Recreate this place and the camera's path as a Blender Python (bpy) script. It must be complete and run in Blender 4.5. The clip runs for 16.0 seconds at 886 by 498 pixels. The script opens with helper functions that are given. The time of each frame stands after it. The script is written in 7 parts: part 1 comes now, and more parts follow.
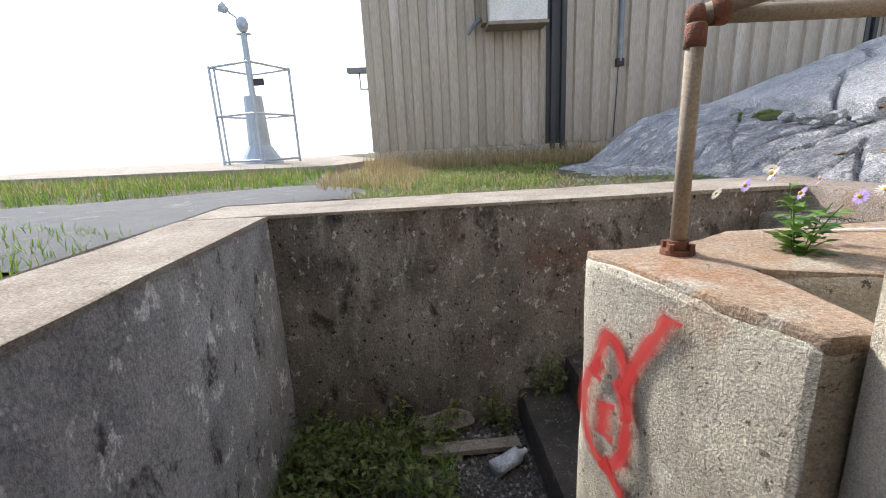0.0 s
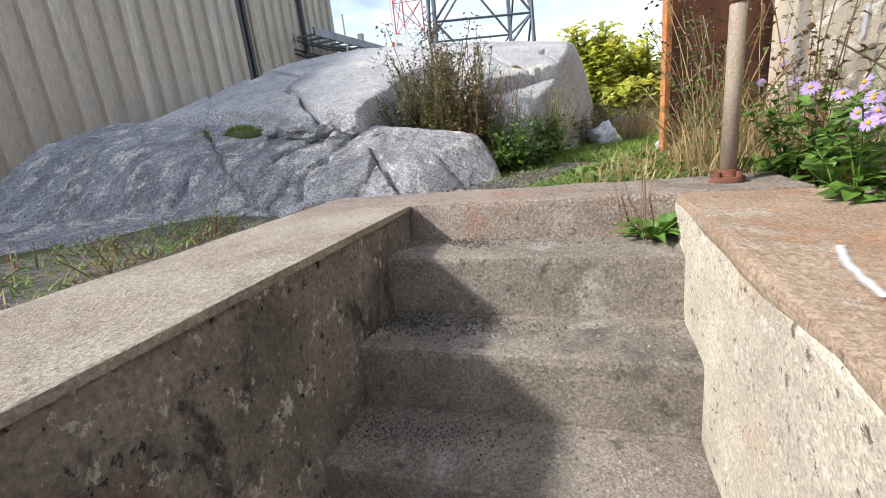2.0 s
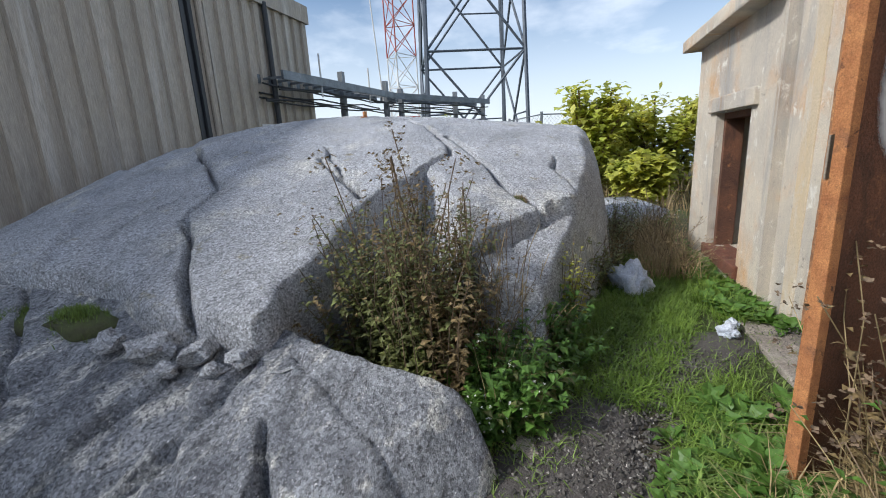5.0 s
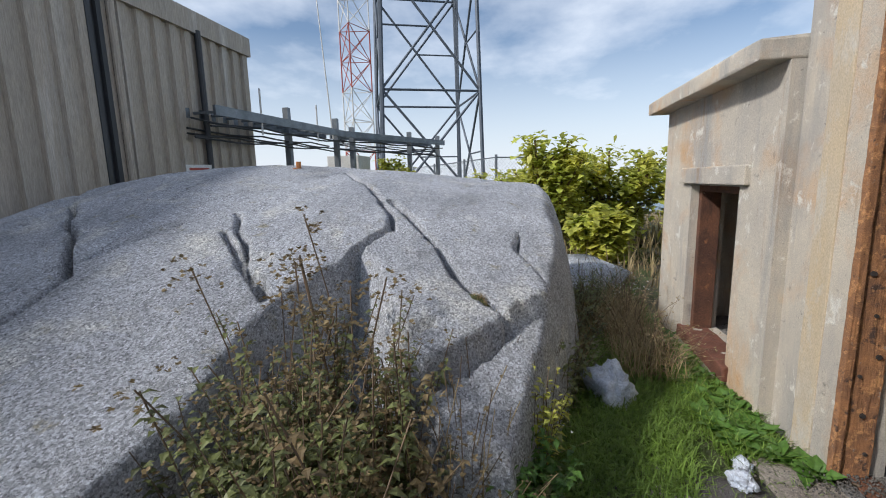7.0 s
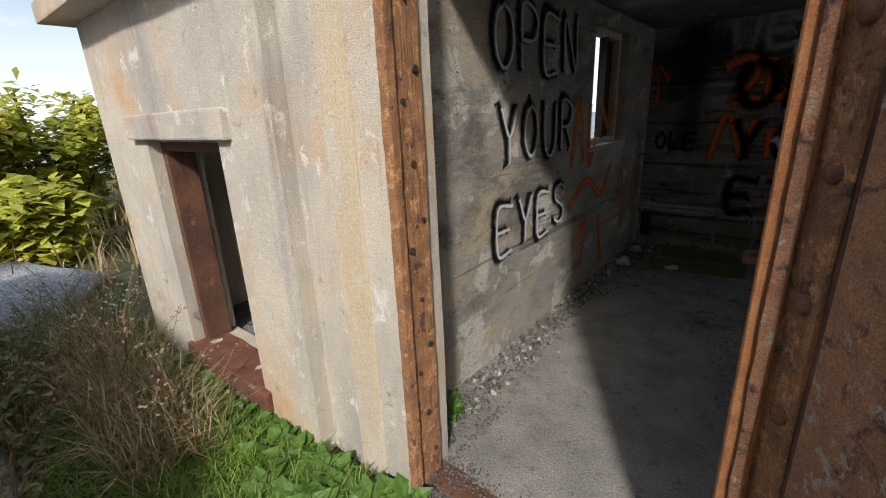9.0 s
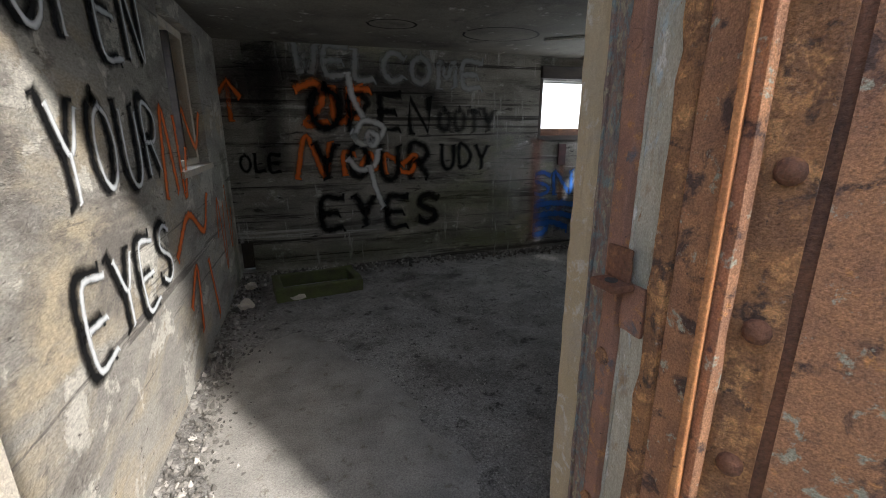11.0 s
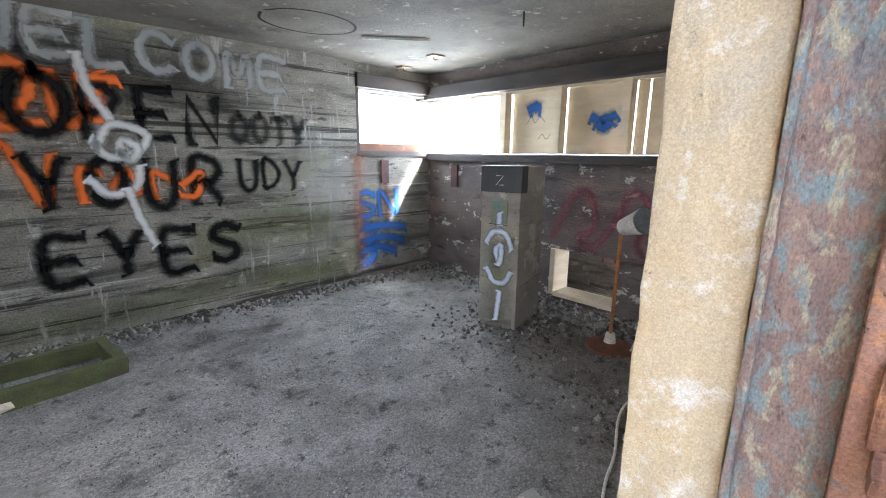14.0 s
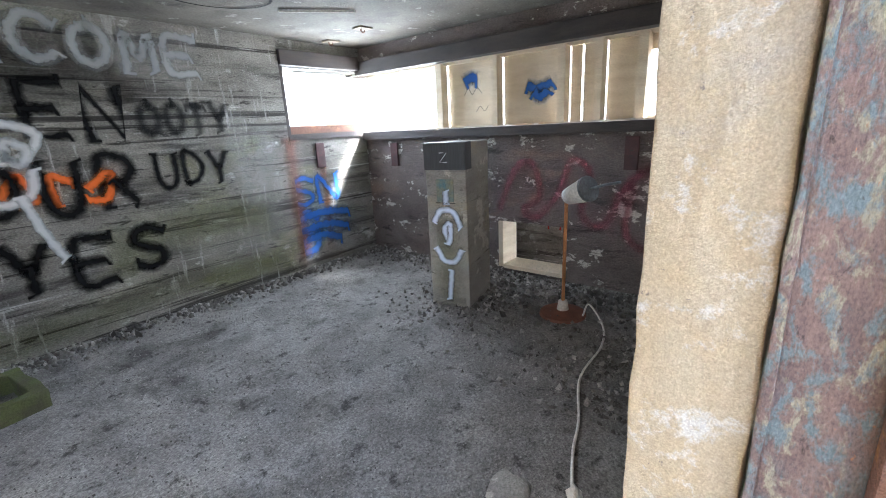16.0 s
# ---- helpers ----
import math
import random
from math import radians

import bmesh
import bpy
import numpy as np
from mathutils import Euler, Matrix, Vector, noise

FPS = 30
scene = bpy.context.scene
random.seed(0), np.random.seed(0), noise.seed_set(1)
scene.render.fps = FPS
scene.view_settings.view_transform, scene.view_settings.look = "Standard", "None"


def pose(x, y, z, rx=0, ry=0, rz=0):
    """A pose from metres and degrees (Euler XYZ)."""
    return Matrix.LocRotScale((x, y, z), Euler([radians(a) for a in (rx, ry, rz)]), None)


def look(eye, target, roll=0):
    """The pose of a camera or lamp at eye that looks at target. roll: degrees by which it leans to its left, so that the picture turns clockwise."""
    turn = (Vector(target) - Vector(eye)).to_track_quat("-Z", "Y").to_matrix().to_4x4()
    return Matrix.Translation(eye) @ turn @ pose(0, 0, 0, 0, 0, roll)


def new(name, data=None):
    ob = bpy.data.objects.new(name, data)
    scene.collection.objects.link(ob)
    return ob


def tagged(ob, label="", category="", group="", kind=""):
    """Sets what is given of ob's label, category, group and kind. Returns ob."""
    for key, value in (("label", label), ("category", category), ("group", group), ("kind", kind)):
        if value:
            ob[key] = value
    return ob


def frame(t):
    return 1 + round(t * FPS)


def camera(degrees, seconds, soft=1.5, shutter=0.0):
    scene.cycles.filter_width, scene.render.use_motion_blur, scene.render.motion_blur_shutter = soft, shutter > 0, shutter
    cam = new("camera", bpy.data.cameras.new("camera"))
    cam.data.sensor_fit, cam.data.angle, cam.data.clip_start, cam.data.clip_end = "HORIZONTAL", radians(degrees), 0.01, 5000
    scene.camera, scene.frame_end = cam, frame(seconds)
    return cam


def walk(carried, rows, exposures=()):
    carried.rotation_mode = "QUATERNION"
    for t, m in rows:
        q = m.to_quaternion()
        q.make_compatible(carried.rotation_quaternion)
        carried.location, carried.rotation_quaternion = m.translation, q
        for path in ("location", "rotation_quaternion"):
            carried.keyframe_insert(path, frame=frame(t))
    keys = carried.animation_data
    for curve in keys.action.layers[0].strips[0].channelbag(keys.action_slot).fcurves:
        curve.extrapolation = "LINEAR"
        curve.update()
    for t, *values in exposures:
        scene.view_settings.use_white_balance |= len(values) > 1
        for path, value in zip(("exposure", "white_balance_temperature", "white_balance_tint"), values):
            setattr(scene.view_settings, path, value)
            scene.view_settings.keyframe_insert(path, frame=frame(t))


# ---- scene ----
cam = camera(91.8, 16.0, soft=1.0)
PATH = [
    (0, (0.017, 0.025, 1.413), (0.109, 1.963, 0.93), -2.9),
    (0.5, (-0.004, 0.447, 1.406), (0.31, 2.337, 0.831), -5.7),
    (1, (0.108, 0.857, 1.324), (0.691, 2.671, 0.714), -4.8),
    (1.5, (0.32, 1.281, 1.311), (1.591, 2.715, 0.738), -6.1),
    (2, (0.591, 1.559, 1.352), (2.409, 2.208, 0.828), -6.3),
    (2.5, (0.943, 1.664, 1.449), (2.835, 2.084, 0.956), -5.1),
    (3, (1.232, 1.722, 1.59), (3.17, 1.889, 1.124), -4.2),
    (3.5, (1.426, 1.708, 1.689), (3.369, 1.737, 1.216), -4.1),
    (4, (1.622, 1.719, 1.845), (3.563, 1.771, 1.365), -2.8),
    (4.5, (1.812, 1.809, 2.021), (3.75, 1.935, 1.546), -2.4),
    (5, (1.993, 1.834, 2.166), (3.853, 2.411, 1.711), -3.2),
    (5.2, (2.057, 1.866, 2.212), (3.881, 2.557, 1.769), -3.7),
    (7.3, (2.863, 1.934, 2.415), (4.807, 2.241, 2.058), -1.4),
    (7.5, (2.995, 1.935, 2.409), (4.897, 2.106, 1.814), -2.2),
    (8, (3.321, 1.783, 2.398), (5.232, 1.505, 1.877), 0.2),
    (8.5, (3.559, 1.585, 2.402), (5.211, 0.61, 1.838), -4.5),
    (9, (3.818, 1.466, 2.4), (5.026, -0.011, 1.802), -2.5),
    (9.5, (4.01, 1.263, 2.357), (4.909, -0.433, 1.795), -3.6),
    (10, (4.144, 1.114, 2.331), (4.55, -0.759, 1.758), -0.7),
    (10.2, (4.211, 1.076, 2.32), (4.342, -0.835, 1.744), -0.5),
    (12.3, (4.384, 0.791, 2.381), (3.559, -0.975, 1.932), 0.3),
    (12.5, (4.376, 0.740, 2.362), (3.555, -1.029, 1.918), 0.7),
    (13, (4.323, 0.520, 2.289), (3.396, -1.199, 1.855), 0.2),
    (13.5, (4.235, 0.415, 2.308), (3.109, -1.177, 1.862), -0.1),
    (14, (4.196, 0.335, 2.267), (2.859, -1.088, 1.835), 0.6),
    (14.5, (4.129, 0.249, 2.264), (2.560, -0.899, 1.795), 0.7),
    (15, (4.072, 0.214, 2.273), (2.415, -0.757, 1.714), -0.1),
    (15.5, (4.117, 0.206, 2.233), (2.438, -0.735, 1.688), 0.1),
    (16, (4.145, 0.268, 2.299), (2.664, -0.958, 1.747), -3.0),
]
walk(cam, [(t, look(eye, target, roll)) for t, eye, target, roll in PATH],
     [(0, 1.22, 6500, 10), (0.5, 0.75, 6500, 10), (1.0, 0.8, 6500, 10), (1.5, 0.9, 6550, 10), (2.0, 1.05, 6650, 10), (2.5, 0.8, 6650, 10), (3.5, 0.38, 6250, 9), (4.5, 0.33, 6200, 9), (5.0, 0.33, 6150, 9), (7.5, 0.1, 6200, 10), (8.5, 0.12, 6200, 10), (9.0, 0.42, 6550, 10), (9.5, 0.75, 6500, 10),
      (10.2, 1.1, 6450, 10), (12.3, 3.1, 6400, 10), (13.0, 3.5, 6200, 10), (13.5, 4.15, 6100, 10), (14.0, 4.45, 6050, 10), (15.0, 4.4, 5900, 10), (16.0, 4.4, 5900, 10)])
# ---------------------------------------------------------------- world, sun
SUN_AZ, SUN_EL = math.atan2(-0.525, 0.851), radians(38)      # azimuth from +y towards +x
world = bpy.data.worlds.new("sky")
scene.world = world
world.use_nodes = True
wn, wl = world.node_tree.nodes, world.node_tree.links
wn.clear()
w_out, w_bg = wn.new("ShaderNodeOutputWorld"), wn.new("ShaderNodeBackground")
w_sky = wn.new("ShaderNodeTexSky")
w_sky.sky_type, w_sky.sun_disc = "NISHITA", False
w_sky.sun_elevation, w_sky.sun_rotation = SUN_EL, SUN_AZ
w_sky.air_density, w_sky.dust_density, w_sky.ozone_density = 1.0, 1.6, 1.5
# clouds: soft white sheets over the blue, drawn out towards the horizon
w_co, w_sep, w_div = wn.new("ShaderNodeTexCoord"), wn.new("ShaderNodeSeparateXYZ"), wn.new("ShaderNodeMath")
w_add, w_cmb = wn.new("ShaderNodeMath"), wn.new("ShaderNodeCombineXYZ")
w_dx, w_dy = wn.new("ShaderNodeMath"), wn.new("ShaderNodeMath")
w_add.operation, w_add.inputs[1].default_value = "ADD", 0.22
w_dx.operation = w_dy.operation = "DIVIDE"
w_no, w_rp, w_mix = wn.new("ShaderNodeTexNoise"), wn.new("ShaderNodeValToRGB"), wn.new("ShaderNodeMixRGB")
w_no.inputs["Scale"].default_value, w_no.inputs["Detail"].default_value, w_no.inputs["Roughness"].default_value = 1.7, 7, 0.55
w_rp.color_ramp.elements[0].position, w_rp.color_ramp.elements[1].position = 0.38, 0.70
w_mix.inputs[2].default_value = (7.4, 7.8, 8.4, 1)
wl.new(w_co.outputs["Generated"], w_sep.inputs[0])
wl.new(w_sep.outputs["Z"], w_add.inputs[0])
for d, axis in ((w_dx, "X"), (w_dy, "Y")):
    wl.new(w_sep.outputs[axis], d.inputs[0])
    wl.new(w_add.outputs[0], d.inputs[1])
    wl.new(d.outputs[0], w_cmb.inputs[axis])
wl.new(w_cmb.outputs[0], w_no.inputs["Vector"])
wl.new(w_no.outputs["Fac"], w_rp.inputs["Fac"])
w_hz, w_max, w_soft = wn.new("ShaderNodeMapRange"), wn.new("ShaderNodeMath"), wn.new("ShaderNodeMath")
w_hz.inputs["From Min"].default_value, w_hz.inputs["From Max"].default_value = -0.02, 0.30      # pale haze over the horizon
w_hz.inputs["To Min"].default_value, w_hz.inputs["To Max"].default_value = 0.9, 0.0
w_max.operation = "MAXIMUM"
w_soft.operation, w_soft.inputs[1].default_value = "MULTIPLY", 0.72
wl.new(w_sep.outputs["Z"], w_hz.inputs["Value"])
wl.new(w_rp.outputs["Color"], w_soft.inputs[0])
wl.new(w_soft.outputs[0], w_max.inputs[0])
wl.new(w_hz.outputs["Result"], w_max.inputs[1])
wl.new(w_max.outputs[0], w_mix.inputs["Fac"])
wl.new(w_sky.outputs["Color"], w_mix.inputs[1])
wl.new(w_mix.outputs["Color"], w_bg.inputs["Color"])
w_bg.inputs["Strength"].default_value = 0.12
wl.new(w_bg.outputs["Background"], w_out.inputs["Surface"])

sun = new("sun", bpy.data.lights.new("sun", "SUN"))
sun.data.energy, sun.data.angle, sun.data.color = 3.0, radians(4.5), (1.0, 0.955, 0.89)
SUN_FROM = Vector((math.sin(SUN_AZ) * math.cos(SUN_EL), math.cos(SUN_AZ) * math.cos(SUN_EL), math.sin(SUN_EL)))
sun.matrix_world = look(SUN_FROM * 50, (0, 0, 0))


def window_lamp(name, place, target, w, h, watts):
    """Skylight that enters by an opening."""
    ob = new(name, bpy.data.lights.new(name, "AREA"))
    ob.data.shape, ob.data.size, ob.data.size_y, ob.data.energy, ob.data.color = "RECTANGLE", w, h, watts, (0.86, 0.94, 1.0)
    ob.matrix_world = look(place, target)


window_lamp("skylight_west", (0.90, -2.80, 2.55), (3.0, -2.3, 1.9), 1.05, 0.50, 3.7)
window_lamp("skylight_corner", (1.52, -3.40, 2.57), (2.2, -1.5, 1.9), 0.85, 0.48, 2.3)
window_lamp("skylight_east", (5.15, -1.85, 2.54), (3.5, -2.0, 1.9), 0.28, 0.75, 0.35)

# ---------------------------------------------------------------- materials
def mat(name, base, base2=None, scale=3.0, fine=60.0, rough=0.85, metal=0.0, bump=0.3, bscale=None, spots=None, spot_scale=8.0,
        spot_at=(0.56, 0.66), spots2=None, spot2_scale=2.0, spot2_at=(0.55, 0.7), stretch=(1, 1, 1), dist=0.01, island=0.0, per_object=0.0, trans=0.0, coord="Object", grain_range=(0.70, 1.28), layers=(), cells=None):
    """Colour varied at two scales, two kinds of stains, bump of the same grain."""
    m = bpy.data.materials.new(name)
    m.use_nodes = True
    n, l = m.node_tree.nodes, m.node_tree.links
    bs = n["Principled BSDF"]
    bs.inputs["Roughness"].default_value, bs.inputs["Metallic"].default_value = rough, metal
    tc, mp = n.new("ShaderNodeTexCoord"), n.new("ShaderNodeMapping")
    mp.inputs["Scale"].default_value = stretch
    l.new(tc.outputs[coord], mp.inputs["Vector"])
    vec = mp.outputs["Vector"]

    def nz(sc, detail=5.0, rg=0.6, dis=0.0):
        t = n.new("ShaderNodeTexNoise")
        t.inputs["Scale"].default_value, t.inputs["Detail"].default_value, t.inputs["Roughness"].default_value = sc, detail, rg
        t.inputs["Distortion"].default_value = dis
        l.new(vec, t.inputs["Vector"])
        return t.outputs["Fac"]

    def ramp(fac, lo, hi):
        r = n.new("ShaderNodeMapRange")
        r.inputs["From Min"].default_value, r.inputs["From Max"].default_value = lo, hi
        r.clamp = True
        l.new(fac, r.inputs["Value"])
        return r.outputs["Result"]

    def mix(fac, a, b, kind="MIX"):
        x = n.new("ShaderNodeMixRGB")
        x.blend_type = kind
        for sock, v in zip(x.inputs, (fac, a, b)):
            if hasattr(v, "is_output"):
                l.new(v, sock)
            else:
                sock.default_value = v if isinstance(v, float) else (*v, 1)
        return x.outputs["Color"]

    base2 = base2 or tuple(c * 0.7 for c in base)
    col = mix(ramp(nz(scale, 6), 0.35, 0.65), base, base2)
    if spots2:
        col = mix(ramp(nz(spot2_scale, 7, 0.65, 0.4), *spot2_at), col, spots2)
    if spots:
        col = mix(ramp(nz(spot_scale, 8, 0.7, 0.2), *spot_at), col, spots)
    for tone, sc, lo, hi, st in layers:
        vec = mp.outputs["Vector"]
        if st:
            mp2 = n.new("ShaderNodeMapping")
            mp2.inputs["Scale"].default_value = st
            l.new(tc.outputs[coord], mp2.inputs["Vector"])
            vec = mp2.outputs["Vector"]
        col = mix(ramp(nz(sc, 8, 0.7, 0.3), lo, hi), col, tone)
    vec = mp.outputs["Vector"]
    if cells:
        vo, hs, mr = n.new("ShaderNodeTexVoronoi"), n.new("ShaderNodeSeparateColor"), n.new("ShaderNodeMapRange")
        vo.inputs["Scale"].default_value = cells[0]
        mr.inputs["To Min"].default_value, mr.inputs["To Max"].default_value = cells[1:]
        l.new(tc.outputs[coord], vo.inputs["Vector"])
        l.new(vo.outputs["Color"], hs.inputs["Color"])
        l.new(hs.outputs["Red"], mr.inputs["Value"])
        cm = n.new("ShaderNodeVectorMath")
        cm.operation = "MULTIPLY"
        l.new(col, cm.inputs[0])
        l.new(mr.outputs["Result"], cm.inputs[1])
        col = cm.outputs[0]
    grain = nz(fine, 5, 0.7)
    g = n.new("ShaderNodeMapRange")
    g.inputs["From Min"].default_value, g.inputs["From Max"].default_value = 0.3, 0.7
    g.inputs["To Min"].default_value, g.inputs["To Max"].default_value = grain_range
    l.new(grain, g.inputs["Value"])
    mul = n.new("ShaderNodeVectorMath")
    mul.operation = "MULTIPLY"
    l.new(col, mul.inputs[0])
    l.new(g.outputs["Result"], mul.inputs[1])
    col = mul.outputs[0]
    for amount, node, out in ((island, "ShaderNodeNewGeometry", "Random Per Island"), (per_object, "ShaderNodeObjectInfo", "Random")):
        if amount:
            src = n.new(node)
            r = n.new("ShaderNodeMapRange")
            r.inputs["To Min"].default_value, r.inputs["To Max"].default_value = 1 - amount, 1 + amount
            l.new(src.outputs[out], r.inputs["Value"])
            m2 = n.new("ShaderNodeVectorMath")
            m2.operation = "MULTIPLY"
            l.new(col, m2.inputs[0])
            l.new(r.outputs["Result"], m2.inputs[1])
            col = m2.outputs[0]
    l.new(col, bs.inputs["Base Color"])
    if trans:
        bs.inputs["Subsurface Weight"].default_value = 0.0
        tr, ad = n.new("ShaderNodeBsdfTranslucent"), n.new("ShaderNodeMixShader")
        ad.inputs[0].default_value = trans
        l.new(col, tr.inputs["Color"])
        l.new(bs.outputs[0], ad.inputs[1])
        l.new(tr.outputs[0], ad.inputs[2])
        l.new(ad.outputs[0], n["Material Output"].inputs["Surface"])
    if bump:
        b1 = n.new("ShaderNodeBump")
        b1.inputs["Strength"].default_value, b1.inputs["Distance"].default_value = bump, dist
        sm = n.new("ShaderNodeMath")
        sm.operation = "ADD"
        l.new(nz(bscale or fine * 0.5, 6, 0.65), sm.inputs[0])
        l.new(grain, sm.inputs[1])
        l.new(sm.outputs[0], b1.inputs["Height"])
        l.new(b1.outputs["Normal"], bs.inputs["Normal"])
    return m


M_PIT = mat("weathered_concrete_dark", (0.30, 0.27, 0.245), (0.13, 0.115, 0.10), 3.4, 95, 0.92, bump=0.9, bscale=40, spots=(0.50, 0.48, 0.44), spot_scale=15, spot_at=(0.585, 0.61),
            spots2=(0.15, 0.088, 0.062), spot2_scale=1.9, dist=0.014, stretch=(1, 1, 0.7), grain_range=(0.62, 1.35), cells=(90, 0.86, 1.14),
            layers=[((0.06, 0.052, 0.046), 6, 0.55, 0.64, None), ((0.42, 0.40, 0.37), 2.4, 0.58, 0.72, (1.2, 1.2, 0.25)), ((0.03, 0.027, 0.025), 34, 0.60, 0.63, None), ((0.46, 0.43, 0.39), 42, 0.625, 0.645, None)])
# Lower steps: dark grime, with the corner's shade put into the colour too.
M_STEPD = mat("damp_dirty_shaded_step", (0.085, 0.075, 0.066), (0.045, 0.04, 0.036), 5, 130, 0.85, bump=0.9, bscale=55, spots=(0.16, 0.145, 0.13), spot_scale=12, spot_at=(0.58, 0.66), dist=0.012, grain_range=(0.5, 1.5))
# Pale grey concrete; also lightens the floor where doorway sun falls.
M_PALEGREY = mat("pale_grey_concrete", (0.32, 0.30, 0.275), (0.21, 0.20, 0.185), 5, 140, 0.95, bump=0.8, bscale=55, spots=(0.17, 0.15, 0.13), spot_scale=13, spot_at=(0.57, 0.66), dist=0.008, grain_range=(0.6, 1.35))
M_OCHRE = mat("faded_ochre_band", (0.60, 0.475, 0.31), (0.55, 0.47, 0.36), 4, 210, 0.93, bump=0.7, bscale=60, spots=(0.60, 0.55, 0.47), spot_scale=6, spot_at=(0.50, 0.62), stretch=(1, 1, 0.5), dist=0.007, grain_range=(0.74, 1.2),
              layers=[((0.30, 0.26, 0.22), 30, 0.65, 0.71, None)])
# Whitewash remains; the bluish skylight on this wall is put into the colour.
M_PITW = mat("skylit_limewashed_concrete", (0.550, 0.544, 0.537), (0.288, 0.281, 0.281), 3.4, 95, 0.92, bump=0.9, bscale=40, spots=(0.850, 0.838, 0.812), spot_scale=8, spot_at=(0.57, 0.61), spots2=(0.188, 0.169, 0.156), spot2_scale=3, spot2_at=(0.54, 0.66),
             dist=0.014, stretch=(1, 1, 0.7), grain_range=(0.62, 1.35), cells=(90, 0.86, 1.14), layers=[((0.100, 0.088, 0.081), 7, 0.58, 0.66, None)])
M_TOP = mat("sandy_concrete", (0.36, 0.32, 0.275), (0.255, 0.215, 0.18), 4, 150, 0.95, bump=0.8, bscale=60, spots=(0.15, 0.125, 0.105), spot_scale=18, spot_at=(0.60, 0.69), dist=0.008,
            grain_range=(0.6, 1.4), cells=(130, 0.8, 1.2), layers=[((0.20, 0.17, 0.145), 3, 0.55, 0.70, None)])
M_BLOCK = mat("lit_concrete", (0.62, 0.57, 0.475), (0.47, 0.425, 0.355), 6, 160, 0.95, bump=0.8, bscale=75, spots=(0.17, 0.145, 0.125), spot_scale=42, spot_at=(0.60, 0.63),
              spots2=(0.512, 0.34, 0.215), spot2_scale=1.7, spot2_at=(0.58, 0.75), dist=0.008, grain_range=(0.70, 1.26), cells=(130, 0.86, 1.14), layers=[((0.72, 0.685, 0.615), 9, 0.59, 0.66, None), ((0.30, 0.26, 0.22), 3, 0.60, 0.72, (1, 1, 0.3))])
M_STEP = mat("worn_step_concrete", (0.31, 0.275, 0.235), (0.175, 0.152, 0.13), 4, 140, 0.93, bump=0.9, bscale=55, spots=(0.085, 0.078, 0.07), spot_scale=13, spot_at=(0.57, 0.68),
             spots2=(0.42, 0.39, 0.35), spot2_scale=4, dist=0.01, grain_range=(0.55, 1.45), cells=(120, 0.78, 1.22), layers=[((0.09, 0.08, 0.07), 2.2, 0.54, 0.70, None)])
M_LANDING = mat("reddish_worn_concrete", (0.35, 0.30, 0.26), (0.25, 0.205, 0.175), 4, 170, 0.94, bump=0.9, bscale=65, spots=(0.13, 0.105, 0.09), spot_scale=24, spot_at=(0.59, 0.66), spots2=(0.33, 0.21, 0.15), spot2_scale=3, spot2_at=(0.52, 0.68),
                dist=0.01, grain_range=(0.55, 1.45), cells=(150, 0.72, 1.28), layers=[((0.50, 0.46, 0.41), 40, 0.62, 0.66, None), ((0.14, 0.12, 0.105), 2.2, 0.56, 0.72, None)])
M_LIME = mat("flaking_whitewash", (0.60, 0.545, 0.455), (0.50, 0.44, 0.36), 3.0, 230, 0.94, bump=1.0, bscale=36, spots=(0.80, 0.78, 0.72), spot_scale=6, spot_at=(0.54, 0.59), spots2=(0.36, 0.31, 0.26), spot2_scale=3.4, spot2_at=(0.55, 0.66), stretch=(0.8, 1, 1.7),
             dist=0.012, grain_range=(0.66, 1.28), cells=(300, 0.85, 1.15), layers=[((0.28, 0.245, 0.21), 13, 0.60, 0.66, (0.7, 1, 2.0)), ((0.20, 0.18, 0.16), 44, 0.63, 0.67, None)])
M_FACADE = mat("stained_render", (0.62, 0.55, 0.445), (0.47, 0.43, 0.375), 2.2, 210, 0.93, bump=0.7, bscale=32, spots=(0.22, 0.20, 0.18), spot_scale=9, spot_at=(0.61, 0.74),
               spots2=(0.58, 0.36, 0.19), spot2_scale=1.9, spot2_at=(0.50, 0.72), dist=0.007, grain_range=(0.74, 1.2), cells=(330, 0.88, 1.12),
               layers=[((0.36, 0.345, 0.325), 2.6, 0.51, 0.68, (1, 1, 0.14)), ((0.70, 0.67, 0.60), 9.0, 0.58, 0.64, (1, 1, 0.8)), ((0.24, 0.22, 0.20), 34, 0.64, 0.69, None), ((0.31, 0.19, 0.105), 7.0, 0.60, 0.76, (1, 1, 0.10))])
M_YELLOW = mat("ochre_render", (0.46, 0.355, 0.215), (0.43, 0.36, 0.255), 8, 650, 0.93, bump=0.7, bscale=220, spots=(0.55, 0.52, 0.46), spot_scale=18, spot_at=(0.56, 0.64),
               dist=0.004, grain_range=(0.72, 1.22), cells=(520, 0.90, 1.10), layers=[((0.20, 0.165, 0.135), 110, 0.65, 0.69, None), ((0.40, 0.35, 0.28), 5, 0.56, 0.70, None)])
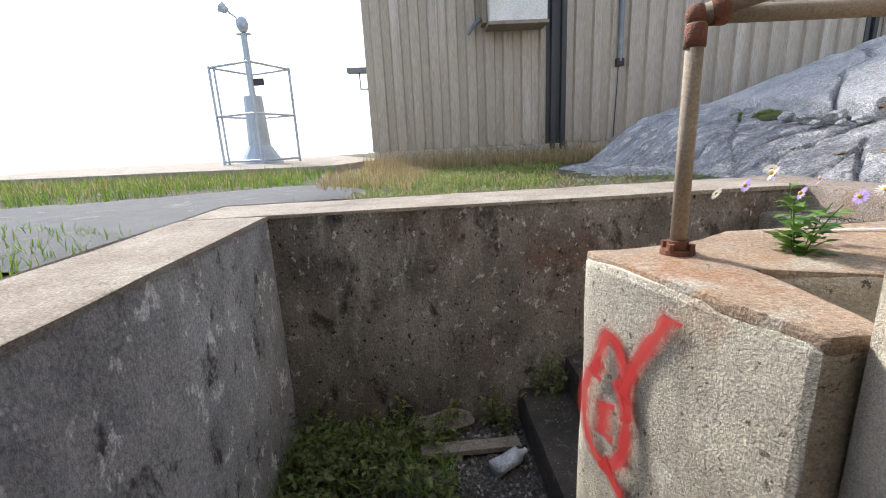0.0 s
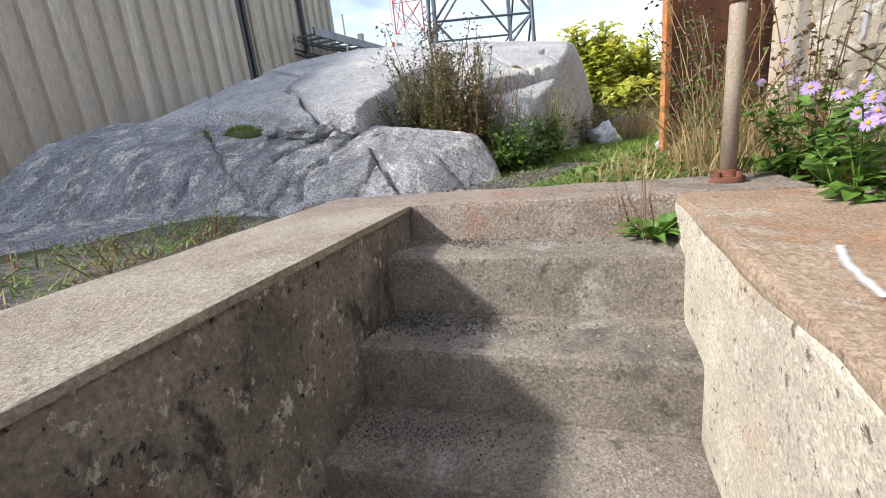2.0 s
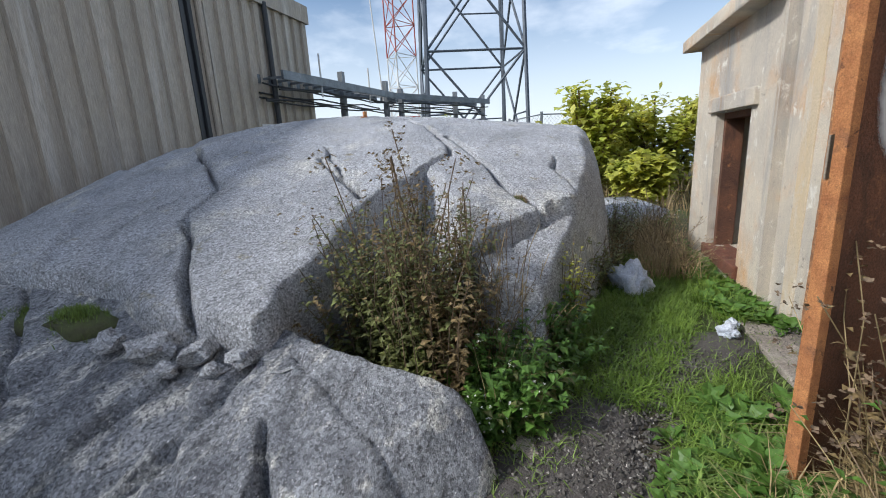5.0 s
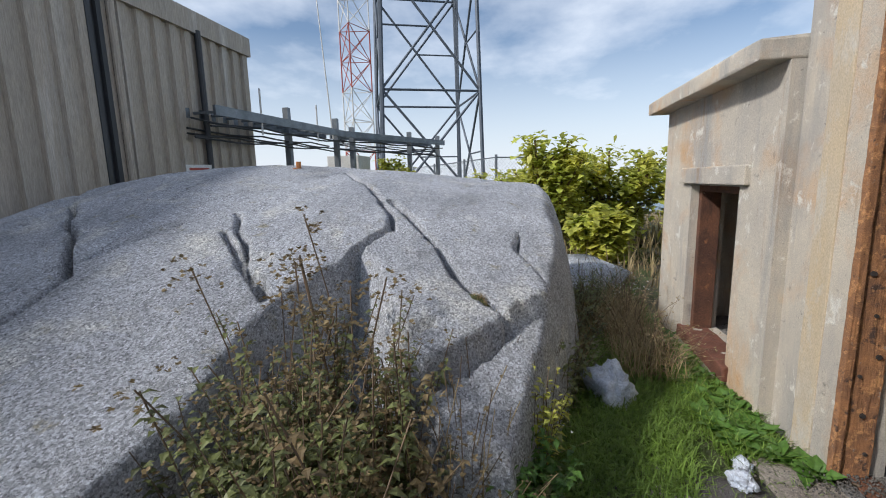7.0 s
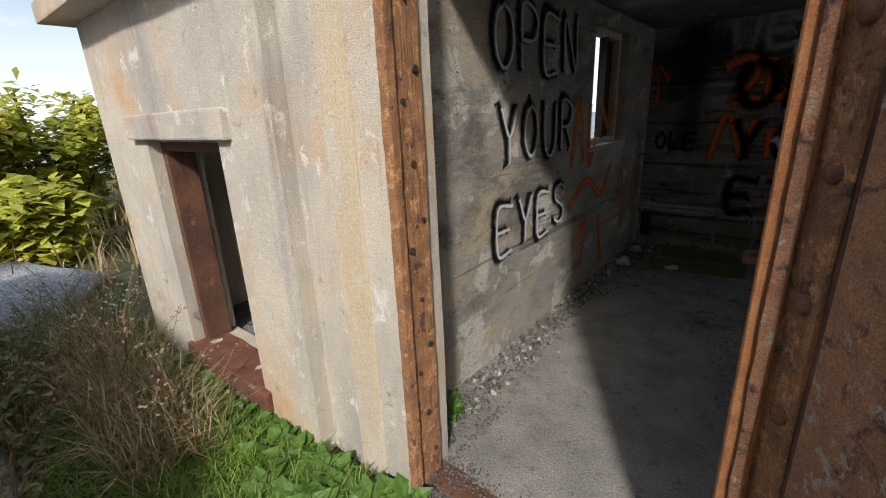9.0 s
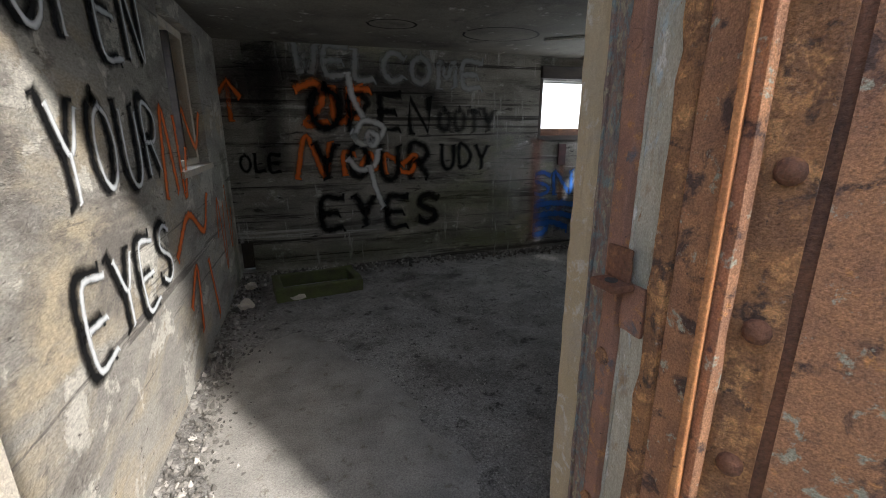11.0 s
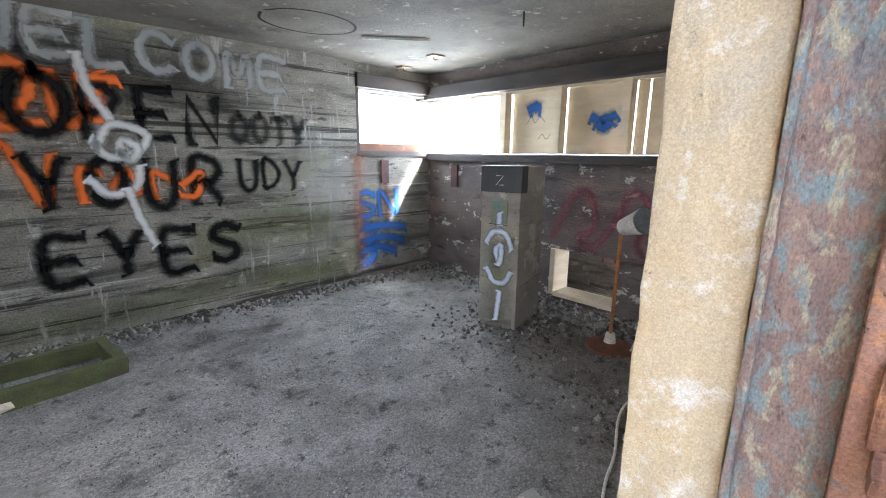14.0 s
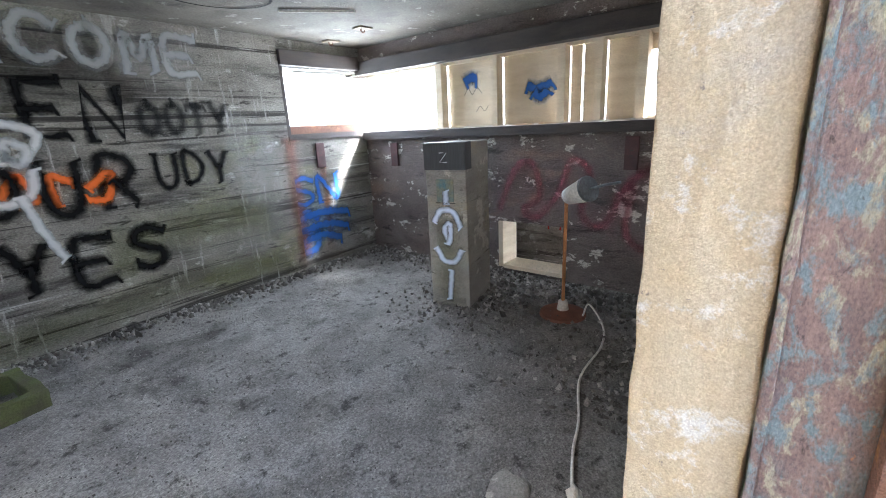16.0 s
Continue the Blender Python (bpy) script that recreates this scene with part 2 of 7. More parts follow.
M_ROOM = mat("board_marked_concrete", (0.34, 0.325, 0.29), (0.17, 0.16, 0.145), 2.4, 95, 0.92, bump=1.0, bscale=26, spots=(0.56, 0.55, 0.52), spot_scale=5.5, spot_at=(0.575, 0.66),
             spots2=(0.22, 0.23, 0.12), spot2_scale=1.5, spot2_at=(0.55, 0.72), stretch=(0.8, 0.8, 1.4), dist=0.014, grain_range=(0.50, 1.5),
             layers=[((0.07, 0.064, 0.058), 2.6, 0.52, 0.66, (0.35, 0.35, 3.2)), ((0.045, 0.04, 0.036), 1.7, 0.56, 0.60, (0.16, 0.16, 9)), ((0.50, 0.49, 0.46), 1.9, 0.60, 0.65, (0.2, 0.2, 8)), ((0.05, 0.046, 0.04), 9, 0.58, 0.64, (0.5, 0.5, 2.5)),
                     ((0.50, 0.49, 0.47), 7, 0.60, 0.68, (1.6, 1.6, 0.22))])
# Lighter copy of M_ROOM: doorway sun on this wall is put into the colour.
M_ROOMLIT = mat("pale_lit_board_marked_concrete", (0.46, 0.435, 0.385), (0.30, 0.28, 0.255), 2.6, 120, 0.92, bump=1.0, bscale=24, spots=(0.16, 0.142, 0.125), spot_scale=5, spot_at=(0.60, 0.70),
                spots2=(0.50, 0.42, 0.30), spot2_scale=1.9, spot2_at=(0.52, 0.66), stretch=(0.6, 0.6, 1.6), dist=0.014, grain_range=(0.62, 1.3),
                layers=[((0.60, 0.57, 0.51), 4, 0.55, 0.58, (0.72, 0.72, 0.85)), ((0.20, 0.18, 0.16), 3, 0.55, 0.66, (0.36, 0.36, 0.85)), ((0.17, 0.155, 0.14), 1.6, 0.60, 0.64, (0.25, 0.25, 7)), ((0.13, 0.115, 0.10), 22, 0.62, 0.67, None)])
M_CEIL = mat("sooty_ceiling_concrete", (0.19, 0.175, 0.148), (0.10, 0.09, 0.075), 2.0, 80, 0.93, bump=0.6, bscale=28, spots=(0.068, 0.060, 0.052), spot_scale=2.4, spot_at=(0.55, 0.70),
             grain_range=(0.65, 1.3), layers=[((0.400, 0.384, 0.352), 8, 0.60, 0.68, None), ((0.048, 0.043, 0.038), 1.2, 0.54, 0.70, None)])
M_FLOOR = mat("dusty_floor", (0.27, 0.258, 0.245), (0.165, 0.155, 0.146), 4.0, 130, 0.95, bump=0.9, bscale=45, spots=(0.055, 0.05, 0.046), spot_scale=11, spot_at=(0.56, 0.66),
              spots2=(0.30, 0.285, 0.265), spot2_scale=1.6, spot2_at=(0.52, 0.68), dist=0.012, grain_range=(0.50, 1.5), cells=(120, 0.72, 1.28),
              layers=[((0.07, 0.064, 0.058), 2.2, 0.54, 0.68, None), ((0.34, 0.33, 0.31), 34, 0.63, 0.68, None)])
M_ROCK = mat("grey_granite", (0.58, 0.59, 0.62), (0.42, 0.43, 0.46), 1.6, 190, 0.86, bump=1.0, bscale=60, spots=(0.16, 0.16, 0.175), spot_scale=85, spot_at=(0.56, 0.62),
             spots2=(0.76, 0.74, 0.68), spot2_scale=2.0, spot2_at=(0.54, 0.72), dist=0.014, grain_range=(0.55, 1.42), cells=(120, 0.55, 1.45),
             layers=[((0.30, 0.30, 0.305), 1.4, 0.56, 0.74, (1.0, 2.2, 1.0)), ((0.36, 0.33, 0.25), 7, 0.59, 0.70, None), ((0.85, 0.85, 0.86), 90, 0.62, 0.66, None)])
M_LEDGE = mat("fissured_grey_granite", (0.49, 0.505, 0.54), (0.23, 0.24, 0.27), 3.2, 170, 0.86, bump=1.0, bscale=46, spots=(0.14, 0.14, 0.155), spot_scale=44, spot_at=(0.55, 0.62),
              spots2=(0.70, 0.69, 0.66), spot2_scale=5.0, spot2_at=(0.54, 0.62), stretch=(1.0, 1.6, 1.2), dist=0.016, grain_range=(0.52, 1.45), cells=(110, 0.55, 1.45),
              layers=[((0.20, 0.205, 0.22), 5, 0.55, 0.65, (0.7, 2.4, 1.0)), ((0.88, 0.88, 0.88), 70, 0.61, 0.66, None)])
M_RUST = mat("rusted_steel", (0.203, 0.090, 0.050), (0.104, 0.050, 0.034), 5, 150, 0.85, 0.15, bump=0.8, bscale=55, spots=(0.378, 0.171, 0.072), spot_scale=13, spot_at=(0.59, 0.72), dist=0.006,
             grain_range=(0.6, 1.35), layers=[((0.045, 0.029, 0.024), 5, 0.57, 0.72, (1, 1, 0.4)), ((0.270, 0.180, 0.135), 20, 0.64, 0.70, None)])
M_RUSTO = mat("orange_rust", (0.55, 0.25, 0.095), (0.38, 0.15, 0.06), 14, 260, 0.9, 0.05, bump=0.9, bscale=120, spots=(0.15, 0.07, 0.04), spot_scale=30, spot_at=(0.60, 0.68), dist=0.005, grain_range=(0.6, 1.35), layers=[((0.22, 0.10, 0.055), 8, 0.54, 0.68, None)])
M_RUSTB = mat("flaked_blue_paint_rust", (0.25, 0.165, 0.135), (0.17, 0.115, 0.10), 40, 600, 0.8, 0.1, bump=0.9, bscale=230, spots=(0.17, 0.21, 0.21), spot_scale=75, spot_at=(0.50, 0.60),
              spots2=(0.32, 0.28, 0.195), spot2_scale=60, spot2_at=(0.53, 0.60), stretch=(1, 1, 0.5), dist=0.003, grain_range=(0.6, 1.35), layers=[((0.40, 0.17, 0.07), 110, 0.65, 0.70, None), ((0.05, 0.036, 0.03), 70, 0.62, 0.70, None), ((0.13, 0.155, 0.17), 9, 0.52, 0.66, None)])
M_PIPE = mat("weathered_pipe_paint", (0.306, 0.255, 0.200), (0.238, 0.191, 0.145), 5, 140, 0.75, 0.1, bump=0.3, spots=(0.221, 0.089, 0.051), spot_scale=6, spot_at=(0.60, 0.72))
M_PIPER = mat("rusty_fitting", (0.24, 0.095, 0.06), (0.14, 0.06, 0.04), 9, 160, 0.85, 0.1, bump=0.6)
M_SIDING = mat("tan_metal_siding", (0.435, 0.370, 0.297), (0.362, 0.312, 0.254), 1.2, 60, 0.55, 0.1, bump=0.1, spots=(0.290, 0.254, 0.217), spot_scale=2.5, spot_at=(0.55, 0.75),
               spots2=(0.536, 0.493, 0.435), spot2_scale=1.5, stretch=(1.6, 1.6, 0.12))
M_SIDED = mat("dark_metal_siding", (0.045, 0.047, 0.05), (0.03, 0.03, 0.033), 2, 60, 0.5, 0.1, bump=0.1, stretch=(1.6, 1.6, 0.12))
M_STEEL = mat("galvanised_steel", (0.23, 0.25, 0.27), (0.15, 0.165, 0.18), 4, 60, 0.5, 0.6, bump=0.1)
# Steel of the distant mast and cage, with pale blue haze mixed into its colour.
M_GALV = mat("haze_paled_galvanised_steel", (0.46, 0.51, 0.57), (0.36, 0.41, 0.47), 4, 60, 0.5, 0.3, bump=0.1)
M_RED = mat("red_tower_paint", (0.45, 0.09, 0.06), None, 4, 60, 0.6, bump=0)
M_WHITE = mat("white_paint", (0.72, 0.71, 0.68), (0.62, 0.60, 0.56), 4, 60, 0.6, bump=0.1)
M_GROUND = mat("soil_and_grass", (0.111, 0.091, 0.065), (0.065, 0.055, 0.042), 3, 120, 0.97, bump=0.9, bscale=40, spots=(0.078, 0.111, 0.026), spot_scale=2.5, spot_at=(0.45, 0.62), dist=0.02)
M_GRAVEL = mat("dark_gravel_soil", (0.155, 0.145, 0.14), (0.09, 0.082, 0.077), 4, 120, 0.97, bump=1.0, bscale=60, spots=(0.30, 0.285, 0.27), spot_scale=45, spot_at=(0.60, 0.66), dist=0.016,
               grain_range=(0.5, 1.5), cells=(70, 0.55, 1.5))
M_ASPHALT = mat("old_asphalt", (0.135, 0.145, 0.155), (0.10, 0.105, 0.11), 3, 220, 0.95, bump=0.6, bscale=110, spots=(0.2, 0.2, 0.2), spot_scale=3)
M_WOOD = mat("raw_plywood", (0.68, 0.60, 0.47), (0.58, 0.49, 0.36), 3, 90, 0.8, bump=0.2, stretch=(1, 1, 6))
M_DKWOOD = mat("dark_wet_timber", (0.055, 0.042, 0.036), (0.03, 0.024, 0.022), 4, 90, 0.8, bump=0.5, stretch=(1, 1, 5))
M_SEA = mat("sea_water", (0.05, 0.10, 0.14), (0.07, 0.13, 0.17), 0.01, 0.2, 0.25, bump=0)
M_PEEL = mat("peeling_plaster", (0.18, 0.15, 0.14), (0.095, 0.078, 0.072), 2.4, 90, 0.92, bump=0.9, bscale=26, spots=(0.52, 0.50, 0.46), spot_scale=5.0, spot_at=(0.585, 0.60),
             spots2=(0.24, 0.16, 0.13), spot2_scale=1.7, stretch=(0.8, 0.8, 1.5), dist=0.012, grain_range=(0.55, 1.45), layers=[((0.05, 0.042, 0.04), 5, 0.57, 0.66, (0.5, 0.5, 2.2))])
M_RUSTTOP = mat("rust_stained_concrete", (0.40, 0.305, 0.225), (0.31, 0.215, 0.15), 4, 150, 0.95, bump=0.8, bscale=60, spots=(0.44, 0.40, 0.34), spot_scale=5, spot_at=(0.53, 0.66), spots2=(0.36, 0.17, 0.08), spot2_scale=2.5, spot2_at=(0.53, 0.7), dist=0.008,
                grain_range=(0.6, 1.35), cells=(130, 0.82, 1.18), layers=[((0.15, 0.12, 0.10), 30, 0.62, 0.68, None)])
M_RUSTM = mat("brown_rust", (0.483, 0.230, 0.098), (0.276, 0.138, 0.075), 14, 260, 0.9, 0.05, bump=1.0, bscale=110, spots=(0.667, 0.345, 0.149), spot_scale=26, spot_at=(0.53, 0.62), spots2=(0.115, 0.069, 0.052), spot2_scale=18, spot2_at=(0.57, 0.65), dist=0.007,
              grain_range=(0.5, 1.4), layers=[((0.414, 0.310, 0.241), 30, 0.63, 0.68, None), ((0.057, 0.040, 0.034), 60, 0.65, 0.69, None)])
M_FLAKE = mat("brown_rust_with_paint_flakes", (0.58, 0.29, 0.15), (0.38, 0.19, 0.115), 14, 300, 0.85, 0.1, bump=1.0, bscale=90, spots=(0.500, 0.475, 0.375), spot_scale=24, spot_at=(0.58, 0.63),
              spots2=(0.125, 0.075, 0.062), spot2_scale=16, spot2_at=(0.55, 0.64), dist=0.006, grain_range=(0.5, 1.4), layers=[((0.688, 0.338, 0.138), 30, 0.60, 0.68, None)])
M_REDRUST = mat("pinkish_rust_steel", (0.36, 0.185, 0.125), (0.27, 0.14, 0.10), 22, 420, 0.8, 0.1, bump=0.9, bscale=120, spots=(0.46, 0.22, 0.09), spot_scale=30, spot_at=(0.56, 0.64), spots2=(0.15, 0.13, 0.14), spot2_scale=18, spot2_at=(0.58, 0.66),
                dist=0.004, grain_range=(0.6, 1.35), layers=[((0.05, 0.035, 0.03), 90, 0.64, 0.68, None)])
M_PALE = mat("pale_flaking_jamb_paint", (0.46, 0.42, 0.335), (0.38, 0.355, 0.29), 14, 380, 0.88, bump=0.8, bscale=130, spots=(0.60, 0.585, 0.54), spot_scale=34, spot_at=(0.58, 0.63), spots2=(0.40, 0.47, 0.50), spot2_scale=9, spot2_at=(0.60, 0.66), stretch=(1, 1, 0.5),
             dist=0.003, grain_range=(0.68, 1.25), layers=[((0.25, 0.14, 0.07), 40, 0.62, 0.67, None), ((0.32, 0.24, 0.16), 12, 0.58, 0.66, None)])
M_TEAL = mat("faded_teal_box", (0.10, 0.19, 0.22), (0.24, 0.22, 0.14), 12, 120, 0.7, bump=0.2)
M_MAROON = mat("dull_maroon_iron", (0.085, 0.035, 0.035), (0.05, 0.026, 0.026), 14, 140, 0.8, 0.1, bump=0.5)
M_MOSS = mat("moss", (0.11, 0.135, 0.045), (0.085, 0.085, 0.045), 9, 150, 1.0, bump=1.0, bscale=90)


# ---------------------------------------------------------------- mesh helpers
def mesh_of(name, bm, material):
    me = bpy.data.meshes.new(name)
    bm.to_mesh(me)
    bm.free()
    for m in (material if isinstance(material, (list, tuple)) else [material]):
        me.materials.append(m)
    return me


def part(name, bm, material, parent=None, label="", smooth=False):
    me = mesh_of(name, bm, material)
    if smooth:
        for p in me.polygons:
            p.use_smooth = True
    ob = new(name, me)
    if parent is not None:
        ob.parent = parent
    if label:
        ob["label"] = label
    return ob


def thing(name, bm, material, label, category, group="", kind="", smooth=False):
    return tagged(part(name, bm, material, smooth=smooth), label, category, group, kind)


def empty(name, place, label, category, group="", rz=0.0):
    ob = new(name)
    ob.matrix_basis = pose(*place, 0, 0, rz)
    return tagged(ob, label, category, group)


def box(x0, x1, y0, y1, z0, z1, bev=0.0, bm=None, m=None):
    bm = bm or bmesh.new()
    g = bmesh.ops.create_cube(bm, size=1, matrix=Matrix.Translation(((x0 + x1) / 2, (y0 + y1) / 2, (z0 + z1) / 2)) @ Matrix.Diagonal((x1 - x0, y1 - y0, z1 - z0, 1)))
    vs = g["verts"]
    if bev:
        es = list({e for v in vs for e in v.link_edges})
        r = bmesh.ops.bevel(bm, geom=es, offset=bev, segments=2, affect="EDGES", profile=0.6)
        vs = r["verts"]
    if m is not None:
        bmesh.ops.transform(bm, matrix=m, verts=list({v for v in vs if v.is_valid}))
    return bm


def prism(pts, z0, z1, bev=0.0, bm=None):
    """An upright block over a plan outline."""
    bm = bm or bmesh.new()
    lo, hi = [bm.verts.new((x, y, z0)) for x, y in pts], [bm.verts.new((x, y, z1)) for x, y in pts]
    fs = [bm.faces.new(hi), bm.faces.new(lo[::-1])]
    k = len(pts)
    for i in range(k):
        fs.append(bm.faces.new((lo[i], lo[(i + 1) % k], hi[(i + 1) % k], hi[i])))
    bmesh.ops.recalc_face_normals(bm, faces=fs)
    if bev:
        bmesh.ops.bevel(bm, geom=list({e for f in fs for e in f.edges}), offset=bev, segments=2, affect="EDGES", profile=0.6)
    return bm


def tube(a, b, r, seg=12, bm=None, r2=None):
    bm = bm or bmesh.new()
    a, b = Vector(a), Vector(b)
    d = b - a
    bmesh.ops.create_cone(bm, cap_ends=True, segments=seg, radius1=r, radius2=r if r2 is None else r2, depth=d.length,
                          matrix=Matrix.Translation((a + b) / 2) @ d.to_track_quat("Z", "Y").to_matrix().to_4x4())
    return bm


def path_tube(pts, r, seg=8, bm=None):
    bm = bm or bmesh.new()
    pts = [Vector(p) for p in pts]
    rings = []
    for i, p in enumerate(pts):
        d = (pts[min(i + 1, len(pts) - 1)] - pts[max(i - 1, 0)]).normalized()
        q = d.to_track_quat("Z", "Y")
        rings.append([bm.verts.new(p + q @ Vector((r * math.cos(6.2832 * k / seg), r * math.sin(6.2832 * k / seg), 0))) for k in range(seg)])
    for u, v in zip(rings, rings[1:]):
        for k in range(seg):
            bm.faces.new((u[k], u[(k + 1) % seg], v[(k + 1) % seg], v[k]))
    bm.faces.new(rings[0][::-1]), bm.faces.new(rings[-1])
    return bm


def roughen(bm, amount, scale, cuts=0, seed=0.0):
    """Worn, uneven surface: fine cuts, then each vertex moved by noise along its normal."""
    if cuts:
        bmesh.ops.subdivide_edges(bm, edges=bm.edges[:], cuts=cuts, use_grid_fill=True)
    bm.normal_update()
    moves = [(v, v.normal * (noise.noise((v.co + Vector((seed, seed, 0))) * scale) * amount + noise.noise((v.co + Vector((0, seed, 7))) * scale * 4) * amount * 0.4)) for v in bm.verts]
    for v, d in moves:
        v.co += d
    return bm


def dense(x0, x1, y0, y1, z0, z1, step, amount=0.006, scale=3.0, bev=0.015):
    """A concrete block cut into cells of about step, with worn edges and a slightly uneven skin."""
    bm = box(x0, x1, y0, y1, z0, z1, bev)
    for axis, lo, hi in ((0, x0, x1), (1, y0, y1), (2, z0, z1)):
        k = max(1, int((hi - lo) / step))
        for i in range(1, k):
            co, no = [0, 0, 0], [0, 0, 0]
            co[axis], no[axis] = lo + (hi - lo) * i / k, 1
            bmesh.ops.bisect_plane(bm, geom=bm.verts[:] + bm.edges[:] + bm.faces[:], plane_co=co, plane_no=no)
    return roughen(bm, amount, scale)


G = 1.03          # ground level beside the stair
TOP = 1.09        # top of the stairwell walls
FL = 1.06         # floor of the upper room

# ---------------------------------------------------------------- the stairwell
def structure(name, bm, material, label, category="wall", smooth=False):
    return thing(name, bm, material, label, category, kind="structure", smooth=smooth)


structure("floor_pit", dense(-0.80, 0.9, -0.2, 2.25, -0.45, -0.17, 0.15, 0.02, 4), M_GRAVEL, "dark earth floor of the stairwell with rubble", "floor")
structure("wall_pit_left", dense(-1.16, -0.75, 0.58, 2.2, -0.4, TOP, 0.12), [M_PITW], "lime-washed grey concrete wall of the stairwell, paled for skylight")
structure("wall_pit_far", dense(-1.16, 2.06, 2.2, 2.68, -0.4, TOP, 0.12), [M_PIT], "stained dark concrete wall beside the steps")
structure("coping_left", dense(-1.18, -0.74, 0.58, 2.19, TOP - 0.004, TOP + 0.008, 0.2, 0.004), M_TOP, "sandy concrete top of the stairwell wall", "trim")
structure("coping_far", dense(-1.18, 2.06, 2.19, 2.70, TOP - 0.004, TOP + 0.008, 0.2, 0.004), M_TOP, "sandy concrete top of the stairwell wall", "trim")
structure("landing", dense(2.06, 2.39, 0.95, 2.70, 0.6, TOP + 0.008, 0.15, 0.006), M_LANDING, "worn reddish concrete landing at the head of the steps", "floor")
BLOCK = [(0.470, 1.18), (0.80, 1.205), (0.98, 1.315), (2.06, 1.31), (2.06, 0.60), (1.15, 0.60), (1.10, 0.80), (0.78, 0.93), (0.745, 0.66), (0.73, 0.59), (0.62, 0.59), (0.472, 1.12)]
structure("wall_stair_block", roughen(prism(BLOCK, -0.4, TOP - 0.006, 0.02), 0.012, 3, 9), M_BLOCK,
          "pale pitted concrete stair wall")
structure("coping_stair", roughen(prism([(x + (0.008 if x < 0.7 else -0.008 if x > 2 else 0), y) for x, y in BLOCK], TOP - 0.03, TOP + 0.006, 0.012), 0.006, 5, 9), M_RUSTTOP, "rust-stained concrete top of the stair wall", "trim")
structure("soil_pocket", roughen(box(0.70, 1.17, 0.585, 0.95, -0.2, 0.86), 0.02, 6, 6), M_GRAVEL, "dark soil in a gap behind the stair wall", "ground")
stairs = empty("stairs", (0.8, 1.75, 0), "worn concrete steps with dirt along the risers", "stairs")
stairs["kind"] = "structure"
NOSE = [(0.515, 0.015), (0.78, 0.205), (1.05, 0.395), (1.32, 0.585), (1.58, 0.775), (1.83, 0.965)]
for i, (nx, nz) in enumerate(NOSE):
    back = NOSE[i + 1][0] if i < 5 else 2.06
    b = dense(nx, back + 0.02, 1.27, 2.22, nz - 0.21, nz, 0.07, 0.007, 6, 0.02)
    bmesh.ops.translate(b, verts=b.verts, vec=(-0.8, -1.75, 0))
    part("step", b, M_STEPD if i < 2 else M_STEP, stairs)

# ---------------------------------------------------------------- the bunker
FY, JX0, JX1 = 0.58, 3.796, 4.74     # facade plane, jambs of the open doorway


def wall_with_holes(name, axis, c0, c1, a0, a1, z0, z1, holes, material, label):
    """A wall of thickness c0..c1 across the axis, from a0 to a1 along it; holes: (a0, a1, z0, z1)."""
    bm = bmesh.new()
    cuts_a = sorted({a0, a1, *[h[0] for h in holes], *[h[1] for h in holes]})
    cuts_z = sorted({z0, z1, *[h[2] for h in holes], *[h[3] for h in holes]})
    inside = lambda u, w: any(h[0] < u < h[1] and h[2] < w < h[3] for h in holes)
    ia = [(p, q) for p, q in zip(cuts_a, cuts_a[1:])]
    iz = [(p, q) for p, q in zip(cuts_z, cuts_z[1:])]
    at = lambda a, c, z: (c, a, z) if axis == "x" else (a, c, z)
    solid = [[not inside((p + q) / 2, (r + s) / 2) for r, s in iz] for p, q in ia]

    def quad(*pts):
        bm.faces.new([bm.verts.new(at(*p)) for p in pts])
    for i, (p, q) in enumerate(ia):
        for j, (r, s) in enumerate(iz):
            if not solid[i][j]:
                continue
            for c in (c0, c1):
                quad((p, c, r), (q, c, r), (q, c, s), (p, c, s))
            if i == 0 or not solid[i - 1][j]:
                quad((p, c0, r), (p, c1, r), (p, c1, s), (p, c0, s))
            if i == len(ia) - 1 or not solid[i + 1][j]:
                quad((q, c0, r), (q, c1, r), (q, c1, s), (q, c0, s))
            if j == 0 or not solid[i][j - 1]:
                quad((p, c0, r), (q, c0, r), (q, c1, r), (p, c1, r))
            if j == len(iz) - 1 or not solid[i][j + 1]:
                quad((p, c0, s), (q, c0, s), (q, c1, s), (p, c1, s))
    bmesh.ops.remove_doubles(bm, verts=bm.verts[:], dist=0.0005)
    bmesh.ops.recalc_face_normals(bm, faces=bm.faces[:])
    return structure(name, bm, material, label)


RH = 5.0
structure("wall_facade_core", box(0.86, JX0, 0.19, 0.42, 0.0, RH), M_FACADE, "rendered concrete wall behind the doorway jamb")
wall_with_holes("wall_facade", "y", 0.42, FY, 0.86, JX0 - 0.14, 0.0, RH, [], M_FACADE, "stained ochre and grey rendered bunker wall beside an open doorway")
structure("whitewash", roughen(box(0.90, 3.18, FY - 0.004, FY + 0.010, 0.9, 4.2, 0.003), 0.005, 5, 46), M_LIME, "flaking whitewash on the rough bunker wall", "wall")
structure("channel_strip", roughen(box(3.19, 3.335, FY - 0.004, FY + 0.004, 0.9, 4.2, 0.001), 0.002, 5, 20), M_PALEGREY, "smooth grey cement strip in the bunker wall", "trim")
structure("edge_strip", roughen(box(3.345, 3.64, FY - 0.004, FY + 0.012, 0.9, 4.2, 0.004), 0.004, 6, 30), M_FACADE, "pale rendered strip beside the door", "trim")
structure("lintel_door", box(JX0, JX1, 0.19, FY, 3.50, RH), M_FACADE, "concrete lintel over the doorway", "trim")
